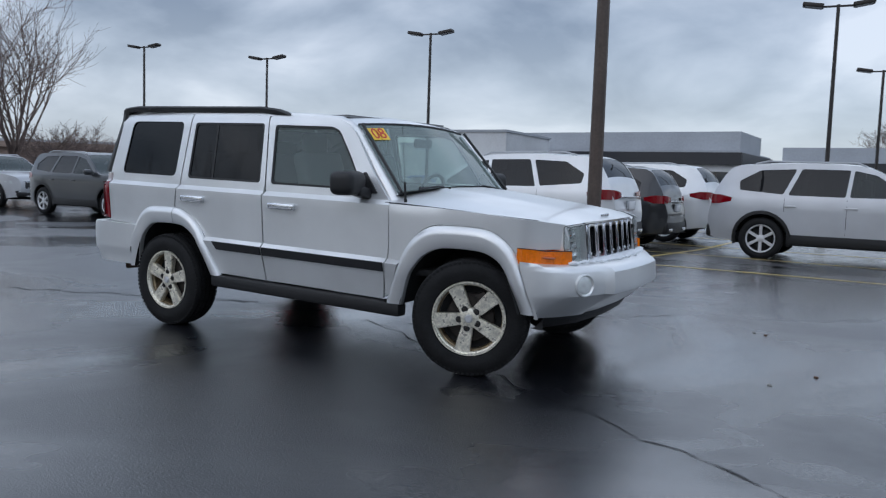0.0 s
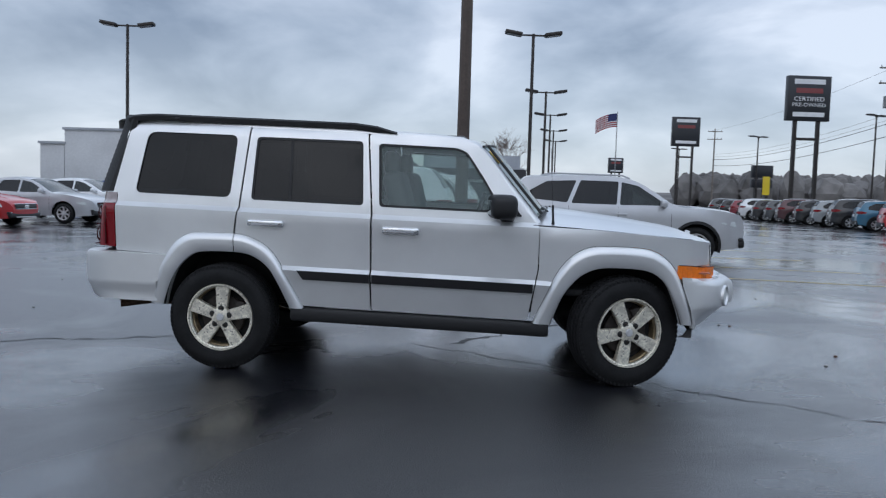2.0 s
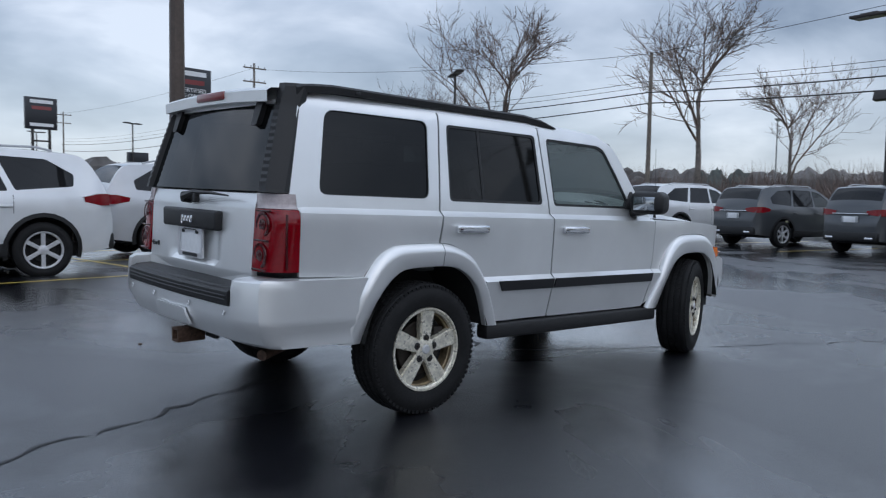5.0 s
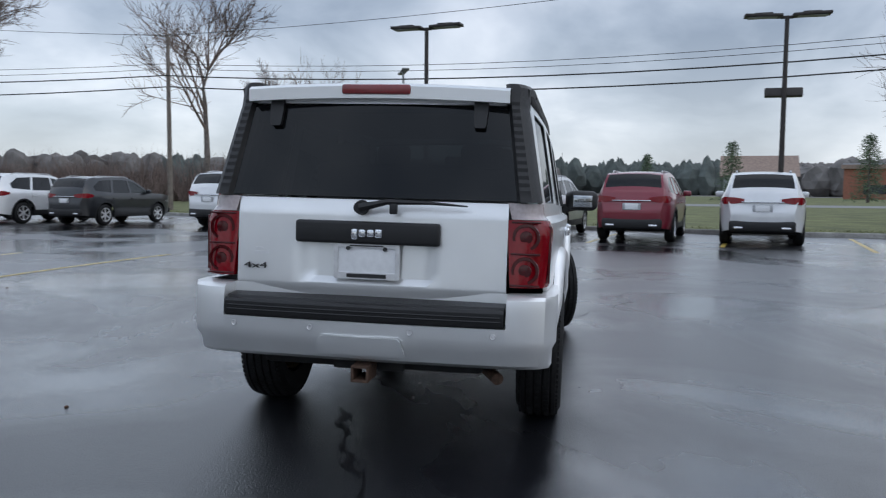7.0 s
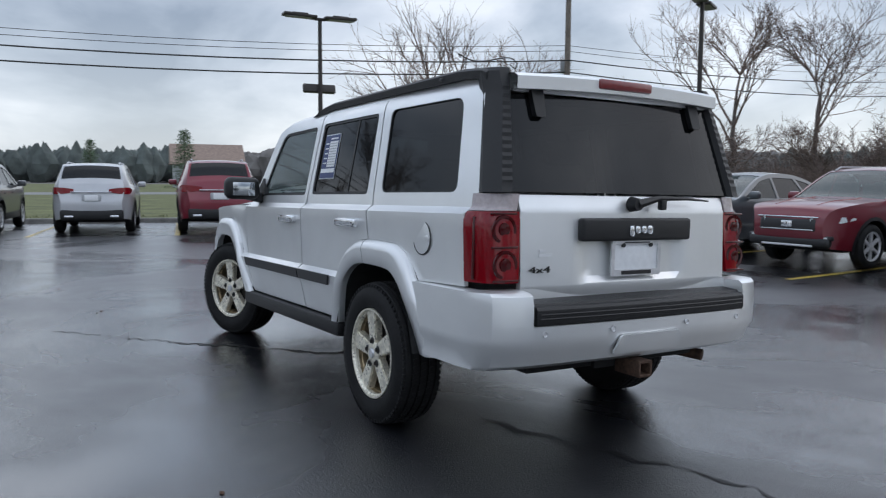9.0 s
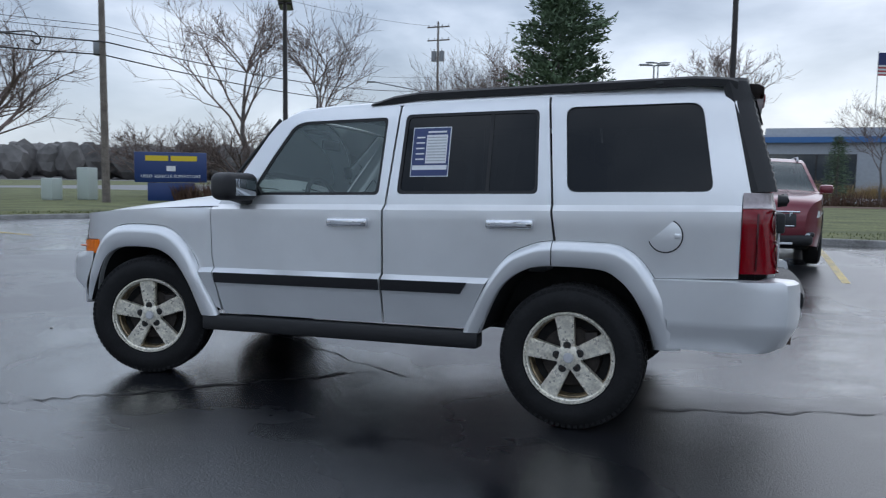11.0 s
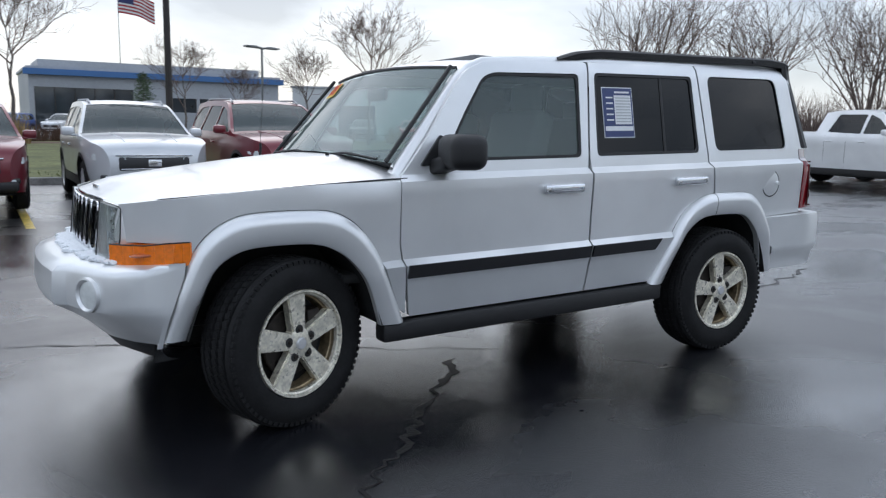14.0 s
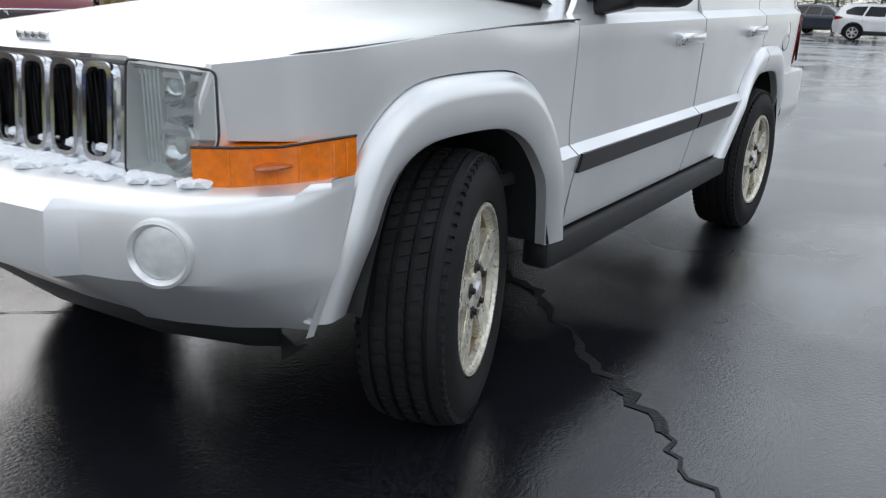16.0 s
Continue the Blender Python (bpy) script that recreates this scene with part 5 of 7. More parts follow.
# ---------------------------------------------------------------- other cars
def car_parts(kind):
    """Side outlines of the parked cars (x forward from the middle, z up), with their openings."""
    if kind == "crossover":
        return dict(L=4.75, W=0.93, wheels=(-1.40, 1.42), R=0.365,
                    top=[(2.33, 0.40), (2.38, 0.62), (2.34, 0.88), (2.16, 1.01), (1.55, 1.09), (1.02, 1.13), (0.62, 1.38), (0.22, 1.60), (-0.20, 1.665), (-0.9, 1.68), (-1.55, 1.65), (-1.95, 1.60), (-2.18, 1.30), (-2.27, 1.10), (-2.32, 0.90), (-2.36, 0.70), (-2.33, 0.42)],
                    screen=(5, 7), back=(11, 12), belt=1.08,
                    windows=[[(0.86, 1.13), (0.30, 1.50), (-0.02, 1.57), (-0.06, 1.12)], [(-0.12, 1.12), (-0.08, 1.575), (-0.82, 1.585), (-1.0, 1.13)], [(-1.08, 1.14), (-0.90, 1.58), (-1.48, 1.555), (-1.82, 1.36), (-1.80, 1.20)]],
                    rails=True)
    if kind == "sedan":
        return dict(L=4.80, W=0.90, wheels=(-1.42, 1.40), R=0.33,
                    top=[(2.38, 0.36), (2.40, 0.55), (2.30, 0.74), (2.05, 0.84), (1.45, 0.95), (0.98, 1.00), (0.52, 1.24), (0.10, 1.41), (-0.35, 1.465), (-0.85, 1.44), (-1.30, 1.32), (-1.80, 1.10), (-2.10, 1.06), (-2.30, 1.00), (-2.36, 0.80), (-2.39, 0.60), (-2.36, 0.36)],
                    screen=(5, 7), back=(9, 11), belt=0.97,
                    windows=[[(0.80, 1.01), (0.22, 1.32), (-0.12, 1.385), (-0.12, 0.99)], [(-0.18, 0.99), (-0.18, 1.39), (-0.80, 1.37), (-1.02, 1.02)], [(-1.08, 1.03), (-0.88, 1.36), (-1.22, 1.28), (-1.50, 1.10)]],
                    rails=False)
    return dict(L=5.85, W=1.00, wheels=(-1.85, 1.90), R=0.40,
                top=[(2.86, 0.48), (2.90, 0.75), (2.88, 1.10), (2.72, 1.22), (2.0, 1.28), (1.28, 1.32), (0.95, 1.60), (0.62, 1.85), (0.25, 1.90), (-0.45, 1.90), (-0.78, 1.84), (-0.92, 1.36), (-0.96, 1.34), (-2.80, 1.36), (-2.92, 1.32), (-2.92, 0.85), (-2.88, 0.52)],
                screen=(5, 7), back=(10, 11), belt=1.28,
                windows=[[(1.02, 1.34), (0.62, 1.70), (0.38, 1.80), (0.30, 1.33)], [(0.24, 1.33), (0.30, 1.80), (-0.42, 1.80), (-0.62, 1.36)]],
                rails=False)


def make_car(kind, name, label, grille_chrome=True, cladding=True):
    d = car_parts(kind)
    root = thing(name, label, "car")
    knots, W, R = d["top"], d["W"], d["R"]
    F = 1 if kind == "pickup" else 4
    top = knots if F == 1 else smooth_line(knots, F)
    d["screen"], d["back"] = [F * k for k in d["screen"]], [F * k for k in d["back"]]
    zb = 0.24 if kind == "sedan" else 0.30
    roof = max(z for _, z in top)
    half_l = d["L"] / 2

    def hw(x, z):
        w = W - 0.045 * max(0.0, abs(x) - half_l * 0.55) ** 2 / 0.35
        e = max(0.0, abs(x) - half_l * 0.86) / (half_l * 0.14)
        w -= 0.14 * e * e
        if z > d["belt"]:
            w -= 0.235 * (z - d["belt"]) / (roof - d["belt"]) + 0.02
        elif z > d["belt"] - 0.06:
            w -= 0.02 * (z - d["belt"] + 0.06) / 0.06
        return w - 0.05 * max(0.0, 0.55 - z) / 0.3

    def opening(cx, r):
        return [(cx + r * math.cos(t), R + r * math.sin(t)) for t in np.linspace(math.pi + 0.25, -0.25, 15)]
    rear, front = opening(d["wheels"][0], R + 0.075), opening(d["wheels"][1], R + 0.075)
    outline = [(x, z) for x, z in top]
    bottom = [(top[-1][0] + 0.03, zb + 0.06)] + [(x, max(z, zb)) for x, z in rear] + [(x, max(z, zb)) for x, z in front] + [(top[0][0] - 0.06, zb + 0.04)]
    # body: both flanks and the skin over the top, in one mesh
    bm = bmesh.new()
    for s in (1, -1):
        b2 = sheet(outline + bottom, lambda x, z: Vector((x, s * hw(x, z), z)), [rounded(w, 0.03, 2) for w in d["windows"]], 0.12, (d["belt"] - 0.06, d["belt"], 0.55), 0.015, lambda co: Vector((0, -s, 0)), 0.16)
        me = bpy.data.meshes.new("flank"); b2.to_mesh(me); b2.free(); bm.from_mesh(me); bpy.data.meshes.remove(me)

    def over(lo, hi, shrink=0.0, lift=0.0, cols=9):
        prev = None
        for k in range(lo, hi + 1):
            x, z = top[k]
            w = hw(x, z) - shrink
            row = [bm.verts.new((x + (0.02 * (1 - q ** 4) if k < 4 * F else -0.02 * (1 - q ** 4) if k > 11 * F else 0), q * w, z + (0.035 * (1 - q * q) if 2 * F < k < 13 * F else 0) + lift)) for q in (-1, -0.95, -0.7, -0.35, 0, 0.35, 0.7, 0.95, 1)]
            if prev:
                for i in range(8):
                    bm.faces.new((prev[i], prev[i + 1], row[i + 1], row[i]))
            prev = row
    over(0, d["screen"][0]); over(d["screen"][1], d["back"][0]); over(d["back"][1], len(top) - 1)
    body = part("body", bm, M["paint"], root, smooth=32)

    def between(name, lo, hi, mat, steps=4):
        nonlocal bm
        bm = bmesh.new()
        prev = None
        pts = [top[k] for k in range(lo, hi + 1)]
        for x, z in pts:
            w = hw(x, z) - 0.03
            row = [bm.verts.new((x, q * w, z + 0.035 * (1 - q * q) - 0.004)) for q in (-1, -0.6, -0.2, 0.2, 0.6, 1)]
            if prev:
                for i in range(5):
                    bm.faces.new((prev[i], prev[i + 1], row[i + 1], row[i]))
            prev = row
        return outward(part(name, bm, mat, root, smooth=60))
    between("windscreen", *d["screen"], M["carglass"])
    between("rear_window", *d["back"], M["darkglass"])
    # pillars beside the glass
    for lo, hi in (d["screen"], d["back"]):
        for s in (1, -1):
            bm = bmesh.new()
            for k in range(lo, hi):
                quad = []
                for x, z in (top[k], top[k + 1]):
                    w = hw(x, z)
                    quad.append([bm.verts.new((x, s * w, z)), bm.verts.new((x, s * (w - 0.05), z + 0.008))])
                bm.faces.new((quad[0][0], quad[0][1], quad[1][1], quad[1][0]))
            part("pillar", bm, M["paint"], root)
    for s in (1, -1):
        for k, w in enumerate(d["windows"]):
            bm = sheet(rounded(w, 0.03, 2), lambda x, z: Vector((x, s * (hw(x, z) - 0.012), z)), (), 0.3, (), 0, None, 0.3)
            outward(part("side_window", bm, M["sideglass"] if k == 0 else M["darkglass"], root, smooth=60))
        if cladding:
            bm = bmesh.new()
            for cx in d["wheels"]:
                a, b = opening(cx, R + 0.07), opening(cx, R + 0.125)
                rows = []
                for (x0, z0), (x1, z1) in zip(a, b):
                    rows.append([bm.verts.new((x0, s * (hw(x0, z0) - 0.03), z0)), bm.verts.new((x0, s * (hw(x0, z0) + 0.014), z0)), bm.verts.new((x1, s * (hw(x1, z1) + 0.010), z1))])
                for p, q in zip(rows, rows[1:]):
                    bm.faces.new((p[0], p[1], q[1], q[0])); bm.faces.new((p[1], p[2], q[2], q[1]))
            box(bm, (d["wheels"][0] + d["wheels"][1]) / 2, s * (W - 0.045), zb + 0.09, d["wheels"][1] - d["wheels"][0] - 2 * R - 0.1, 0.06, 0.20, 0.02)
            part("cladding", bm, M["trim"], root)
        for hx in (-0.02, -0.95) if kind != "pickup" else (0.30, -0.55):
            z = d["belt"] - 0.14
            bm = boxes((hx, s * (hw(hx, z) + 0.012), z, 0.19, 0.025, 0.035, 0.01)); part("door_handle", bm, M["paint"], root)
        for hx in (-0.09, -1.05 if kind != "pickup" else -0.66, 0.93 if kind != "pickup" else 1.12):   # door gaps
            lowz = zb + 0.20 if abs(hx - d["wheels"][0]) > R + 0.1 else R + 0.48
            bm = bmesh.new()
            prev = None
            for z in np.linspace(lowz, d["belt"], 6):
                pair = [bm.verts.new((hx + e, s * (hw(hx, z) + 0.002), z)) for e in (-0.004, 0.004)]
                if prev:
                    bm.faces.new((prev[0], prev[1], pair[1], pair[0]))
                prev = pair
            part("door_gap", bm, M["black"], root)
        mx = d["windows"][0][0][0] - 0.10
        bm = boxes((mx, s * (hw(mx, d["belt"]) + 0.11), d["belt"] + 0.09, 0.13, 0.21, 0.145, 0.045), (mx + 0.02, s * (hw(mx, d["belt"]) + 0.01), d["belt"] + 0.03, 0.08, 0.12, 0.04, 0.012))
        part("door_mirror", bm, M["paint"], root)
        # lamps
        fz = knots[2][1] - 0.10
        bm = bmesh.new()
        x0 = knots[2][0]
        prev = None
        for x, y, h in ((x0 - 0.44, hw(x0 - 0.44, fz) + 0.008, 0.025), (x0 - 0.18, hw(x0 - 0.18, fz) + 0.010, 0.07), (x0 - 0.02, hw(x0, fz) + 0.005, 0.085), (x0 + 0.035, hw(x0, fz) - 0.14, 0.08), (x0 + 0.06, hw(x0, fz) - 0.26, 0.05)):
            pair = [bm.verts.new((x, s * y, fz + 0.05 - h)), bm.verts.new((x - 0.02, s * y, fz + 0.05 + h * 0.35)), bm.verts.new((x - 0.09, s * (y - 0.05), fz + 0.05 + h * 0.2)), bm.verts.new((x - 0.09, s * (y - 0.05), fz + 0.05 - h))]
            if prev:
                for j in range(4):
                    bm.faces.new((prev[j], prev[(j + 1) % 4], pair[(j + 1) % 4], pair[j]))
            prev = pair
        part("headlamp", bm, M["haze"], root, smooth=50)
        rz = d["belt"] - (0.05 if kind != "pickup" else 0.12)
        xr = float(np.interp(rz, [p[1] for p in reversed(knots[-6:])], [p[0] for p in reversed(knots[-6:])]))
        bm = bmesh.new()
        prev = None
        hh = 0.20 if kind == "pickup" else 0.08
        for x, y, h in ((xr + 0.36, hw(xr + 0.36, rz) + 0.008, hh * 0.4), (xr + 0.14, hw(xr + 0.14, rz) + 0.012, hh), (xr + 0.0, hw(xr + 0.04, rz) + 0.004, hh), (xr - 0.045, hw(xr, rz) - 0.12, hh * 0.9), (xr - 0.05, hw(xr, rz) - (0.34 if kind != "pickup" else 0.16), hh * 0.5)):
            pair = [bm.verts.new((x, s * y, rz - h)), bm.verts.new((x + 0.01, s * y, rz + h)), bm.verts.new((x + 0.09, s * (y - 0.05), rz + h)), bm.verts.new((x + 0.09, s * (y - 0.05), rz - h))]
            if prev:
                for j in range(4):
                    bm.faces.new((prev[j], prev[(j + 1) % 4], pair[(j + 1) % 4], pair[j]))
            prev = pair
        part("tail_lamp", bm, M["red"], root, smooth=50)
        for cx in d["wheels"]:
            m = Matrix.Translation((cx, s * (W - 0.125), R))
            if s < 0:
                m = m @ Matrix.Rotation(math.pi, 4, "Z")
            alloy_wheel("wheel", root, m, 6 if kind == "crossover" else 7, M["alloy"], False, R, R * 0.66, 0.23)
        if d["rails"]:
            tube([(0.15, s * 0.60, 1.64), (0.0, s * 0.60, 1.70), (-1.4, s * 0.585, 1.715), (-1.6, s * 0.58, 1.67)], 0.018, "roof_rail", M["greyink"], root)
    # front and rear dress
    fx, nz = knots[1][0], knots[1][1]
    tall_nose = knots[2][1] - nz
    bm = bmesh.new(); box(bm, fx - 0.012, 0, nz + tall_nose * 0.36, 0.07, 1.06, tall_nose * 0.88, 0.05, Matrix.Rotation(radians(-5), 4, "Y"), seg=3); grille = part("grille", bm, M["black"], root)
    gold = M["chrome"] if grille_chrome else M["lug"]
    for k in range(4):
        bm = boxes((fx + 0.026 - 0.012 * k, 0, nz + tall_nose * (0.06 + 0.2 * k), 0.014, 0.98, 0.018, 0.004)); part("grille_bar", bm, gold, grille)
    bm = bmesh.new(); box(bm, fx + 0.02, 0, nz + tall_nose * 0.40, 0.03, 0.20, 0.11, 0.012, seg=3); part("grille_emblem", bm, gold, grille)
    bm = boxes((fx - 0.005, 0, nz + tall_nose * 0.86, 0.05, 1.12, 0.026, 0.008)); part("grille_surround", bm, gold, grille)
    bm = bmesh.new(); box(bm, fx - 0.06, 0, zb + 0.13, 0.14, 1.50, 0.17, 0.06, seg=3); intake = part("lower_intake", bm, M["trim"] if cladding else M["black"], root)
    bm = boxes((fx + 0.005, 0, zb + 0.075, 0.03, 0.95, 0.035, 0.01)); part("skid_plate", bm, M["alloy"], intake)
    for y in (0.66, -0.66):
        bm = boxes((fx - 0.075, y, nz - 0.11, 0.10, 0.22, 0.075, 0.025)); pocket = part("fog_pocket", bm, M["black"], root)
        bm = bmesh.new(); box(bm, fx - 0.028, y, nz - 0.11, 0.02, 0.10, 0.045, 0.012); part("fog_lamp", bm, M["haze"], pocket)
    for y in (0.42, -0.42):     # bonnet creases
        pts = [(x, y * (0.92 + 0.1 * (x < 1.6)), z + 0.035 * (1 - (y / W) ** 2) + 0.001) for x, z in top[3 * F:5 * F + 1]]
        tube(pts, 0.012, "bonnet_crease", M["paint"], root, n=6)
    rx = knots[-2][0]
    bm = bmesh.new(); box(bm, rx + 0.06, 0, zb + 0.16, 0.16, 1.40, 0.26, 0.06); skirt = part("rear_skirt", bm, M["trim"], root)
    for y in (0.5, -0.5):
        bm = boxes((rx - 0.02, y, zb + 0.12, 0.06, 0.20, 0.06, 0.02)); part("exhaust_tip", bm, M["chrome"], skirt)
    if kind != "pickup":
        z = d["belt"] - 0.22
        bm = boxes((rx - 0.01, 0, z, 0.03, 0.42, 0.16, 0.02)); part("plate_recess", bm, M["greyink"], root)
        bm = boxes((rx - 0.032, 0, z, 0.006, 0.30, 0.14, 0.002)); part("number_plate", bm, M["white"], root)
        bm = boxes((rx + 0.0, 0, z + 0.14, 0.05, 0.9, 0.022, 0.006)); part("tailgate_strip", bm, M["chrome"], root)
    else:
        bm = boxes((-1.92, 0, 1.02, 1.9, 1.55, 0.05), (-1.95, 0, 1.2, 0.05, 1.4, 0.02)); part("load_bed", bm, M["black"], root)
        bm = boxes((fx + 0.03, 0, 0.60, 0.14, 1.7, 0.16, 0.05)); part("front_bumper", bm, M["chrome"], root)
    bm = boxes((0, 0, 0.36, d["L"] - 0.9, 1.45, 0.2, 0.04), (d["wheels"][0], 0, 0.52, 0.9, 1.35, 0.5, 0.1), (d["wheels"][1], 0, 0.52, 0.9, 1.35, 0.5, 0.1))
    part("underbody", bm, M["under"], root)
    mid = (d["windows"][0][0][0] - 0.55)
    bm = bmesh.new()
    for y in (0.38, -0.38):
        box(bm, mid - 0.15, y, d["belt"] + 0.05, 0.14, 0.46, 0.60, 0.05); box(bm, mid - 0.22, y, d["belt"] + 0.38, 0.09, 0.25, 0.14, 0.03)
    box(bm, mid - 1.1, 0, d["belt"] + 0.02, 0.14, 1.2, 0.6, 0.05)
    box(bm, mid - 0.4, 0, d["belt"] - 0.30, 2.2, 1.35, 0.04); box(bm, mid + 0.62, 0, d["belt"] - 0.08, 0.3, 1.35, 0.18, 0.04)
    part("cabin", bm, M["dash"], root)
    return root


def paint(root, colour):
    for ob in (root, *root.children_recursive):
        ob.color = (*colour, 1)


M["carglass"] = glass("car_glass", (0.36, 0.43, 0.42), 0.45, film=(0.11, 0.14, 0.14))
M["sideglass"] = glass("car_side_glass", (0.22, 0.26, 0.26), 0.5, film=(0.045, 0.055, 0.056))
M["darkglass"] = glass("car_privacy_glass", (0.06, 0.065, 0.07), 0.6, film=(0.02, 0.021, 0.023))

WHITE, SILVER, BLACK, GREY = (0.72, 0.73, 0.74), (0.50, 0.51, 0.53), (0.012, 0.013, 0.016), (0.055, 0.060, 0.066)
MAROON, RED, BLUE, SKYBLUE, DARKRED = (0.16, 0.012, 0.022), (0.45, 0.02, 0.025), (0.02, 0.07, 0.26), (0.36, 0.48, 0.55), (0.20, 0.015, 0.03)
PATTERN = {}


def park(kind, name, colour, x, y, heading, label, group, size=1.0, cladding=True):
    key = (kind, cladding)
    m = Matrix.Translation((x, y, ground_z(x, y))) @ Matrix.Rotation(radians(heading), 4, "Z") @ Matrix.Diagonal((size, size, size, 1))
    if key not in PATTERN:
        ob = make_car(kind, name, label, cladding=cladding)
        PATTERN[key] = ob
        ob.matrix_world = m
    else:
        ob = copy_thing(PATTERN[key], m)
        ob.matrix_basis = m
        ob.name = name
    tagged(ob, label, "car", group)
    paint(ob, colour)
    return ob


A, B, C = "cars parked tail to tail", "cars parked along the lawn", "cars parked nose out by the kerb"
D, E = "cars in the far row", "cars in the side row"
# tail to tail beyond the stalls
park("crossover", "crossover", SILVER, 2.80, 10.70, 0, "silver crossover with black wheel arches on wet stall", A, 1.03)
park("crossover", "crossover", WHITE, -2.75, 7.75, 180, "white crossover with a price sheet in its window", A)
park("crossover", "crossover", BLACK, -2.70, 10.75, 180, "black crossover with red tail lamps", A, 0.97)
park("crossover", "crossover", WHITE, -2.75, 13.80, 180, "large white crossover with red tail lamps", A, 1.06)
# along the lawn, tails towards the car
for x, y, colour, label, size in (
        (14.2 + 1.2, -5.75, WHITE, "white crossover backed by lawn, tail towards the lot", 1.03),
        (14.7 + 1.2, -2.85, DARKRED, "dark red crossover with chrome strip across its tail", 1.03),
        (15.6 + 1.2, -0.15, SILVER, "silver crossover with upright red tail lamps", 0.97),
        (16.2 + 1.2, 2.70, GREY, "dark grey crossover with black wheels", 0.98),
        (16.9 + 1.2, 6.00, GREY, "dark grey crossover with chrome tail strip", 0.98),
        (17.7 + 1.2, 9.60, WHITE, "white crossover with dark lower cladding", 1.03)):
    park("crossover", "crossover", colour, x, y, -12, label, B, size)
for x, y, colour, label, size in ((18.6, 14.6, BLACK, "black compact crossover with silver wheels", 0.92), (18.7, 17.6, WHITE, "white crossover with a dark rear window", 0.97),
                                  (18.9, 20.6, DARKRED, "dark red small crossover", 0.90)):
    park("crossover", "crossover", colour, x, y, -8, label, B, size)
park("sedan", "saloon_car", SILVER, 21.5, 25.5, 176, "pale silver saloon car facing the lot", B)
# nose out along the southern kerb
park("sedan", "saloon_car", (0.075, 0.085, 0.095), 5.35, -10.4, 90, "dark grey saloon car with snow on its bonnet", C, 1.0, False)
park("crossover", "crossover", MAROON, 2.60, -10.4, 90, "maroon crossover with a seven-slot grille", C, 0.93)
park("crossover", "crossover", (0.60, 0.62, 0.64), 0.10, -10.6, 90, "pale silver crossover with wide black grille", C, 0.98)
park("crossover", "crossover", MAROON, -2.35, -10.6, 90, "maroon crossover with chrome grille bar", C, 1.03)
# pick-ups
park("pickup", "pickup_truck", WHITE, -17.1, -7.4, 90, "white crew-cab pickup truck with chrome wheels", C)
park("pickup", "pickup_truck", (0.022, 0.030, 0.036), -20.3, -7.0, 90, "dark slate pickup truck with black grille", C)
park("crossover", "crossover", (0.03, 0.04, 0.06), -50.0, -8.0, 80, "distant dark blue crossover", C)
park("crossover", "crossover", WHITE, -41.0, -3.6, 95, "distant white crossover at the far kerb", C)
# side row, noses towards the car
for x, y, kind, colour, label, size in (
        (-15.1, 8.1, "crossover", (0.03, 0.032, 0.036), "dark grey crossover with a wide grille", 1.0), (-15.3, 11.6, "sedan", SKYBLUE, "pale blue hatchback saloon", 0.95),
        (-15.4, 14.8, "sedan", RED, "bright red small car", 0.92), (-15.0, 18.2, "sedan", SILVER, "silver saloon car in the side row", 0.97),
        (-15.2, 21.6, "sedan", WHITE, "white saloon car with a wide grille", 1.0), (-15.3, 25.0, "sedan", BLUE, "blue saloon car in the side row", 1.0), (-15.3, 28.2, "sedan", BLUE, "dark blue saloon car in the side row", 1.0),
        (-15.3, 31.6, "sedan", BLUE, "blue hatchback in the side row", 0.95), (-15.3, 34.9, "sedan", (0.03, 0.14, 0.42), "bright blue saloon in the side row", 0.97), (-15.3, 38.2, "sedan", RED, "red saloon in the side row", 0.95), (-15.3, 41.5, "sedan", BLACK, "black saloon in the side row", 1.0), (-15.3, 44.8, "crossover", WHITE, "white crossover at the row's end", 0.95),
        (-21.9, 9.0, "crossover", SILVER, "silver crossover with wing-shaped grille", 0.97), (-22.0, 12.6, "crossover", WHITE, "white crossover in the second row", 1.0),
        (-22.0, 16.2, "sedan", DARKRED, "dark red saloon in the second row", 1.0), (-22.0, 19.6, "crossover", WHITE, "white crossover in the second row", 0.95)):
    park(kind, "crossover" if kind == "crossover" else "saloon_car", colour, x, y, 0, label, E, size, kind == "crossover")
# far row
far = ((31.6, WHITE), (34.8, RED), (37.9, (0.02, 0.12, 0.2)), (41.0, BLACK), (44.1, (0.25, 0.27, 0.28)), (47.2, BLACK), (50.3, (0.07, 0.02, 0.025)), (53.4, GREY), (56.5, BLACK), (59.6, WHITE), (63, DARKRED), (66.4, BLACK), (69.8, GREY))
for i, (y, colour) in enumerate(far):
    park("crossover", "crossover", colour, 21.2, y, -10, "distant crossover in a long row, tail towards the lot", D, 0.95 + 0.06 * (i % 3 == 0))
for i in range(5):
    park("crossover", "crossover", (BLACK, DARKRED, WHITE, RED, SILVER)[i], 27.5 + 3.4 * i, 64 - 0.8 * i, 95, "distant parked crossover on the far lot", D, 0.95)
for i, (x, y, colour) in enumerate(((-26.0, -47.5, RED), (-22.5, -48.5, BLACK), (-4.0, -62, WHITE), (-0.5, -62, BLUE), (3.5, -63, BLACK))):
    park("crossover", "crossover", colour, x, y, 60, "distant parked crossover by a dealer building", D, 0.95)


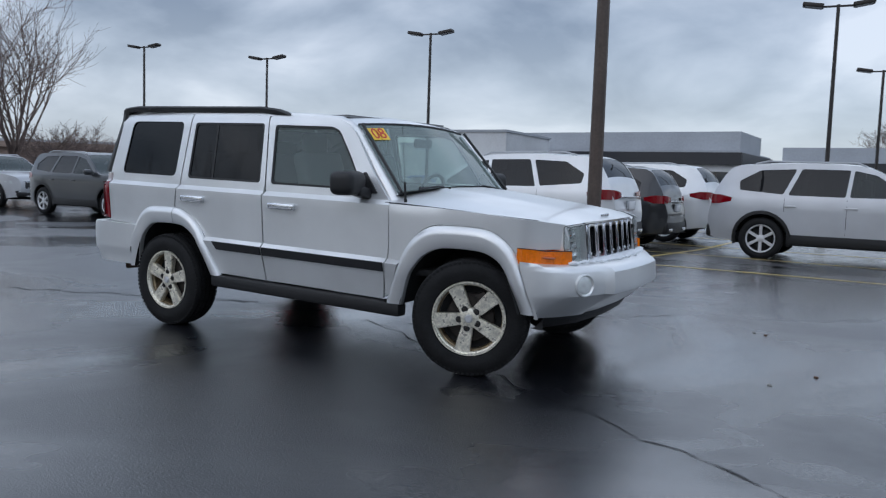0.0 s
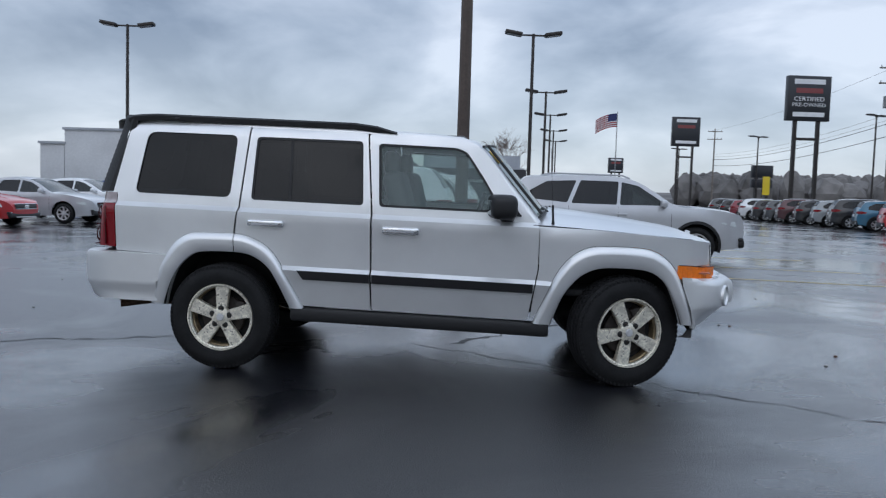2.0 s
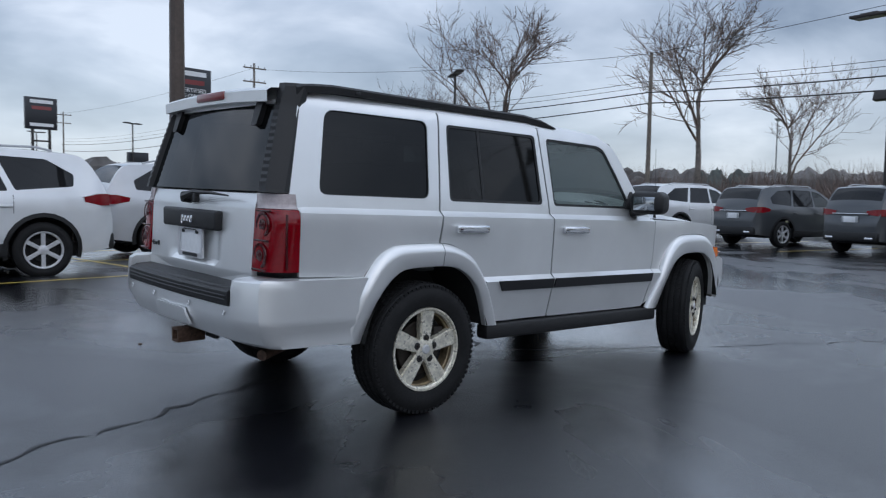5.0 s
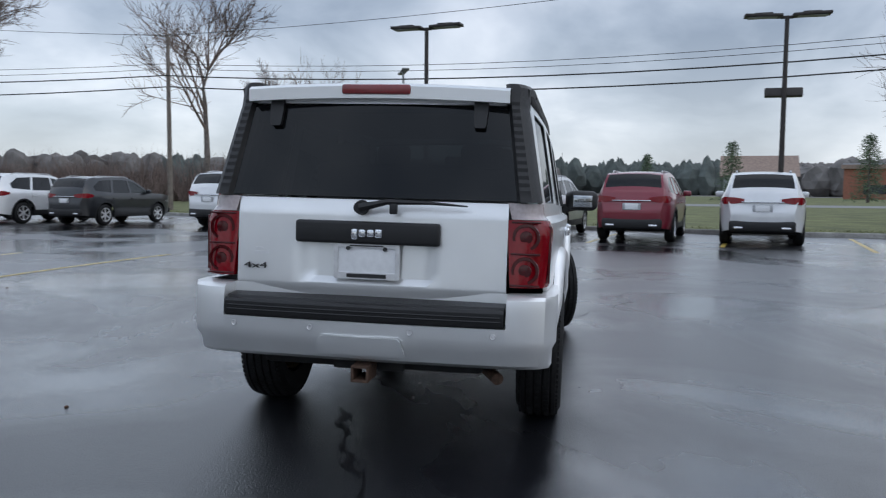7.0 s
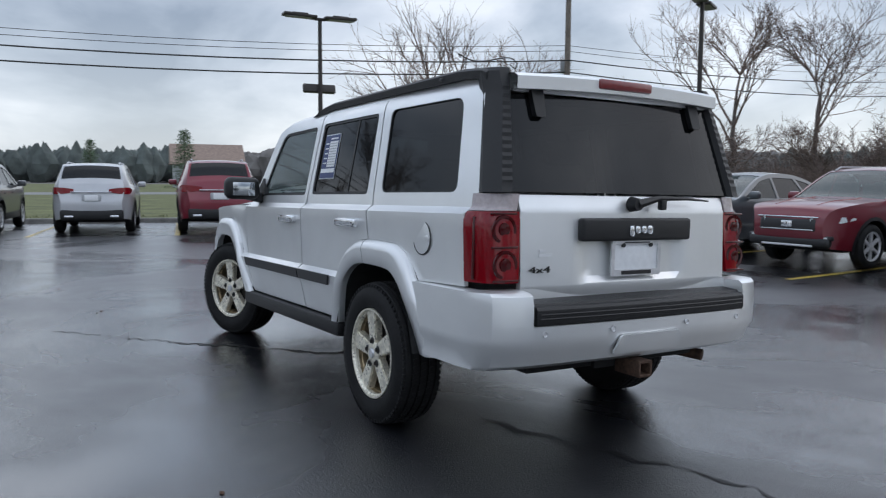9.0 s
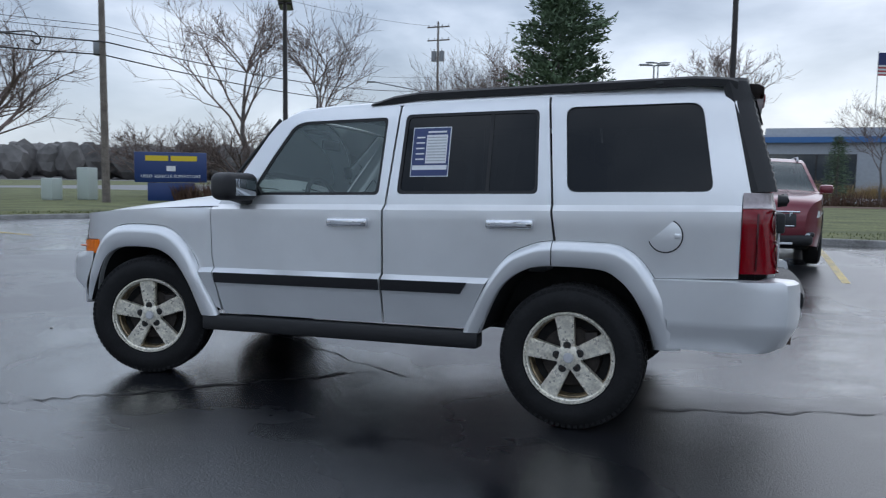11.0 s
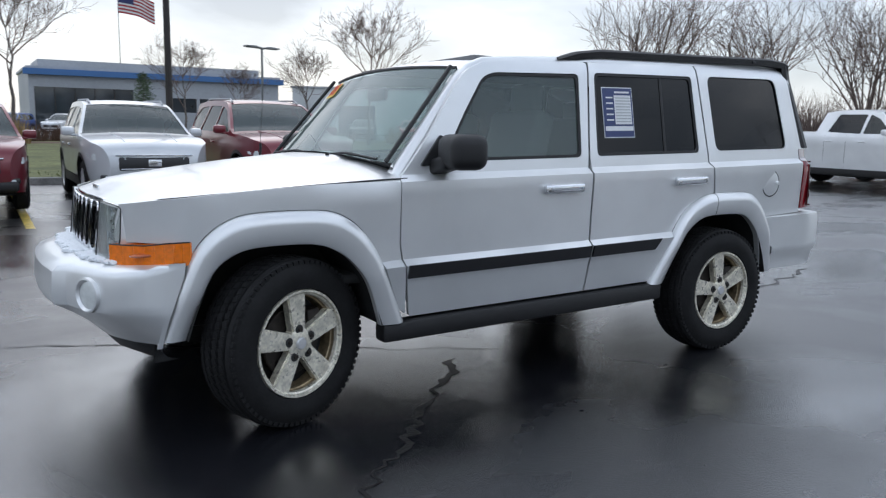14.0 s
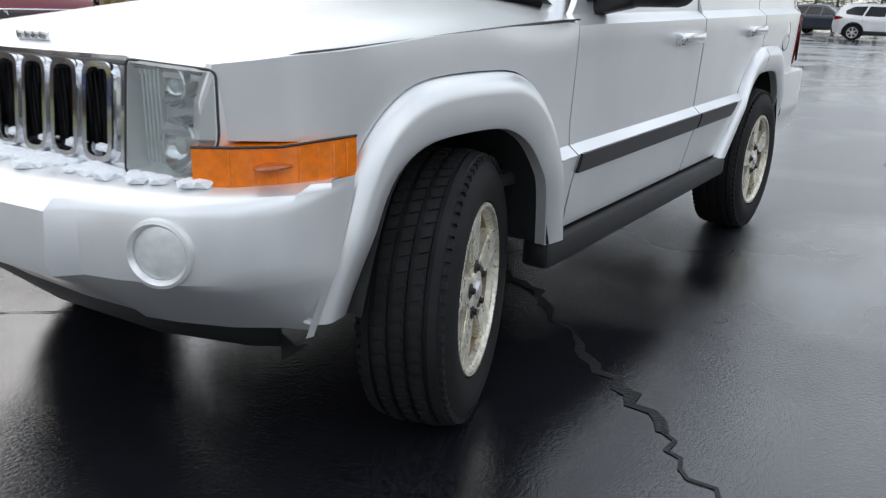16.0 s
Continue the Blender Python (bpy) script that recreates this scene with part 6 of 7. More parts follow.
# ---------------------------------------------------------------- stall lines, crack sealing, kerb, lawn
def strip(name, pts, width, mat, label, category, z=0.004, kind="structure", ragged=0.0):
    verts, faces = [], []
    fine = []
    for a, b in zip(pts, pts[1:]):
        k = max(1, int(math.dist(a, b) / (0.06 if ragged else 0.5)))
        fine += [Vector(a).lerp(Vector(b), j / k) for j in range(k)]
    fine.append(Vector(pts[-1]))
    for i, p in enumerate(fine):
        d = (fine[min(i + 1, len(fine) - 1)] - fine[max(i - 1, 0)]).normalized()
        nrm = Vector((-d.y, d.x)) * width / 2
        if ragged:
            wob = noise.noise(Vector((p.x * 3, p.y * 3, 1.0))) * 0.03
            nrm *= 1 + ragged * noise.noise(Vector((p.x * 9, p.y * 9, 5.0)))
            p = p + nrm.normalized() * wob
        for q in (p + nrm, p - nrm):
            verts.append((q.x, q.y, ground_z(q.x, q.y) + z))
    for i in range(len(fine) - 1):
        faces.append((2 * i, 2 * i + 1, 2 * i + 3, 2 * i + 2))
    return tagged(raw(name, verts, faces, mat), label, category, kind=kind)


for y in (6.25, 9.25, 12.25, 15.25, 18.25):
    strip("parking_line", [(-5.2, y), (7.2, y)], 0.10, M["lane"], "worn yellow stall line on wet asphalt", "line")
strip("parking_line", [(0.0, 6.25), (0.0, 18.25)], 0.10, M["lane"], "worn yellow stall line on wet asphalt", "line")
for k in range(6):
    x0, y0 = 11.8 + 0.25 * (k * 3.0), -7.3 + 3.0 * k
    strip("parking_line", [(x0, y0), (x0 + 5.2, y0 - 1.15)], 0.11, M["lane"], "worn yellow stall line on wet asphalt", "line")
for k in range(7):
    x0 = -6.2 + 2.68 * k
    strip("parking_line", [(x0 + 0.02, -7.2), (x0, -12.6)], 0.11, M["lane"], "worn yellow stall line on wet asphalt", "line")
for k in range(5):
    strip("parking_line", [(-12.6, 9.9 + 3.4 * k), (-17.8, 9.9 + 3.4 * k)], 0.10, M["palelane"], "worn pale stall line on wet asphalt", "line")
M["seal"] = material("wet_crack_sealant", (0.006, 0.006, 0.007), 0.42, bump=1.0, bump_scale=90, grain=0.4, spec=0.35)
rnd = random.Random(11)


def wander(a, b, amp, k):
    out = []
    a, b = Vector(a), Vector(b)
    n2 = Vector((-(b - a).y, (b - a).x)).normalized()
    for i in range(k + 1):
        out.append(tuple(a.lerp(b, i / k) + n2 * (amp * (rnd.random() - 0.5) * 2 if 0 < i < k else 0)))
    return out


for a, b, amp, w in (((-0.2, 0.25), (4.6, -2.4), 0.05, 0.010), ((0.15, 0.30), (1.10, 1.35), 0.04, 0.034), ((-4.8, -0.8), (-1.6, 0.35), 0.05, 0.028), ((1.10, 1.35), (1.95, 2.15), 0.04, 0.013)):
    strip("crack_seal", wander(a, b, amp, 26), w, M["seal"], "wet dark crack across the asphalt", "crack", 0.003, ragged=1.6)


KERB = [(32.0, 34.0), (27.5, 20.0), (24.8, 14.0), (21.5, 6.0), (19.3, -2.0), (18.0, -7.0), (17.6, -10.0), (16.6, -12.4), (14.6, -14.0), (11.5, -14.4), (4.0, -14.0), (-4.0, -13.6), (-9.0, -13.3), (-12.0, -14.2), (-13.5, -17.0)]


def make_lawn():
    line = smooth_line(KERB, 6)
    # kerb: a real step
    bm = bmesh.new()
    prev = None
    for i, p in enumerate(line):
        a, b = Vector(line[max(i - 1, 0)]), Vector(line[min(i + 1, len(line) - 1)])
        d = (b - a).normalized(); n2 = Vector((-d.y, d.x))
        ring = []
        for off, z in ((0.16, -0.02), (0.145, 0.11), (0.13, 0.13), (0.0, 0.13), (-0.01, 0.05)):
            q = Vector(p) - n2 * off
            ring.append(bm.verts.new((q.x, q.y, z)))
        if prev:
            for j in range(4):
                bm.faces.new((prev[j], prev[j + 1], ring[j + 1], ring[j]))
        prev = ring
    tagged(part("kerb", bm, M["concrete"], smooth=30), "pale concrete kerb along the lawn", "kerb", kind="structure")
    poly = list(line) + [(-40, -26), (-60, -40), (-70, -400), (400, -400), (400, 60), (60, 60)]
    verts2, _, faces2, *_ = delaunay_2d_cdt([Vector(p) for p in resample(poly, 12)], [(i, (i + 1)) for i in range(len(resample(poly, 12)) - 1)] + [(len(resample(poly, 12)) - 1, 0)], [], 1, 1e-4)
    verts = [(v.x, v.y, 0.115) for v in verts2]
    tagged(raw("lawn", verts, [tuple(f) for f in faces2], M["grass"]), "short dull winter grass behind the kerb", "lawn", kind="structure")
    # blades along the near edge
    rn = random.Random(3)
    vs, fs = [], []
    for i, p in enumerate(line):
        for k in range(60):
            q = Vector(p) + Vector((rn.uniform(-0.6, 1.2), rn.uniform(-2.2, 0.0)))
            if not inside(tuple(q), poly):
                continue
            h, a = rn.uniform(0.03, 0.09), rn.uniform(0, 6.3)
            b = len(vs)
            vs += [(q.x - 0.012 * math.cos(a), q.y - 0.012 * math.sin(a), 0.113), (q.x + 0.012 * math.cos(a), q.y + 0.012 * math.sin(a), 0.113), (q.x + rn.uniform(-0.03, 0.03), q.y + rn.uniform(-0.03, 0.03), 0.113 + h)]
            fs.append((b, b + 1, b + 2))
    tagged(raw("grass_blades", vs, fs, M["grass"]), "short grass blades along the kerb", "grass", kind="stuff")
    tagged(raw("road", [(56, -300, 0.125), (66, -300, 0.125), (66, 50, 0.125), (56, 50, 0.125)], [(0, 1, 2, 3)], M["road"]), "grey road beyond the lawn", "road", kind="structure")
    tagged(raw("mulch_bed", [(-30, -40, 0.125), (8, -36, 0.125), (8, -39, 0.125), (-32, -43, 0.125)], [(0, 1, 2, 3)], M["mulch"]), "brown mulch bed before the dealer's building", "bed", kind="structure")
    tagged(raw("service_road", [(-60, -48, 0.123), (60, -44, 0.123), (60, -66, 0.123), (-60, -70, 0.123)], [(0, 1, 2, 3)], M["road"]), "grey access road before the dealer's building", "road", kind="structure")


make_lawn()

# ---------------------------------------------------------------- lamp posts, signs, flags, power lines
def lamp_post(x, y, h, style="box", along=0.0, banner=False, thick=0.075, mat=None, label="dark metal car park lamp post with flat twin heads"):
    root = thing("lamp_post", label, "lamp post", pose(x, y, ground_z(x, y), 0, 0, along), "car park lamp posts")
    mat = mat or M["pole"]
    bm = bmesh.new(); cyl(bm, (0, 0, 0.55), (0, 0, h), thick, thick * 0.72, 10); part("post", bm, mat, root)
    bm = bmesh.new(); cyl(bm, (0, 0, 0), (0, 0, 0.62), 0.27, 0.25, 18); part("base", bm, M["concrete"], root)
    if style == "box":
        for s in (1, -1):
            bm = boxes((s * 0.28, 0, h - 0.05, 0.5, 0.06, 0.06, 0.01)); arm = part("arm", bm, mat, root)
            bm = bmesh.new(); box(bm, s * 0.72, 0, h + 0.01, 0.62, 0.36, 0.13, 0.03, Matrix.Rotation(radians(s * -9), 4, "Y")); part("lamp_head", bm, mat, arm)
            bm = bmesh.new(); box(bm, s * 0.72, 0, h - 0.062, 0.5, 0.28, 0.012, 0, Matrix.Rotation(radians(s * -9), 4, "Y")); part("diffuser", bm, M["galv"], arm)
    else:
        bm = boxes((0, 0, h - 0.04, 0.35, 0.10, 0.08, 0.01)); arm = part("arm", bm, mat, root)
        for s in (1, -1):
            bm = bmesh.new(); box(bm, s * 0.66, 0, h + 0.02, 1.05, 0.42, 0.085, 0.02, Matrix.Rotation(radians(s * -2), 4, "Y")); hd = part("lamp_head", bm, mat, arm)
            bm = boxes((s * 0.66, 0, h + 0.075, 0.5, 0.3, 0.05, 0.01)); part("heat_sink", bm, mat, arm)
            bm = boxes((s * 0.66, 0, h - 0.03, 0.85, 0.32, 0.012)); part("diffuser", bm, M["galv"], arm)
    if banner:
        bm = bmesh.new(); box(bm, 0, -0.12, h - 2.2, 1.05, 0.16, 0.26, 0.02, Matrix.Rotation(radians(16), 4, "X")); fl = part("flood_lamp", bm, mat, root)
        bm = bmesh.new(); box(bm, 0, -0.205, h - 2.235, 0.98, 0.012, 0.22, 0, Matrix.Rotation(radians(16), 4, "X")); part("flood_glass", bm, M["greybox"], fl)
    return root


for x, y, h in ((1.06, 22.6, 7.15), (-14.6, 23.3, 7.5), (-24.4, 23.6, 7.05), (1.92, 33.0, 6.5), (2.6, 44.0, 6.55), (3.3, 55.0, 6.5), (4.0, 66.0, 6.5), (-32.2, 22.4, 7.9)):
    lamp_post(x, y, h, "box", 8)
lamp_post(-0.15, 5.42, 8.2, "box", 0, False, 0.10, M["brownpole"], "thick brown lamp post standing in the car park")
for x, y, h, a, b in ((19.1, 3.8, 6.4, 80, True), (18.7, -7.0, 6.4, 85, True), (10.97, -15.7, 6.5, 120, False), (23.9, 26.7, 7.7, 60, True), (27.8, 44.3, 8.4, 40, True), (29.4, 60.5, 8.7, 35, False), (24.5, 75.0, 8.0, 30, False), (21.0, 96.0, 8.0, 30, False), (-1.7, -15.5, 7.5, 0, False)):
    lamp_post(x, y, h, "flat", a, b, 0.085, None, "dark lamp post with two long flat lamp heads")
for x, y, h in ((-12.8, -42.0, 5.6), (-27.0, -39.0, 5.6), (6.7, -75.4, 12.9), (5.3, -60.0, 10.5), (41, 9.4, 8.3), (70, 18.5, 9.0), (78, 35, 10.0)):
    lamp_post(x, y, h, "flat", 20, False, 0.09, M["galv"], "slim grey lamp post on the far side of the lawn")


def pylon_sign(x, y, top, w, h, label, turn=8, lines=True):
    root = thing("pylon_sign", label, "sign", pose(x, y, 0, 0, 0, turn), "dealer pylon signs")
    bm = boxes((0, 0, top - h / 2, w, 0.5, h, 0.03)); part("sign_box", bm, M["signblack"], root)
    for s in (1, -1):
        bm = boxes((s * w * 0.27, 0, (top - h) / 2, 0.26, 0.26, top - h)); part("post", bm, M["pole"], root)
    if h > 2:
        bm = boxes((0, 0, top - h - 1.4, w * 0.54, 0.2, 0.2)); part("cross_bar", bm, M["pole"], root)
    if lines:
        spec = ((0.13, 0.72, 0.11, M["white"]), (0.33, 0.62, 0.11, M["redlow"]), (0.86, 0.74, 0.10, M["white"]))
        for f, ww, hh, mt in spec:
            bm = boxes((0, -0.26, top - h * f, w * ww, 0.02, h * hh)); part("name_bar", bm, mt, root)
    return root


sg = pylon_sign(22.9, 57.5, 11.3, 3.4, 3.45, "black dealer pylon sign with white and red name bars")
lettering("CERTIFIED", 0.46, Matrix.Translation((0, -0.262, 11.3 - 3.45 * 0.52)) @ Matrix.Rotation(radians(90), 4, "X"), M["white"], sg, "white lettering", 0.01, 1.15)
lettering("PRE-OWNED", 0.40, Matrix.Translation((0, -0.262, 11.3 - 3.45 * 0.65)) @ Matrix.Rotation(radians(90), 4, "X"), M["white"], sg, "white lettering", 0.01, 1.15)
pylon_sign(22.4, 99.5, 12.4, 3.7, 3.8, "smaller-looking black dealer pylon sign far off")
pylon_sign(17.5, 132.0, 8.6, 2.6, 2.6, "distant small black dealer sign on posts")
pylon_sign(25.2, 75.6, 5.2, 2.1, 1.25, "low black dealer sign board", lines=False)
pylon_sign(25.2, 75.7, 3.8, 2.1, 0.85, "low black lower sign board", lines=False)


def flagpole(x, y, top, w, turn, droop, label="flagpole with a flying striped flag"):
    root = thing("flagpole", label, "flagpole", pose(x, y, 0, 0, 0, turn), "flagpoles")
    bm = bmesh.new(); cyl(bm, (0, 0, 0), (0, 0, top), 0.09, 0.05, 10); part("pole", bm, M["galv"], root)
    h = w * 0.62

    def cloth(u, v):
        return Vector((u * w, 0.12 * w * math.sin(u * 9) * u, top - 0.25 - h + v * h - droop * u * u * w))
    flag = new("flag"); flag.parent = root
    for k in range(13):
        u0 = 0.42 if k >= 6 else 0.0
        vs, fs = [], []
        for i in range(9):
            u = u0 + (1 - u0) * i / 8
            vs += [cloth(u, k / 13), cloth(u, (k + 1) / 13)]
            if i:
                b = 2 * i
                fs.append((b - 2, b - 1, b + 1, b))
        raw("stripe", vs, fs, M["flagred"] if k % 2 == 0 else M["flagwhite"], flag, smooth=60)
    vs, fs = [], []
    for i in range(5):
        u = 0.42 * i / 4
        vs += [cloth(u, 6 / 13), cloth(u, 1.0)]
        if i:
            fs.append((2 * i - 2, 2 * i - 1, 2 * i + 1, 2 * i))
    raw("canton", vs, fs, M["flagblue"], flag, smooth=60)


flagpole(14.1, 104.5, 13.5, 3.0, 185, 0.35)
flagpole(34.5, 64.0, 9.0, 1.9, 185, 0.25)
flagpole(-20.0, -135.0, 22.0, 5.7, 180, 0.25)


def utility_pole(x, y, h, arms=0, boxed=False, r=0.15, label="weathered wooden utility pole"):
    root = thing("utility_pole", label, "utility pole", pose(x, y, 0), "utility poles")
    bm = bmesh.new(); cyl(bm, (0, 0, 0), (0, 0, h), r, r * 0.65, 10); part("pole", bm, M["wood"], root)
    for k in range(arms):
        bm = boxes((0, -0.12, h - 0.5 - 1.3 * k, 2.4, 0.10, 0.12, 0.01)); arm = part("cross_arm", bm, M["wood"], root)
        for s in (-1.05, -0.4, 0.4, 1.05):
            bm = bmesh.new(); cyl(bm, (s, -0.12, h - 0.44 - 1.3 * k), (s, -0.12, h - 0.25 - 1.3 * k), 0.05, 0.03, 8); part("insulator", bm, M["galv"], arm)
    if boxed:
        for s in (0.42, -0.42):
            bm = bmesh.new(); cyl(bm, (s, 0, h - 3.9), (s, 0, h - 2.9), 0.27, None, 14); tk = part("transformer", bm, M["galv"], root)
            bm = bmesh.new(); cyl(bm, (s, 0, h - 2.9), (s, 0, h - 2.65), 0.05, 0.03, 8); part("bushing", bm, M["wood"], tk)
    return root


POLES = [(33.5, 130.0, (13.5, 9.5, 9.1, 8.6, 7.6)), (32.4, 64.8, (13.2, 9.4, 9.0, 8.5, 7.5)), (29.8, 18.6, (8.5, 7.2, 7.0, 6.6, 6.1)), (23.3, -21.0, (10.6, 7.5, 7.3, 6.8, 6.3)), (27.4, -68.9, (16.4, 11.5, 11.0, 10.2, 9.0)), (33.0, -140.0, (15.5, 11.5, 11.0, 10.2, 9.0))]
utility_pole(32.4, 64.8, 13.75, 2, True)
utility_pole(29.8, 18.6, 8.6, 0, False, 0.13, "slim pale wooden utility pole leaning slightly")
p3 = utility_pole(23.3, -21.0, 11.5, 0, False, 0.17)
bm = boxes((0.30, -0.1, 6.6, 0.34, 0.30, 0.62, 0.03)); part("meter_box", bm, M["galv"], p3)
lit = utility_pole(27.4, -68.9, 16.9, 2, True)
tube([(0, 0, 9.3), (2.2, 0.5, 10.2), (6.2, 1.4, 11.0)], 0.06, "lamp_bracket", M["galv"], lit)
part("lamp_head", boxes((6.6, 1.5, 11.02, 0.9, 0.28, 0.16, 0.05)), M["galv"], lit)
utility_pole(33.5, 130.0, 13.8, 2)
utility_pole(33.0, -140.0, 16.0, 2)
for a, b in zip(POLES, POLES[1:]):
    for k in range(5):
        pa, pb = Vector((a[0], a[1] - 0.0, a[2][k])), Vector((b[0], b[1], b[2][k]))
        sag = 0.8 if k else 0.6
        line = [pa.lerp(pb, t) + Vector((0.25 * (k % 3 - 1), 0, -4 * sag * t * (1 - t))) for t in np.linspace(0, 1, 14)]
        tagged(tube(line, 0.012 if k in (0, 1, 2) else 0.028, "power_line", M["wire"], n=4), "black overhead cable strung between utility poles", "cable", "overhead cables")
# looped slack cable by the wooden pole
loop = [Vector((24.2, -16.0, 6.7)) + Vector((0.35 * math.cos(t) + 0.1 * t, 0.35 * math.sin(t) * 2.2 - 0.5 * t, 0.16 * math.sin(2 * t))) for t in np.linspace(0, 6.3, 24)]
tagged(tube(loop, 0.03, "cable_loop", M["wire"], n=5), "slack loop of black cable on the wires", "cable", "overhead cables")


def monument_sign():
    root = thing("monument_sign", "low blue dealer sign with yellow name bars on a blue base", "sign", pose(23.1, -24.8, 0.11, 0, 0, 222) @ Matrix.Scale(0.80, 4))
    bm = boxes((0, 0, 1.95, 4.0, 0.35, 1.75, 0.03)); part("sign_box", bm, M["signblue"], root)
    bm = boxes((0, 0, 0.5, 2.6, 0.3, 1.1, 0.02)); part("base", bm, M["signblue"], root)
    for cx, ww in ((-0.78, 1.25), (0.72, 1.45)):
        part("name_bar", boxes((cx, -0.185, 2.47, ww, 0.02, 0.30)), M["signyellow"], root)
    bm = boxes((0, -0.185, 1.88, 0.5, 0.02, 0.3)); part("emblem", bm, M["white"], root)
    lettering("USED VEHICLE SUPERSTORE", 0.24, Matrix.Translation((0, -0.186, 1.42)) @ Matrix.Rotation(radians(90), 4, "X"), M["white"], root, "white lettering", 0.01, 1.1)


monument_sign()
for k, (x, y, h) in enumerate(((27.5, -22.0, 1.0), (26.6, -23.2, 1.5))):
    ob = thing("utility_box", "pale green utility cabinet on the lawn", "cabinet", pose(x, y, 0.115), "utility cabinets")
    part("cabinet", boxes((0, 0, h / 2, 0.7, 0.6, h, 0.05)), M["greybox"], ob)
hy = thing("fire_hydrant", "red fire hydrant on the lawn", "hydrant", pose(21.0, -27.5, 0.115))
bm = bmesh.new(); cyl(bm, (0, 0, 0), (0, 0, 0.6), 0.13, 0.12, 12); cyl(bm, (0, 0, 0.6), (0, 0, 0.78), 0.15, 0.05, 12); part("barrel", bm, M["hydrant"], hy)
bm = bmesh.new(); cyl(bm, (-0.24, 0, 0.45), (0.24, 0, 0.45), 0.07, None, 10); part("nozzle", bm, M["hydrant"], hy)
bs = pylon_sign(4.9, -130.0, 8.0, 2.7, 2.6, "distant blue dealer sign on two posts", 180)
for ob in bs.children:
    if ob.name.startswith("sign_box"):
        ob.data.materials[0] = M["signblue"]


# ---------------------------------------------------------------- buildings
def building(name, label, x, y, turn, w, d, h, wall, band=None, band_h=1.1, windows=(), upper=None):
    """A flat-roofed building with its front on its own -y side. windows: (from x, to x, from z, to z)."""
    root = thing(name, label, "building", pose(x, y, 0, 0, 0, turn))
    holes = [[(a, c), (b, c), (b, e), (a, e)] for a, b, c, e in windows]
    bm = sheet([(-w / 2, 0), (w / 2, 0), (w / 2, h), (-w / 2, h)], lambda u, v: Vector((u, 0, v)), holes, 3.0, (), 0.25, lambda co: Vector((0, 1, 0)), 3.0)
    part("front_wall", bm, wall, root, smooth=0)
    for sx in (-1, 1):
        part("side_wall", boxes((sx * (w / 2 - 0.1), d / 2 + 0.15, h / 2, 0.2, d - 0.3, h)), wall, root, smooth=0)
    part("back_wall", boxes((0, d - 0.1, h / 2, w - 0.4, 0.2, h)), wall, root, smooth=0)
    bm = boxes((0, d / 2, h + 0.1, w + 0.3, d + 0.3, 0.22)); part("roof", bm, M["wall_grey"], root, smooth=0)
    if band is not None:
        bm = boxes((0, -0.25, h - band_h / 2, w + 0.8, 0.5, band_h), (w / 2 + 0.2, d / 2, h - band_h / 2, 0.45, d, band_h)); part("fascia", bm, band, root, smooth=0)
    if upper is not None:
        uw, ud, uh, mt = upper
        bm = boxes((0, ud / 2 + 3.0, h + uh / 2 + 0.2, uw, ud, uh)); part("roof_storey", bm, mt, root, smooth=0)
    for a, b, c, e in windows:
        win = new("window"); win.parent = root
        bm = boxes(((a + b) / 2, 0.16, (c + e) / 2, b - a, 0.03, e - c)); part("pane", bm, M["pane"], win, smooth=0)
        n = max(1, int((b - a) / 1.6))
        for i in range(n + 1):
            xx = a + (b - a) * i / n
            bm = boxes((xx, 0.09, (c + e) / 2, 0.07, 0.09, e - c)); part("mullion", bm, M["pole"], win, smooth=0)
    return root


building("showroom", "white dealer showroom with a deep black fascia", -27.0, 80.0, 0, 28.0, 18.0, 5.2, M["wall_white"], M["signblack"], 1.3,
         [(-12.0, -4.0, 0.4, 3.4), (4.5, 6.0, 0.1, 2.6), (7.0, 13.4, 0.5, 3.2)], (27.0, 12.0, 2.2, M["wall_grey"]))
building("showroom", "second dealer showroom with a black fascia far off", -6.5, 112.0, 0, 16.0, 16.0, 5.4, M["wall_white"], M["signblack"], 1.6, [(-6, 6, 0.3, 3.4)], (15.0, 10.0, 2.0, M["wall_grey"]))
building("workshop", "tall plain white workshop wall", -35.7, 62.0, 4, 9.5, 12.0, 6.2, M["wall_white"])
building("annex", "lower white annex beside the workshop", -41.6, 61.6, 4, 2.2, 10.0, 4.9, M["wall_white"])
building("low_store", "low tan block building with a flat roof", -54.0, 40.0, 40, 34.0, 10.0, 3.5, M["wall_tan"], M["wall_tan"], 0.5, [(-10, -6, 0.6, 2.2)])
building("dealer_hall", "grey dealer hall with dark glass front and a blue band", -13.4, -72.0, 180, 22.0, 14.0, 5.4, M["wall_grey"], M["bluetrim"], 0.5,
         [(-10.6, -2.6, 0.3, 3.9), (0.6, 3.0, 2.0, 3.3), (3.3, 5.6, 2.0, 3.3), (5.9, 8.2, 2.0, 3.3)], (20.0, 8.0, 0.8, M["wall_grey"]))
building("warehouse", "long low white warehouse", -43.0, -70.0, 150, 34.0, 16.0, 5.0, M["wall_white"], None, 1, [(-12, -8, 0.2, 3.2), (6, 9, 0.2, 2.4)], (4.5, 4.0, 1.5, M["wall_grey"]))
building("school", "low red brick school with pale roof bands", 131.0, -62.0, -115, 34.0, 16.0, 6.0, M["brickred"], M["wall_tan"], 0.7, [(-14, -6, 1.0, 2.6), (-3, 5, 1.0, 2.6), (8, 15, 1.0, 2.6)], (20.0, 8.0, 1.2, M["brickred"]))
house = thing("house", "small grey house with a pitched roof beyond the road", "house", pose(108, -26, 0, 0, 0, 80))
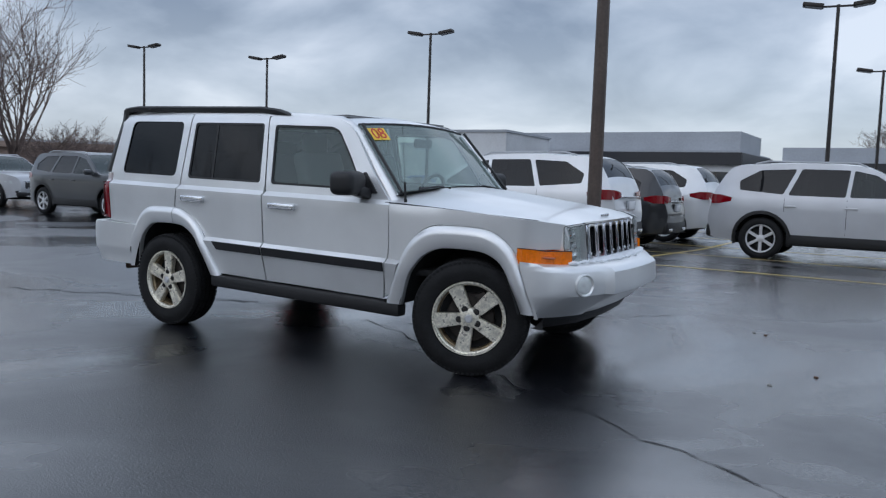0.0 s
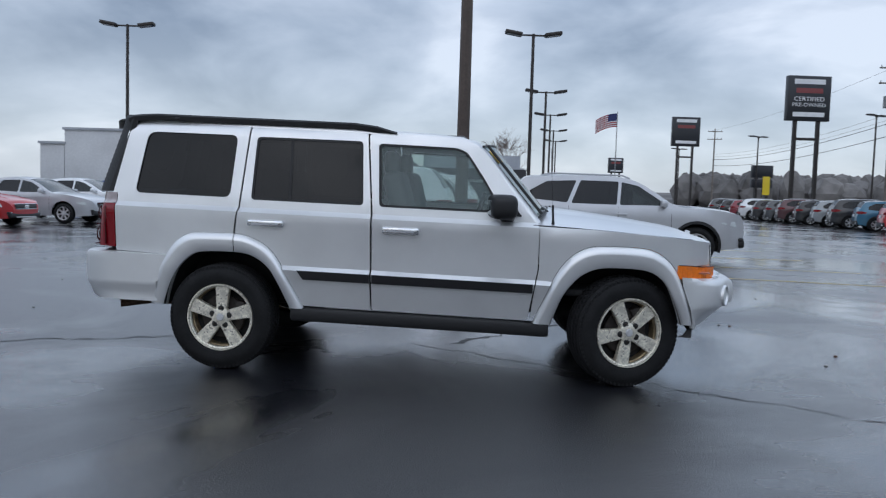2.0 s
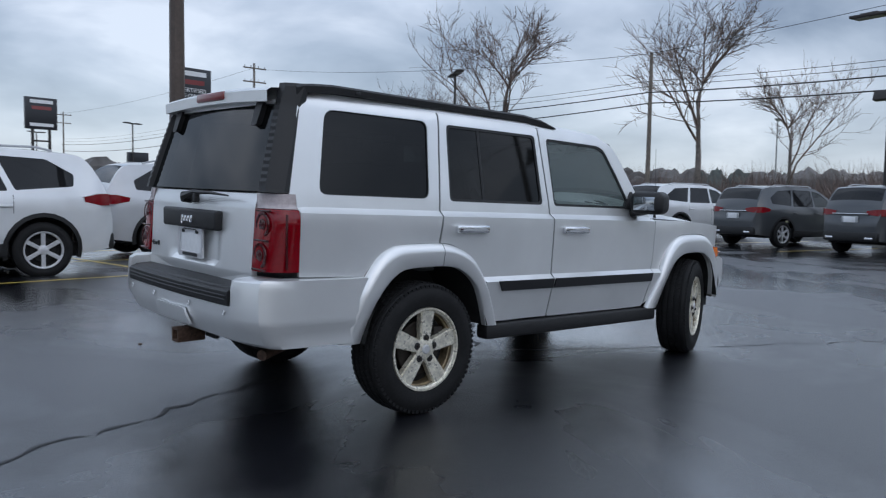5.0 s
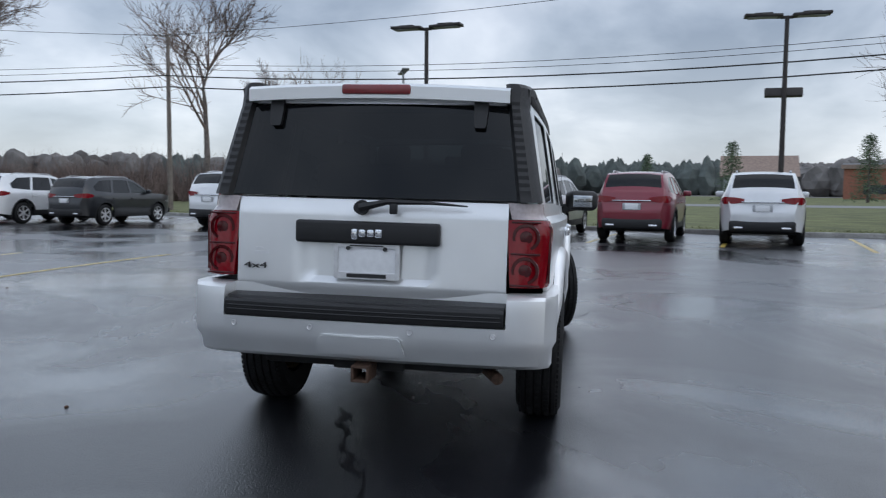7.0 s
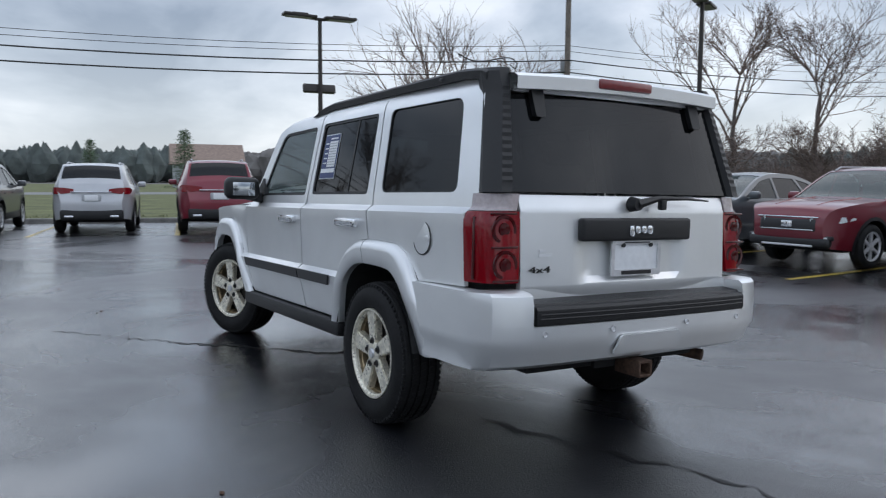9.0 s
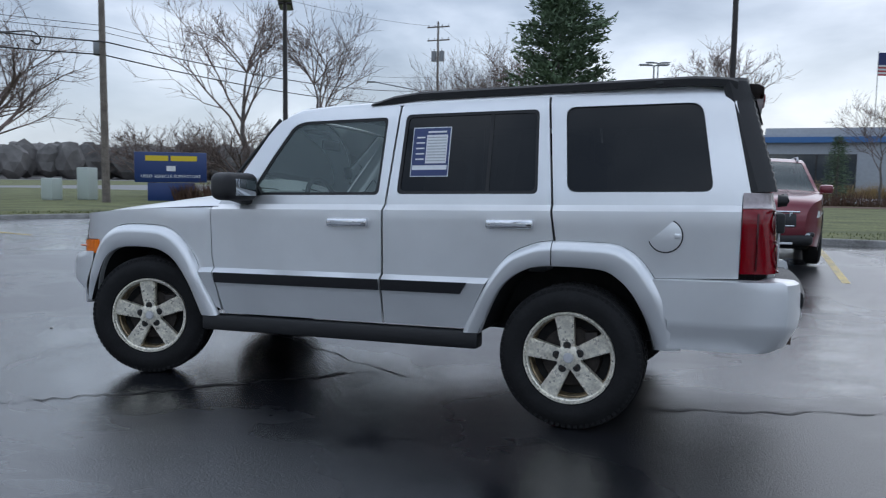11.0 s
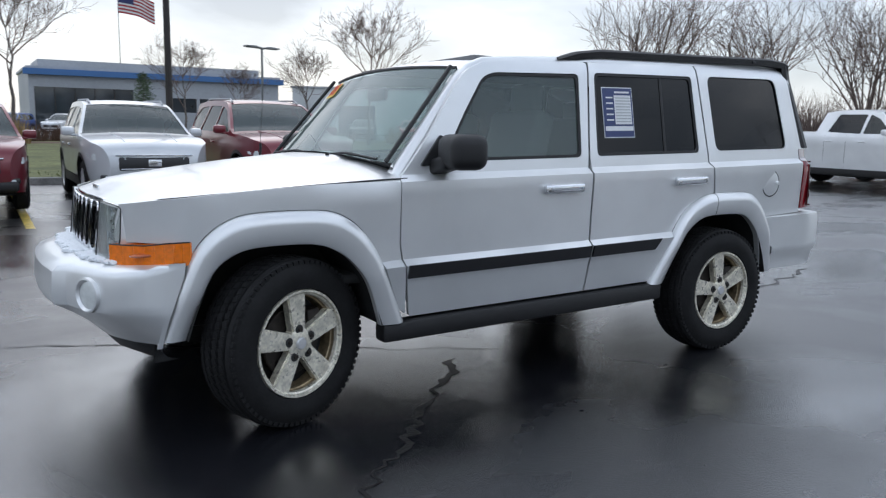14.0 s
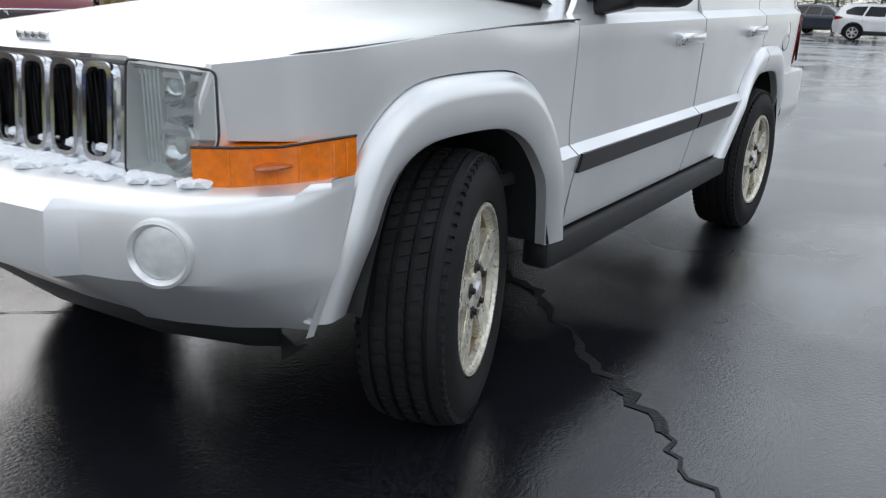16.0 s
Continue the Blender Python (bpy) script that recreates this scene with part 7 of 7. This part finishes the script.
part("wall", boxes((0, 0, 1.7, 9, 7, 3.4)), M["wall_grey"], house, smooth=0)
raw("roof", [(-5, -4, 3.3), (5, -4, 3.3), (5, 4, 3.3), (-5, 4, 3.3), (-5, 0, 6.2), (5, 0, 6.2)], [(0, 1, 5, 4), (3, 4, 5, 2), (0, 4, 3), (1, 2, 5)], M["wall_tan"], house)
part("window", boxes((0, -3.52, 1.9, 1.6, 0.06, 1.2)), M["pane"], house, smooth=0)


# ---------------------------------------------------------------- trees and brush
def branch(verts, faces, p, q, r0, r1, n):
    d = (q - p).normalized()
    side = d.cross(Vector((0.3, 0.1, 1))).normalized()
    up = side.cross(d)
    b = len(verts)
    for c, r in ((p, r0), (q, r1)):
        for k in range(n):
            t = 2 * math.pi * k / n
            verts.append(c + (side * math.cos(t) + up * math.sin(t)) * r)
    for k in range(n):
        faces.append((b + k, b + (k + 1) % n, b + n + (k + 1) % n, b + n + k))


def bare_tree(seed, h, label, limbs=8, trunk=0.28, open_angle=45, up=0.35, levels=4, r=0.22, leader=True, kids=(6, 5, 4, 4), twig=0.010):
    rn = random.Random(seed)
    root = thing("bare_tree", label, "tree", None, "bare trees")
    tv, tf, cv, cf = [], [], [], []
    top = h * (0.62 if leader else trunk + 0.06)
    p = Vector((0, 0, -0.1))
    spine = [p]
    k = 8
    for i in range(1, k + 1):
        spine.append(Vector((rn.uniform(-1, 1) * 0.02 * h * i / k, rn.uniform(-1, 1) * 0.02 * h * i / k, top * i / k)))
    for i in range(k):
        branch(tv, tf, spine[i], spine[i + 1], r * (1 - 0.78 * i / k), r * (1 - 0.78 * (i + 1) / k), 9)

    def grow(p, d, length, rad, level):
        segs = 3 if level < 3 else 2
        q = p
        pts = [p]
        for i in range(segs):
            d = (d + Vector((rn.gauss(0, 0.16), rn.gauss(0, 0.16), rn.gauss(0.02, 0.10) + up * 0.22))).normalized()
            nq = q + d * (length / segs)
            branch(cv, cf, q, nq, max(rad * (1 - 0.6 * i / segs), twig * 0.6), max(rad * (1 - 0.6 * (i + 1) / segs), twig * 0.5), 5 if level < 2 else 3)
            q = nq
            pts.append(q)
        if level >= levels:
            return
        n = kids[min(level, len(kids) - 1)]
        for i in range(n):
            t = rn.uniform(0.3, 1.0)
            f = t * segs
            j = min(int(f), segs - 1)
            s = pts[j].lerp(pts[j + 1], f - j)
            axis = Vector((rn.gauss(0, 1), rn.gauss(0, 1), rn.gauss(0, 1))).cross(d).normalized()
            nd = (Matrix.Rotation(radians(rn.uniform(22, 50)), 3, axis) @ d)
            grow(s, nd, length * rn.uniform(0.42, 0.66), max(rad * 0.42, twig), level + 1)
    for i in range(limbs):
        t = rn.uniform(trunk, 0.98) if leader else rn.uniform(trunk * 0.75, trunk + 0.05)
        z = h * t if leader else min(h * t, top)
        z = min(z, top)
        f = z / top * k
        j = min(int(f), k - 1)
        s = spine[j].lerp(spine[j + 1], f - j)
        a = 2 * math.pi * (i * 0.382 + rn.uniform(-0.08, 0.08))
        ang = radians(open_angle * rn.uniform(0.7, 1.15))
        d = Vector((math.cos(a) * math.sin(ang), math.sin(a) * math.sin(ang), math.cos(ang)))
        length = (h - z) * rn.uniform(0.55, 0.72) if leader else (h - z) * rn.uniform(0.5, 0.66)
        grow(s, d, max(length, 0.18 * h), r * 0.42 * (1 - 0.5 * t), 1)
    raw("trunk", tv, tf, M["bark"], root, smooth=60)
    raw("crown", cv, cf, M["twig"], root)
    return root


def plant(pattern, x, y, scale, turn, label=""):
    ob = copy_thing(pattern, Matrix())
    ob.matrix_basis = Matrix.Translation((x, y, 0.0)) @ Matrix.Rotation(radians(turn), 4, "Z") @ Matrix.Scale(scale, 4)
    if label:
        ob["label"] = label
    return ob


def settle_first(ob, x, y, scale, turn):
    ob.matrix_world = Matrix.Translation((x, y, 0.0)) @ Matrix.Rotation(radians(turn), 4, "Z") @ Matrix.Scale(scale, 4)


spread = bare_tree(5, 10, "wide bare tree with a grey trunk and fine twigs", 9, 0.20, 58, 0.30, 4, 0.30, False, (8, 7, 6, 5), 0.010)
tall = bare_tree(8, 10, "tall bare tree with open upright limbs", 10, 0.22, 38, 0.40, 4, 0.20, True, (6, 6, 5, 4), 0.011)
vase = bare_tree(13, 10, "bare tree with many steep fanning branches", 16, 0.14, 30, 0.55, 4, 0.16, False, (6, 5, 4, 3), 0.009)
young = bare_tree(21, 10, "young bare tree with a slim trunk", 11, 0.25, 42, 0.45, 4, 0.14, True, (6, 6, 5, 3), 0.013)
crab = bare_tree(34, 10, "low round bare ornamental tree, densely twigged", 12, 0.18, 66, 0.18, 4, 0.30, False, (8, 7, 5, 4), 0.022)
settle_first(spread, 33.5, -22.5, 1.22, 10)
settle_first(tall, 38.5, 21.0, 1.32, 40)
settle_first(vase, -25.0, -22.5, 0.92, 0)
settle_first(young, -0.1, -50.3, 1.05, 0)
settle_first(crab, 24.5, -32.5, 0.58, 30)
for pat, x, y, sc, turn in (
        (tall, 40.6, 39.3, 1.62, 100), (vase, 34.9, 41.5, 1.08, 200), (vase, 37.2, 43.5, 1.0, 60), (tall, 42.0, 17.0, 0.9, 250), (tall, 36.0, -48.5, 1.55, 20), (tall, 31.0, -51.5, 1.42, 140),
        (crab, 18.8, -35.5, 0.56, 120), (crab, 28.5, -29.5, 0.55, 220), (crab, 14.5, -36.5, 0.55, 310), (crab, 11.5, -37.5, 0.6, 80), (tall, 9.5, -40.0, 0.92, 15), (vase, 14.9, -43.0, 1.12, 75), (vase, 12.9, -42.0, 1.10, 175), (vase, 10.8, -43.5, 1.12, 275), (vase, 16.8, -44.0, 1.05, 20),
        (young, -9.0, -45.0, 0.62, 50), (young, -16.5, -44.2, 0.62, 130), (young, -17.2, -36.6, 0.80, 200), (young, -29.0, -45.5, 0.62, 270), (young, -13.0, -47.0, 0.5, 320),
        (vase, -27.8, -19.2, 0.95, 70), (vase, -30.2, -15.4, 0.95, 140), (vase, -32.5, -12.2, 0.85, 260), (vase, -36.5, -10.5, 0.72, 300), (young, -41.0, -8.6, 0.5, 30), (tall, -40.0, -17.0, 0.8, 10),
        (vase, -36.0, 17.5, 1.08, 40), (crab, -32.0, 17.6, 0.45, 0), (crab, -29.5, 16.8, 0.36, 90), (young, -2.0, 140.0, 1.3, 0), (vase, -47, 48, 0.6, 20), (crab, 17.5, -30.0, 0.3, 200),
        (young, 27.5, -44.0, 0.55, 40)):
    plant(pat, x, y, sc * (0.86 if pat is vase and y < 0 else 1.0), turn)


def conifer(seed, h, label, spread_r=0.26, ragged=0.5, n=2600, pine=True):
    rn = random.Random(seed)
    root = thing("conifer", label, "tree", None, "conifers")
    tv, tf, cv, cf = [], [], [], []
    branch(tv, tf, Vector((0, 0, -0.1)), Vector((0, 0, h * 0.95)), 0.025 * h, 0.004 * h, 8)
    raw("trunk", tv, tf, M["bark"], root, smooth=60)
    for i in range(84):
        t = 0.06 + 0.92 * (i / 84) ** 0.95
        a = i * 2.4 + rn.uniform(-0.3, 0.3)
        length = spread_r * h * (1 - t) ** (0.5 if pine else 0.75) * rn.uniform(1 - ragged * 0.6, 1.15) + 0.04 * h
        d = Vector((math.cos(a), math.sin(a), 0.25 if pine else -0.12)).normalized()
        p = Vector((0, 0, h * t))
        branch(cv, cf, p, p + d * length, 0.006 * h, 0.002 * h, 3)
        for j in range(n // 84):
            s = rn.uniform(0.18, 1.05)
            c = p + d * length * s + Vector((rn.gauss(0, 0.022 * h), rn.gauss(0, 0.022 * h), rn.gauss(0, 0.014 * h)))
            e = 0.028 * h * rn.uniform(0.6, 1.3)
            u = (d + Vector((rn.gauss(0, 0.6), rn.gauss(0, 0.6), rn.gauss(0.1, 0.5)))).normalized()
            v = u.cross(Vector((rn.gauss(0, 1), rn.gauss(0, 1), rn.gauss(0, 1)))).normalized()
            b = len(cv)
            cv += [c - v * e * 0.20, c + v * e * 0.20, c + u * e]
            cf.append((b, b + 1, b + 2))
    raw("crown", cv, cf, M["needle"], root)
    return root


pine = conifer(3, 10, "dark green pine with ragged branches", 0.31, 0.9, 16000)
settle_first(pine, 5.9, -30.0, 0.98, 0)
spruce = conifer(7, 10, "small dark green spruce tree", 0.22, 0.3, 4000, False)
settle_first(spruce, -7.0, -47.0, 0.42, 0)
for x, y, sc in ((-54, -14, 0.6), (-58, -9, 0.55), (-60, -16, 0.8), (-63, -7, 0.6), (-66, -12, 0.7), (95, -20, 0.75), (90, -34, 0.8), (-47, -17, 0.55), (118, -12, 0.7)):
    plant(spruce, x, y, sc, x * 7)


def brush(name, spots, mat, label, seed, blades=60, hmin=1.0, hmax=2.5, width=0.05):
    rn = random.Random(seed)
    vs, fs = [], []
    for x, y, r in spots:
        h = rn.uniform(hmin, hmax)
        for k in range(blades):
            a, d = rn.uniform(0, 6.3), r * math.sqrt(rn.random())
            bx, by = x + d * math.cos(a) * 0.8, y + d * math.sin(a) * 0.8
            lean = Vector((rn.gauss(0, 0.25), rn.gauss(0, 0.25), 1)) * h * rn.uniform(0.4, 1.0)
            t = rn.uniform(0, 6.3)
            w = width * rn.uniform(0.5, 1.2)
            b = len(vs)
            vs += [(bx - w * math.cos(t), by - w * math.sin(t), 0.1), (bx + w * math.cos(t), by + w * math.sin(t), 0.1), (bx + lean.x, by + lean.y, 0.1 + lean.z)]
            fs.append((b, b + 1, b + 2))
    tagged(raw(name, vs, fs, mat), label, "brush", kind="stuff")


rn = random.Random(77)
brush("thicket", [(rn.uniform(44, 58), rn.uniform(6, 90), 1.6) for _ in range(330)] + [(rn.uniform(6, 34), rn.uniform(-56, -45), 1.6) for _ in range(220)] + [(rn.uniform(-50, -20), rn.uniform(-33, -26), 1.4) for _ in range(45)] + [(rn.uniform(-44, -30), rn.uniform(-24, -13), 1.3) for _ in range(25)],
      M["twig"], "brown leafless thicket behind the lawn", 5, 90, 2.0, 4.4, 0.045)
brush("ornamental_grass", [(x + rn.uniform(-0.6, 0.6), -39.0 + rn.uniform(-1, 1), 0.8) for x in list(np.arange(-29, -20, 1.6)) + [3.0, 4.2, 5.5, 0.5]] + [(x + rn.uniform(-0.5, 0.5), -35.5 + rn.uniform(-1.5, 1.5), 0.9) for x in np.arange(1.0, 13.0, 0.8)] + [(-10 + rn.uniform(-3, 3), -67.5, 0.8) for _ in range(8)], M["straw"], "clumps of dry straw-coloured ornamental grass", 9, 160, 1.2, 2.0, 0.03)
brush("low_hedge", [(x, -41.5 + rn.uniform(-0.4, 0.4), 0.8) for x in np.arange(-18, 3, 0.8)] + [(22.5 + rn.uniform(-2, 2), -25.5 + rn.uniform(-1, 1), 0.4) for _ in range(12)], M["mulch"], "low reddish brown hedge", 15, 120, 0.7, 1.2, 0.03)


def woods():
    """Wooded rise along the horizon: bare brown trees with stands of pine."""
    rn = random.Random(19)
    bm = bmesh.new(); bmesh.ops.create_icosphere(bm, subdivisions=2, radius=1)
    tv = [v.co.copy() for v in bm.verts]; tf = [tuple(v.index for v in f.verts) for f in bm.faces]
    bm.free()
    piles = {"wood": ([], []), "pine": ([], [])}
    for i in range(3400):
        az = rn.uniform(-158, -12)
        dist = rn.uniform(190, 420)
        x, y = -math.sin(radians(az)) * dist, math.cos(radians(az)) * dist
        base = max(0, dist - 200) * 0.026 * (0.75 + 0.5 * noise.noise(Vector((az * 0.05, 3.0, 0))))
        is_pine = noise.noise(Vector((az * 0.09, 1.3, dist * 0.004))) > 0.05 and az < -60
        h, w = (rn.uniform(7.5, 10), rn.uniform(2.0, 3.2)) if is_pine else (rn.uniform(7, 9.5), rn.uniform(2.4, 4.0))
        vs, fs = piles["pine" if is_pine else "wood"]
        b = len(vs)
        for v in tv:
            k = 0.75 + rn.random() * 0.45
            taper = (1 - 0.5 * max(0, v.z)) if is_pine else 1.0
            vs.append((x + v.x * w * k * taper, y + v.y * w * k * taper, base + h * 0.5 + v.z * h * 0.5 * (0.85 + 0.3 * rn.random())))
        fs += [tuple(b + q for q in f) for f in tf]
    tagged(raw("far_woods", *piles["wood"], M["hazed_wood"]), "bare brown woodland along the horizon", "woods", kind="stuff")
    tagged(raw("far_pines", *piles["pine"], M["hazed_pine"]), "dark pine stands along the horizon", "woods", kind="stuff")
    vs, fs = [], []
    for i in range(40):
        az = -160 + 150 * i / 39
        for dist in (170, 210, 440):
            vs.append((-math.sin(radians(az)) * dist, math.cos(radians(az)) * dist, 0.1 if dist == 170 else max(0, dist - 200) * 0.026))
        if i:
            b = 3 * i
            for j in (0, 1):
                fs.append((b - 3 + j, b - 2 + j, b + 1 + j, b + j))
    tagged(raw("far_hill", vs, fs, M["hazed_wood"]), "low wooded rise on the horizon", "hill", kind="structure")


woods()
# banners on short posts in the far lot
for x, y in ((10.6, 88.0), (20.6, 60.0)):
    ob = thing("feather_banner", "yellow feather banner on a thin post", "banner", pose(x, y, 0), "feather banners")
    bm = bmesh.new(); cyl(bm, (0, 0, 0), (0, 0, 3.6), 0.03, None, 8); part("post", bm, M["pole"], ob)
    part("cloth", boxes((0.3, 0, 2.8, 0.6, 0.02, 1.5, 0.005)), M["signyellow"], ob)
# scraps on the asphalt
rn = random.Random(8)
for k in range(14):
    a, d = rn.uniform(0, 6.3), rn.uniform(2.2, 6.5)
    x, y = d * math.cos(a), d * math.sin(a)
    bm = bmesh.new()
    bmesh.ops.create_icosphere(bm, subdivisions=1, radius=1, matrix=Matrix.Diagonal((0.018, 0.012, 0.007, 1)))
    ob = part("pebble", bm, M["concrete"] if k % 2 else M["mulch"], smooth=60)
    ob.location = (x, y, ground_z(x, y) + 0.004)
    tagged(ob, "small scrap of grit on wet asphalt", "pebble", "grit on the asphalt")
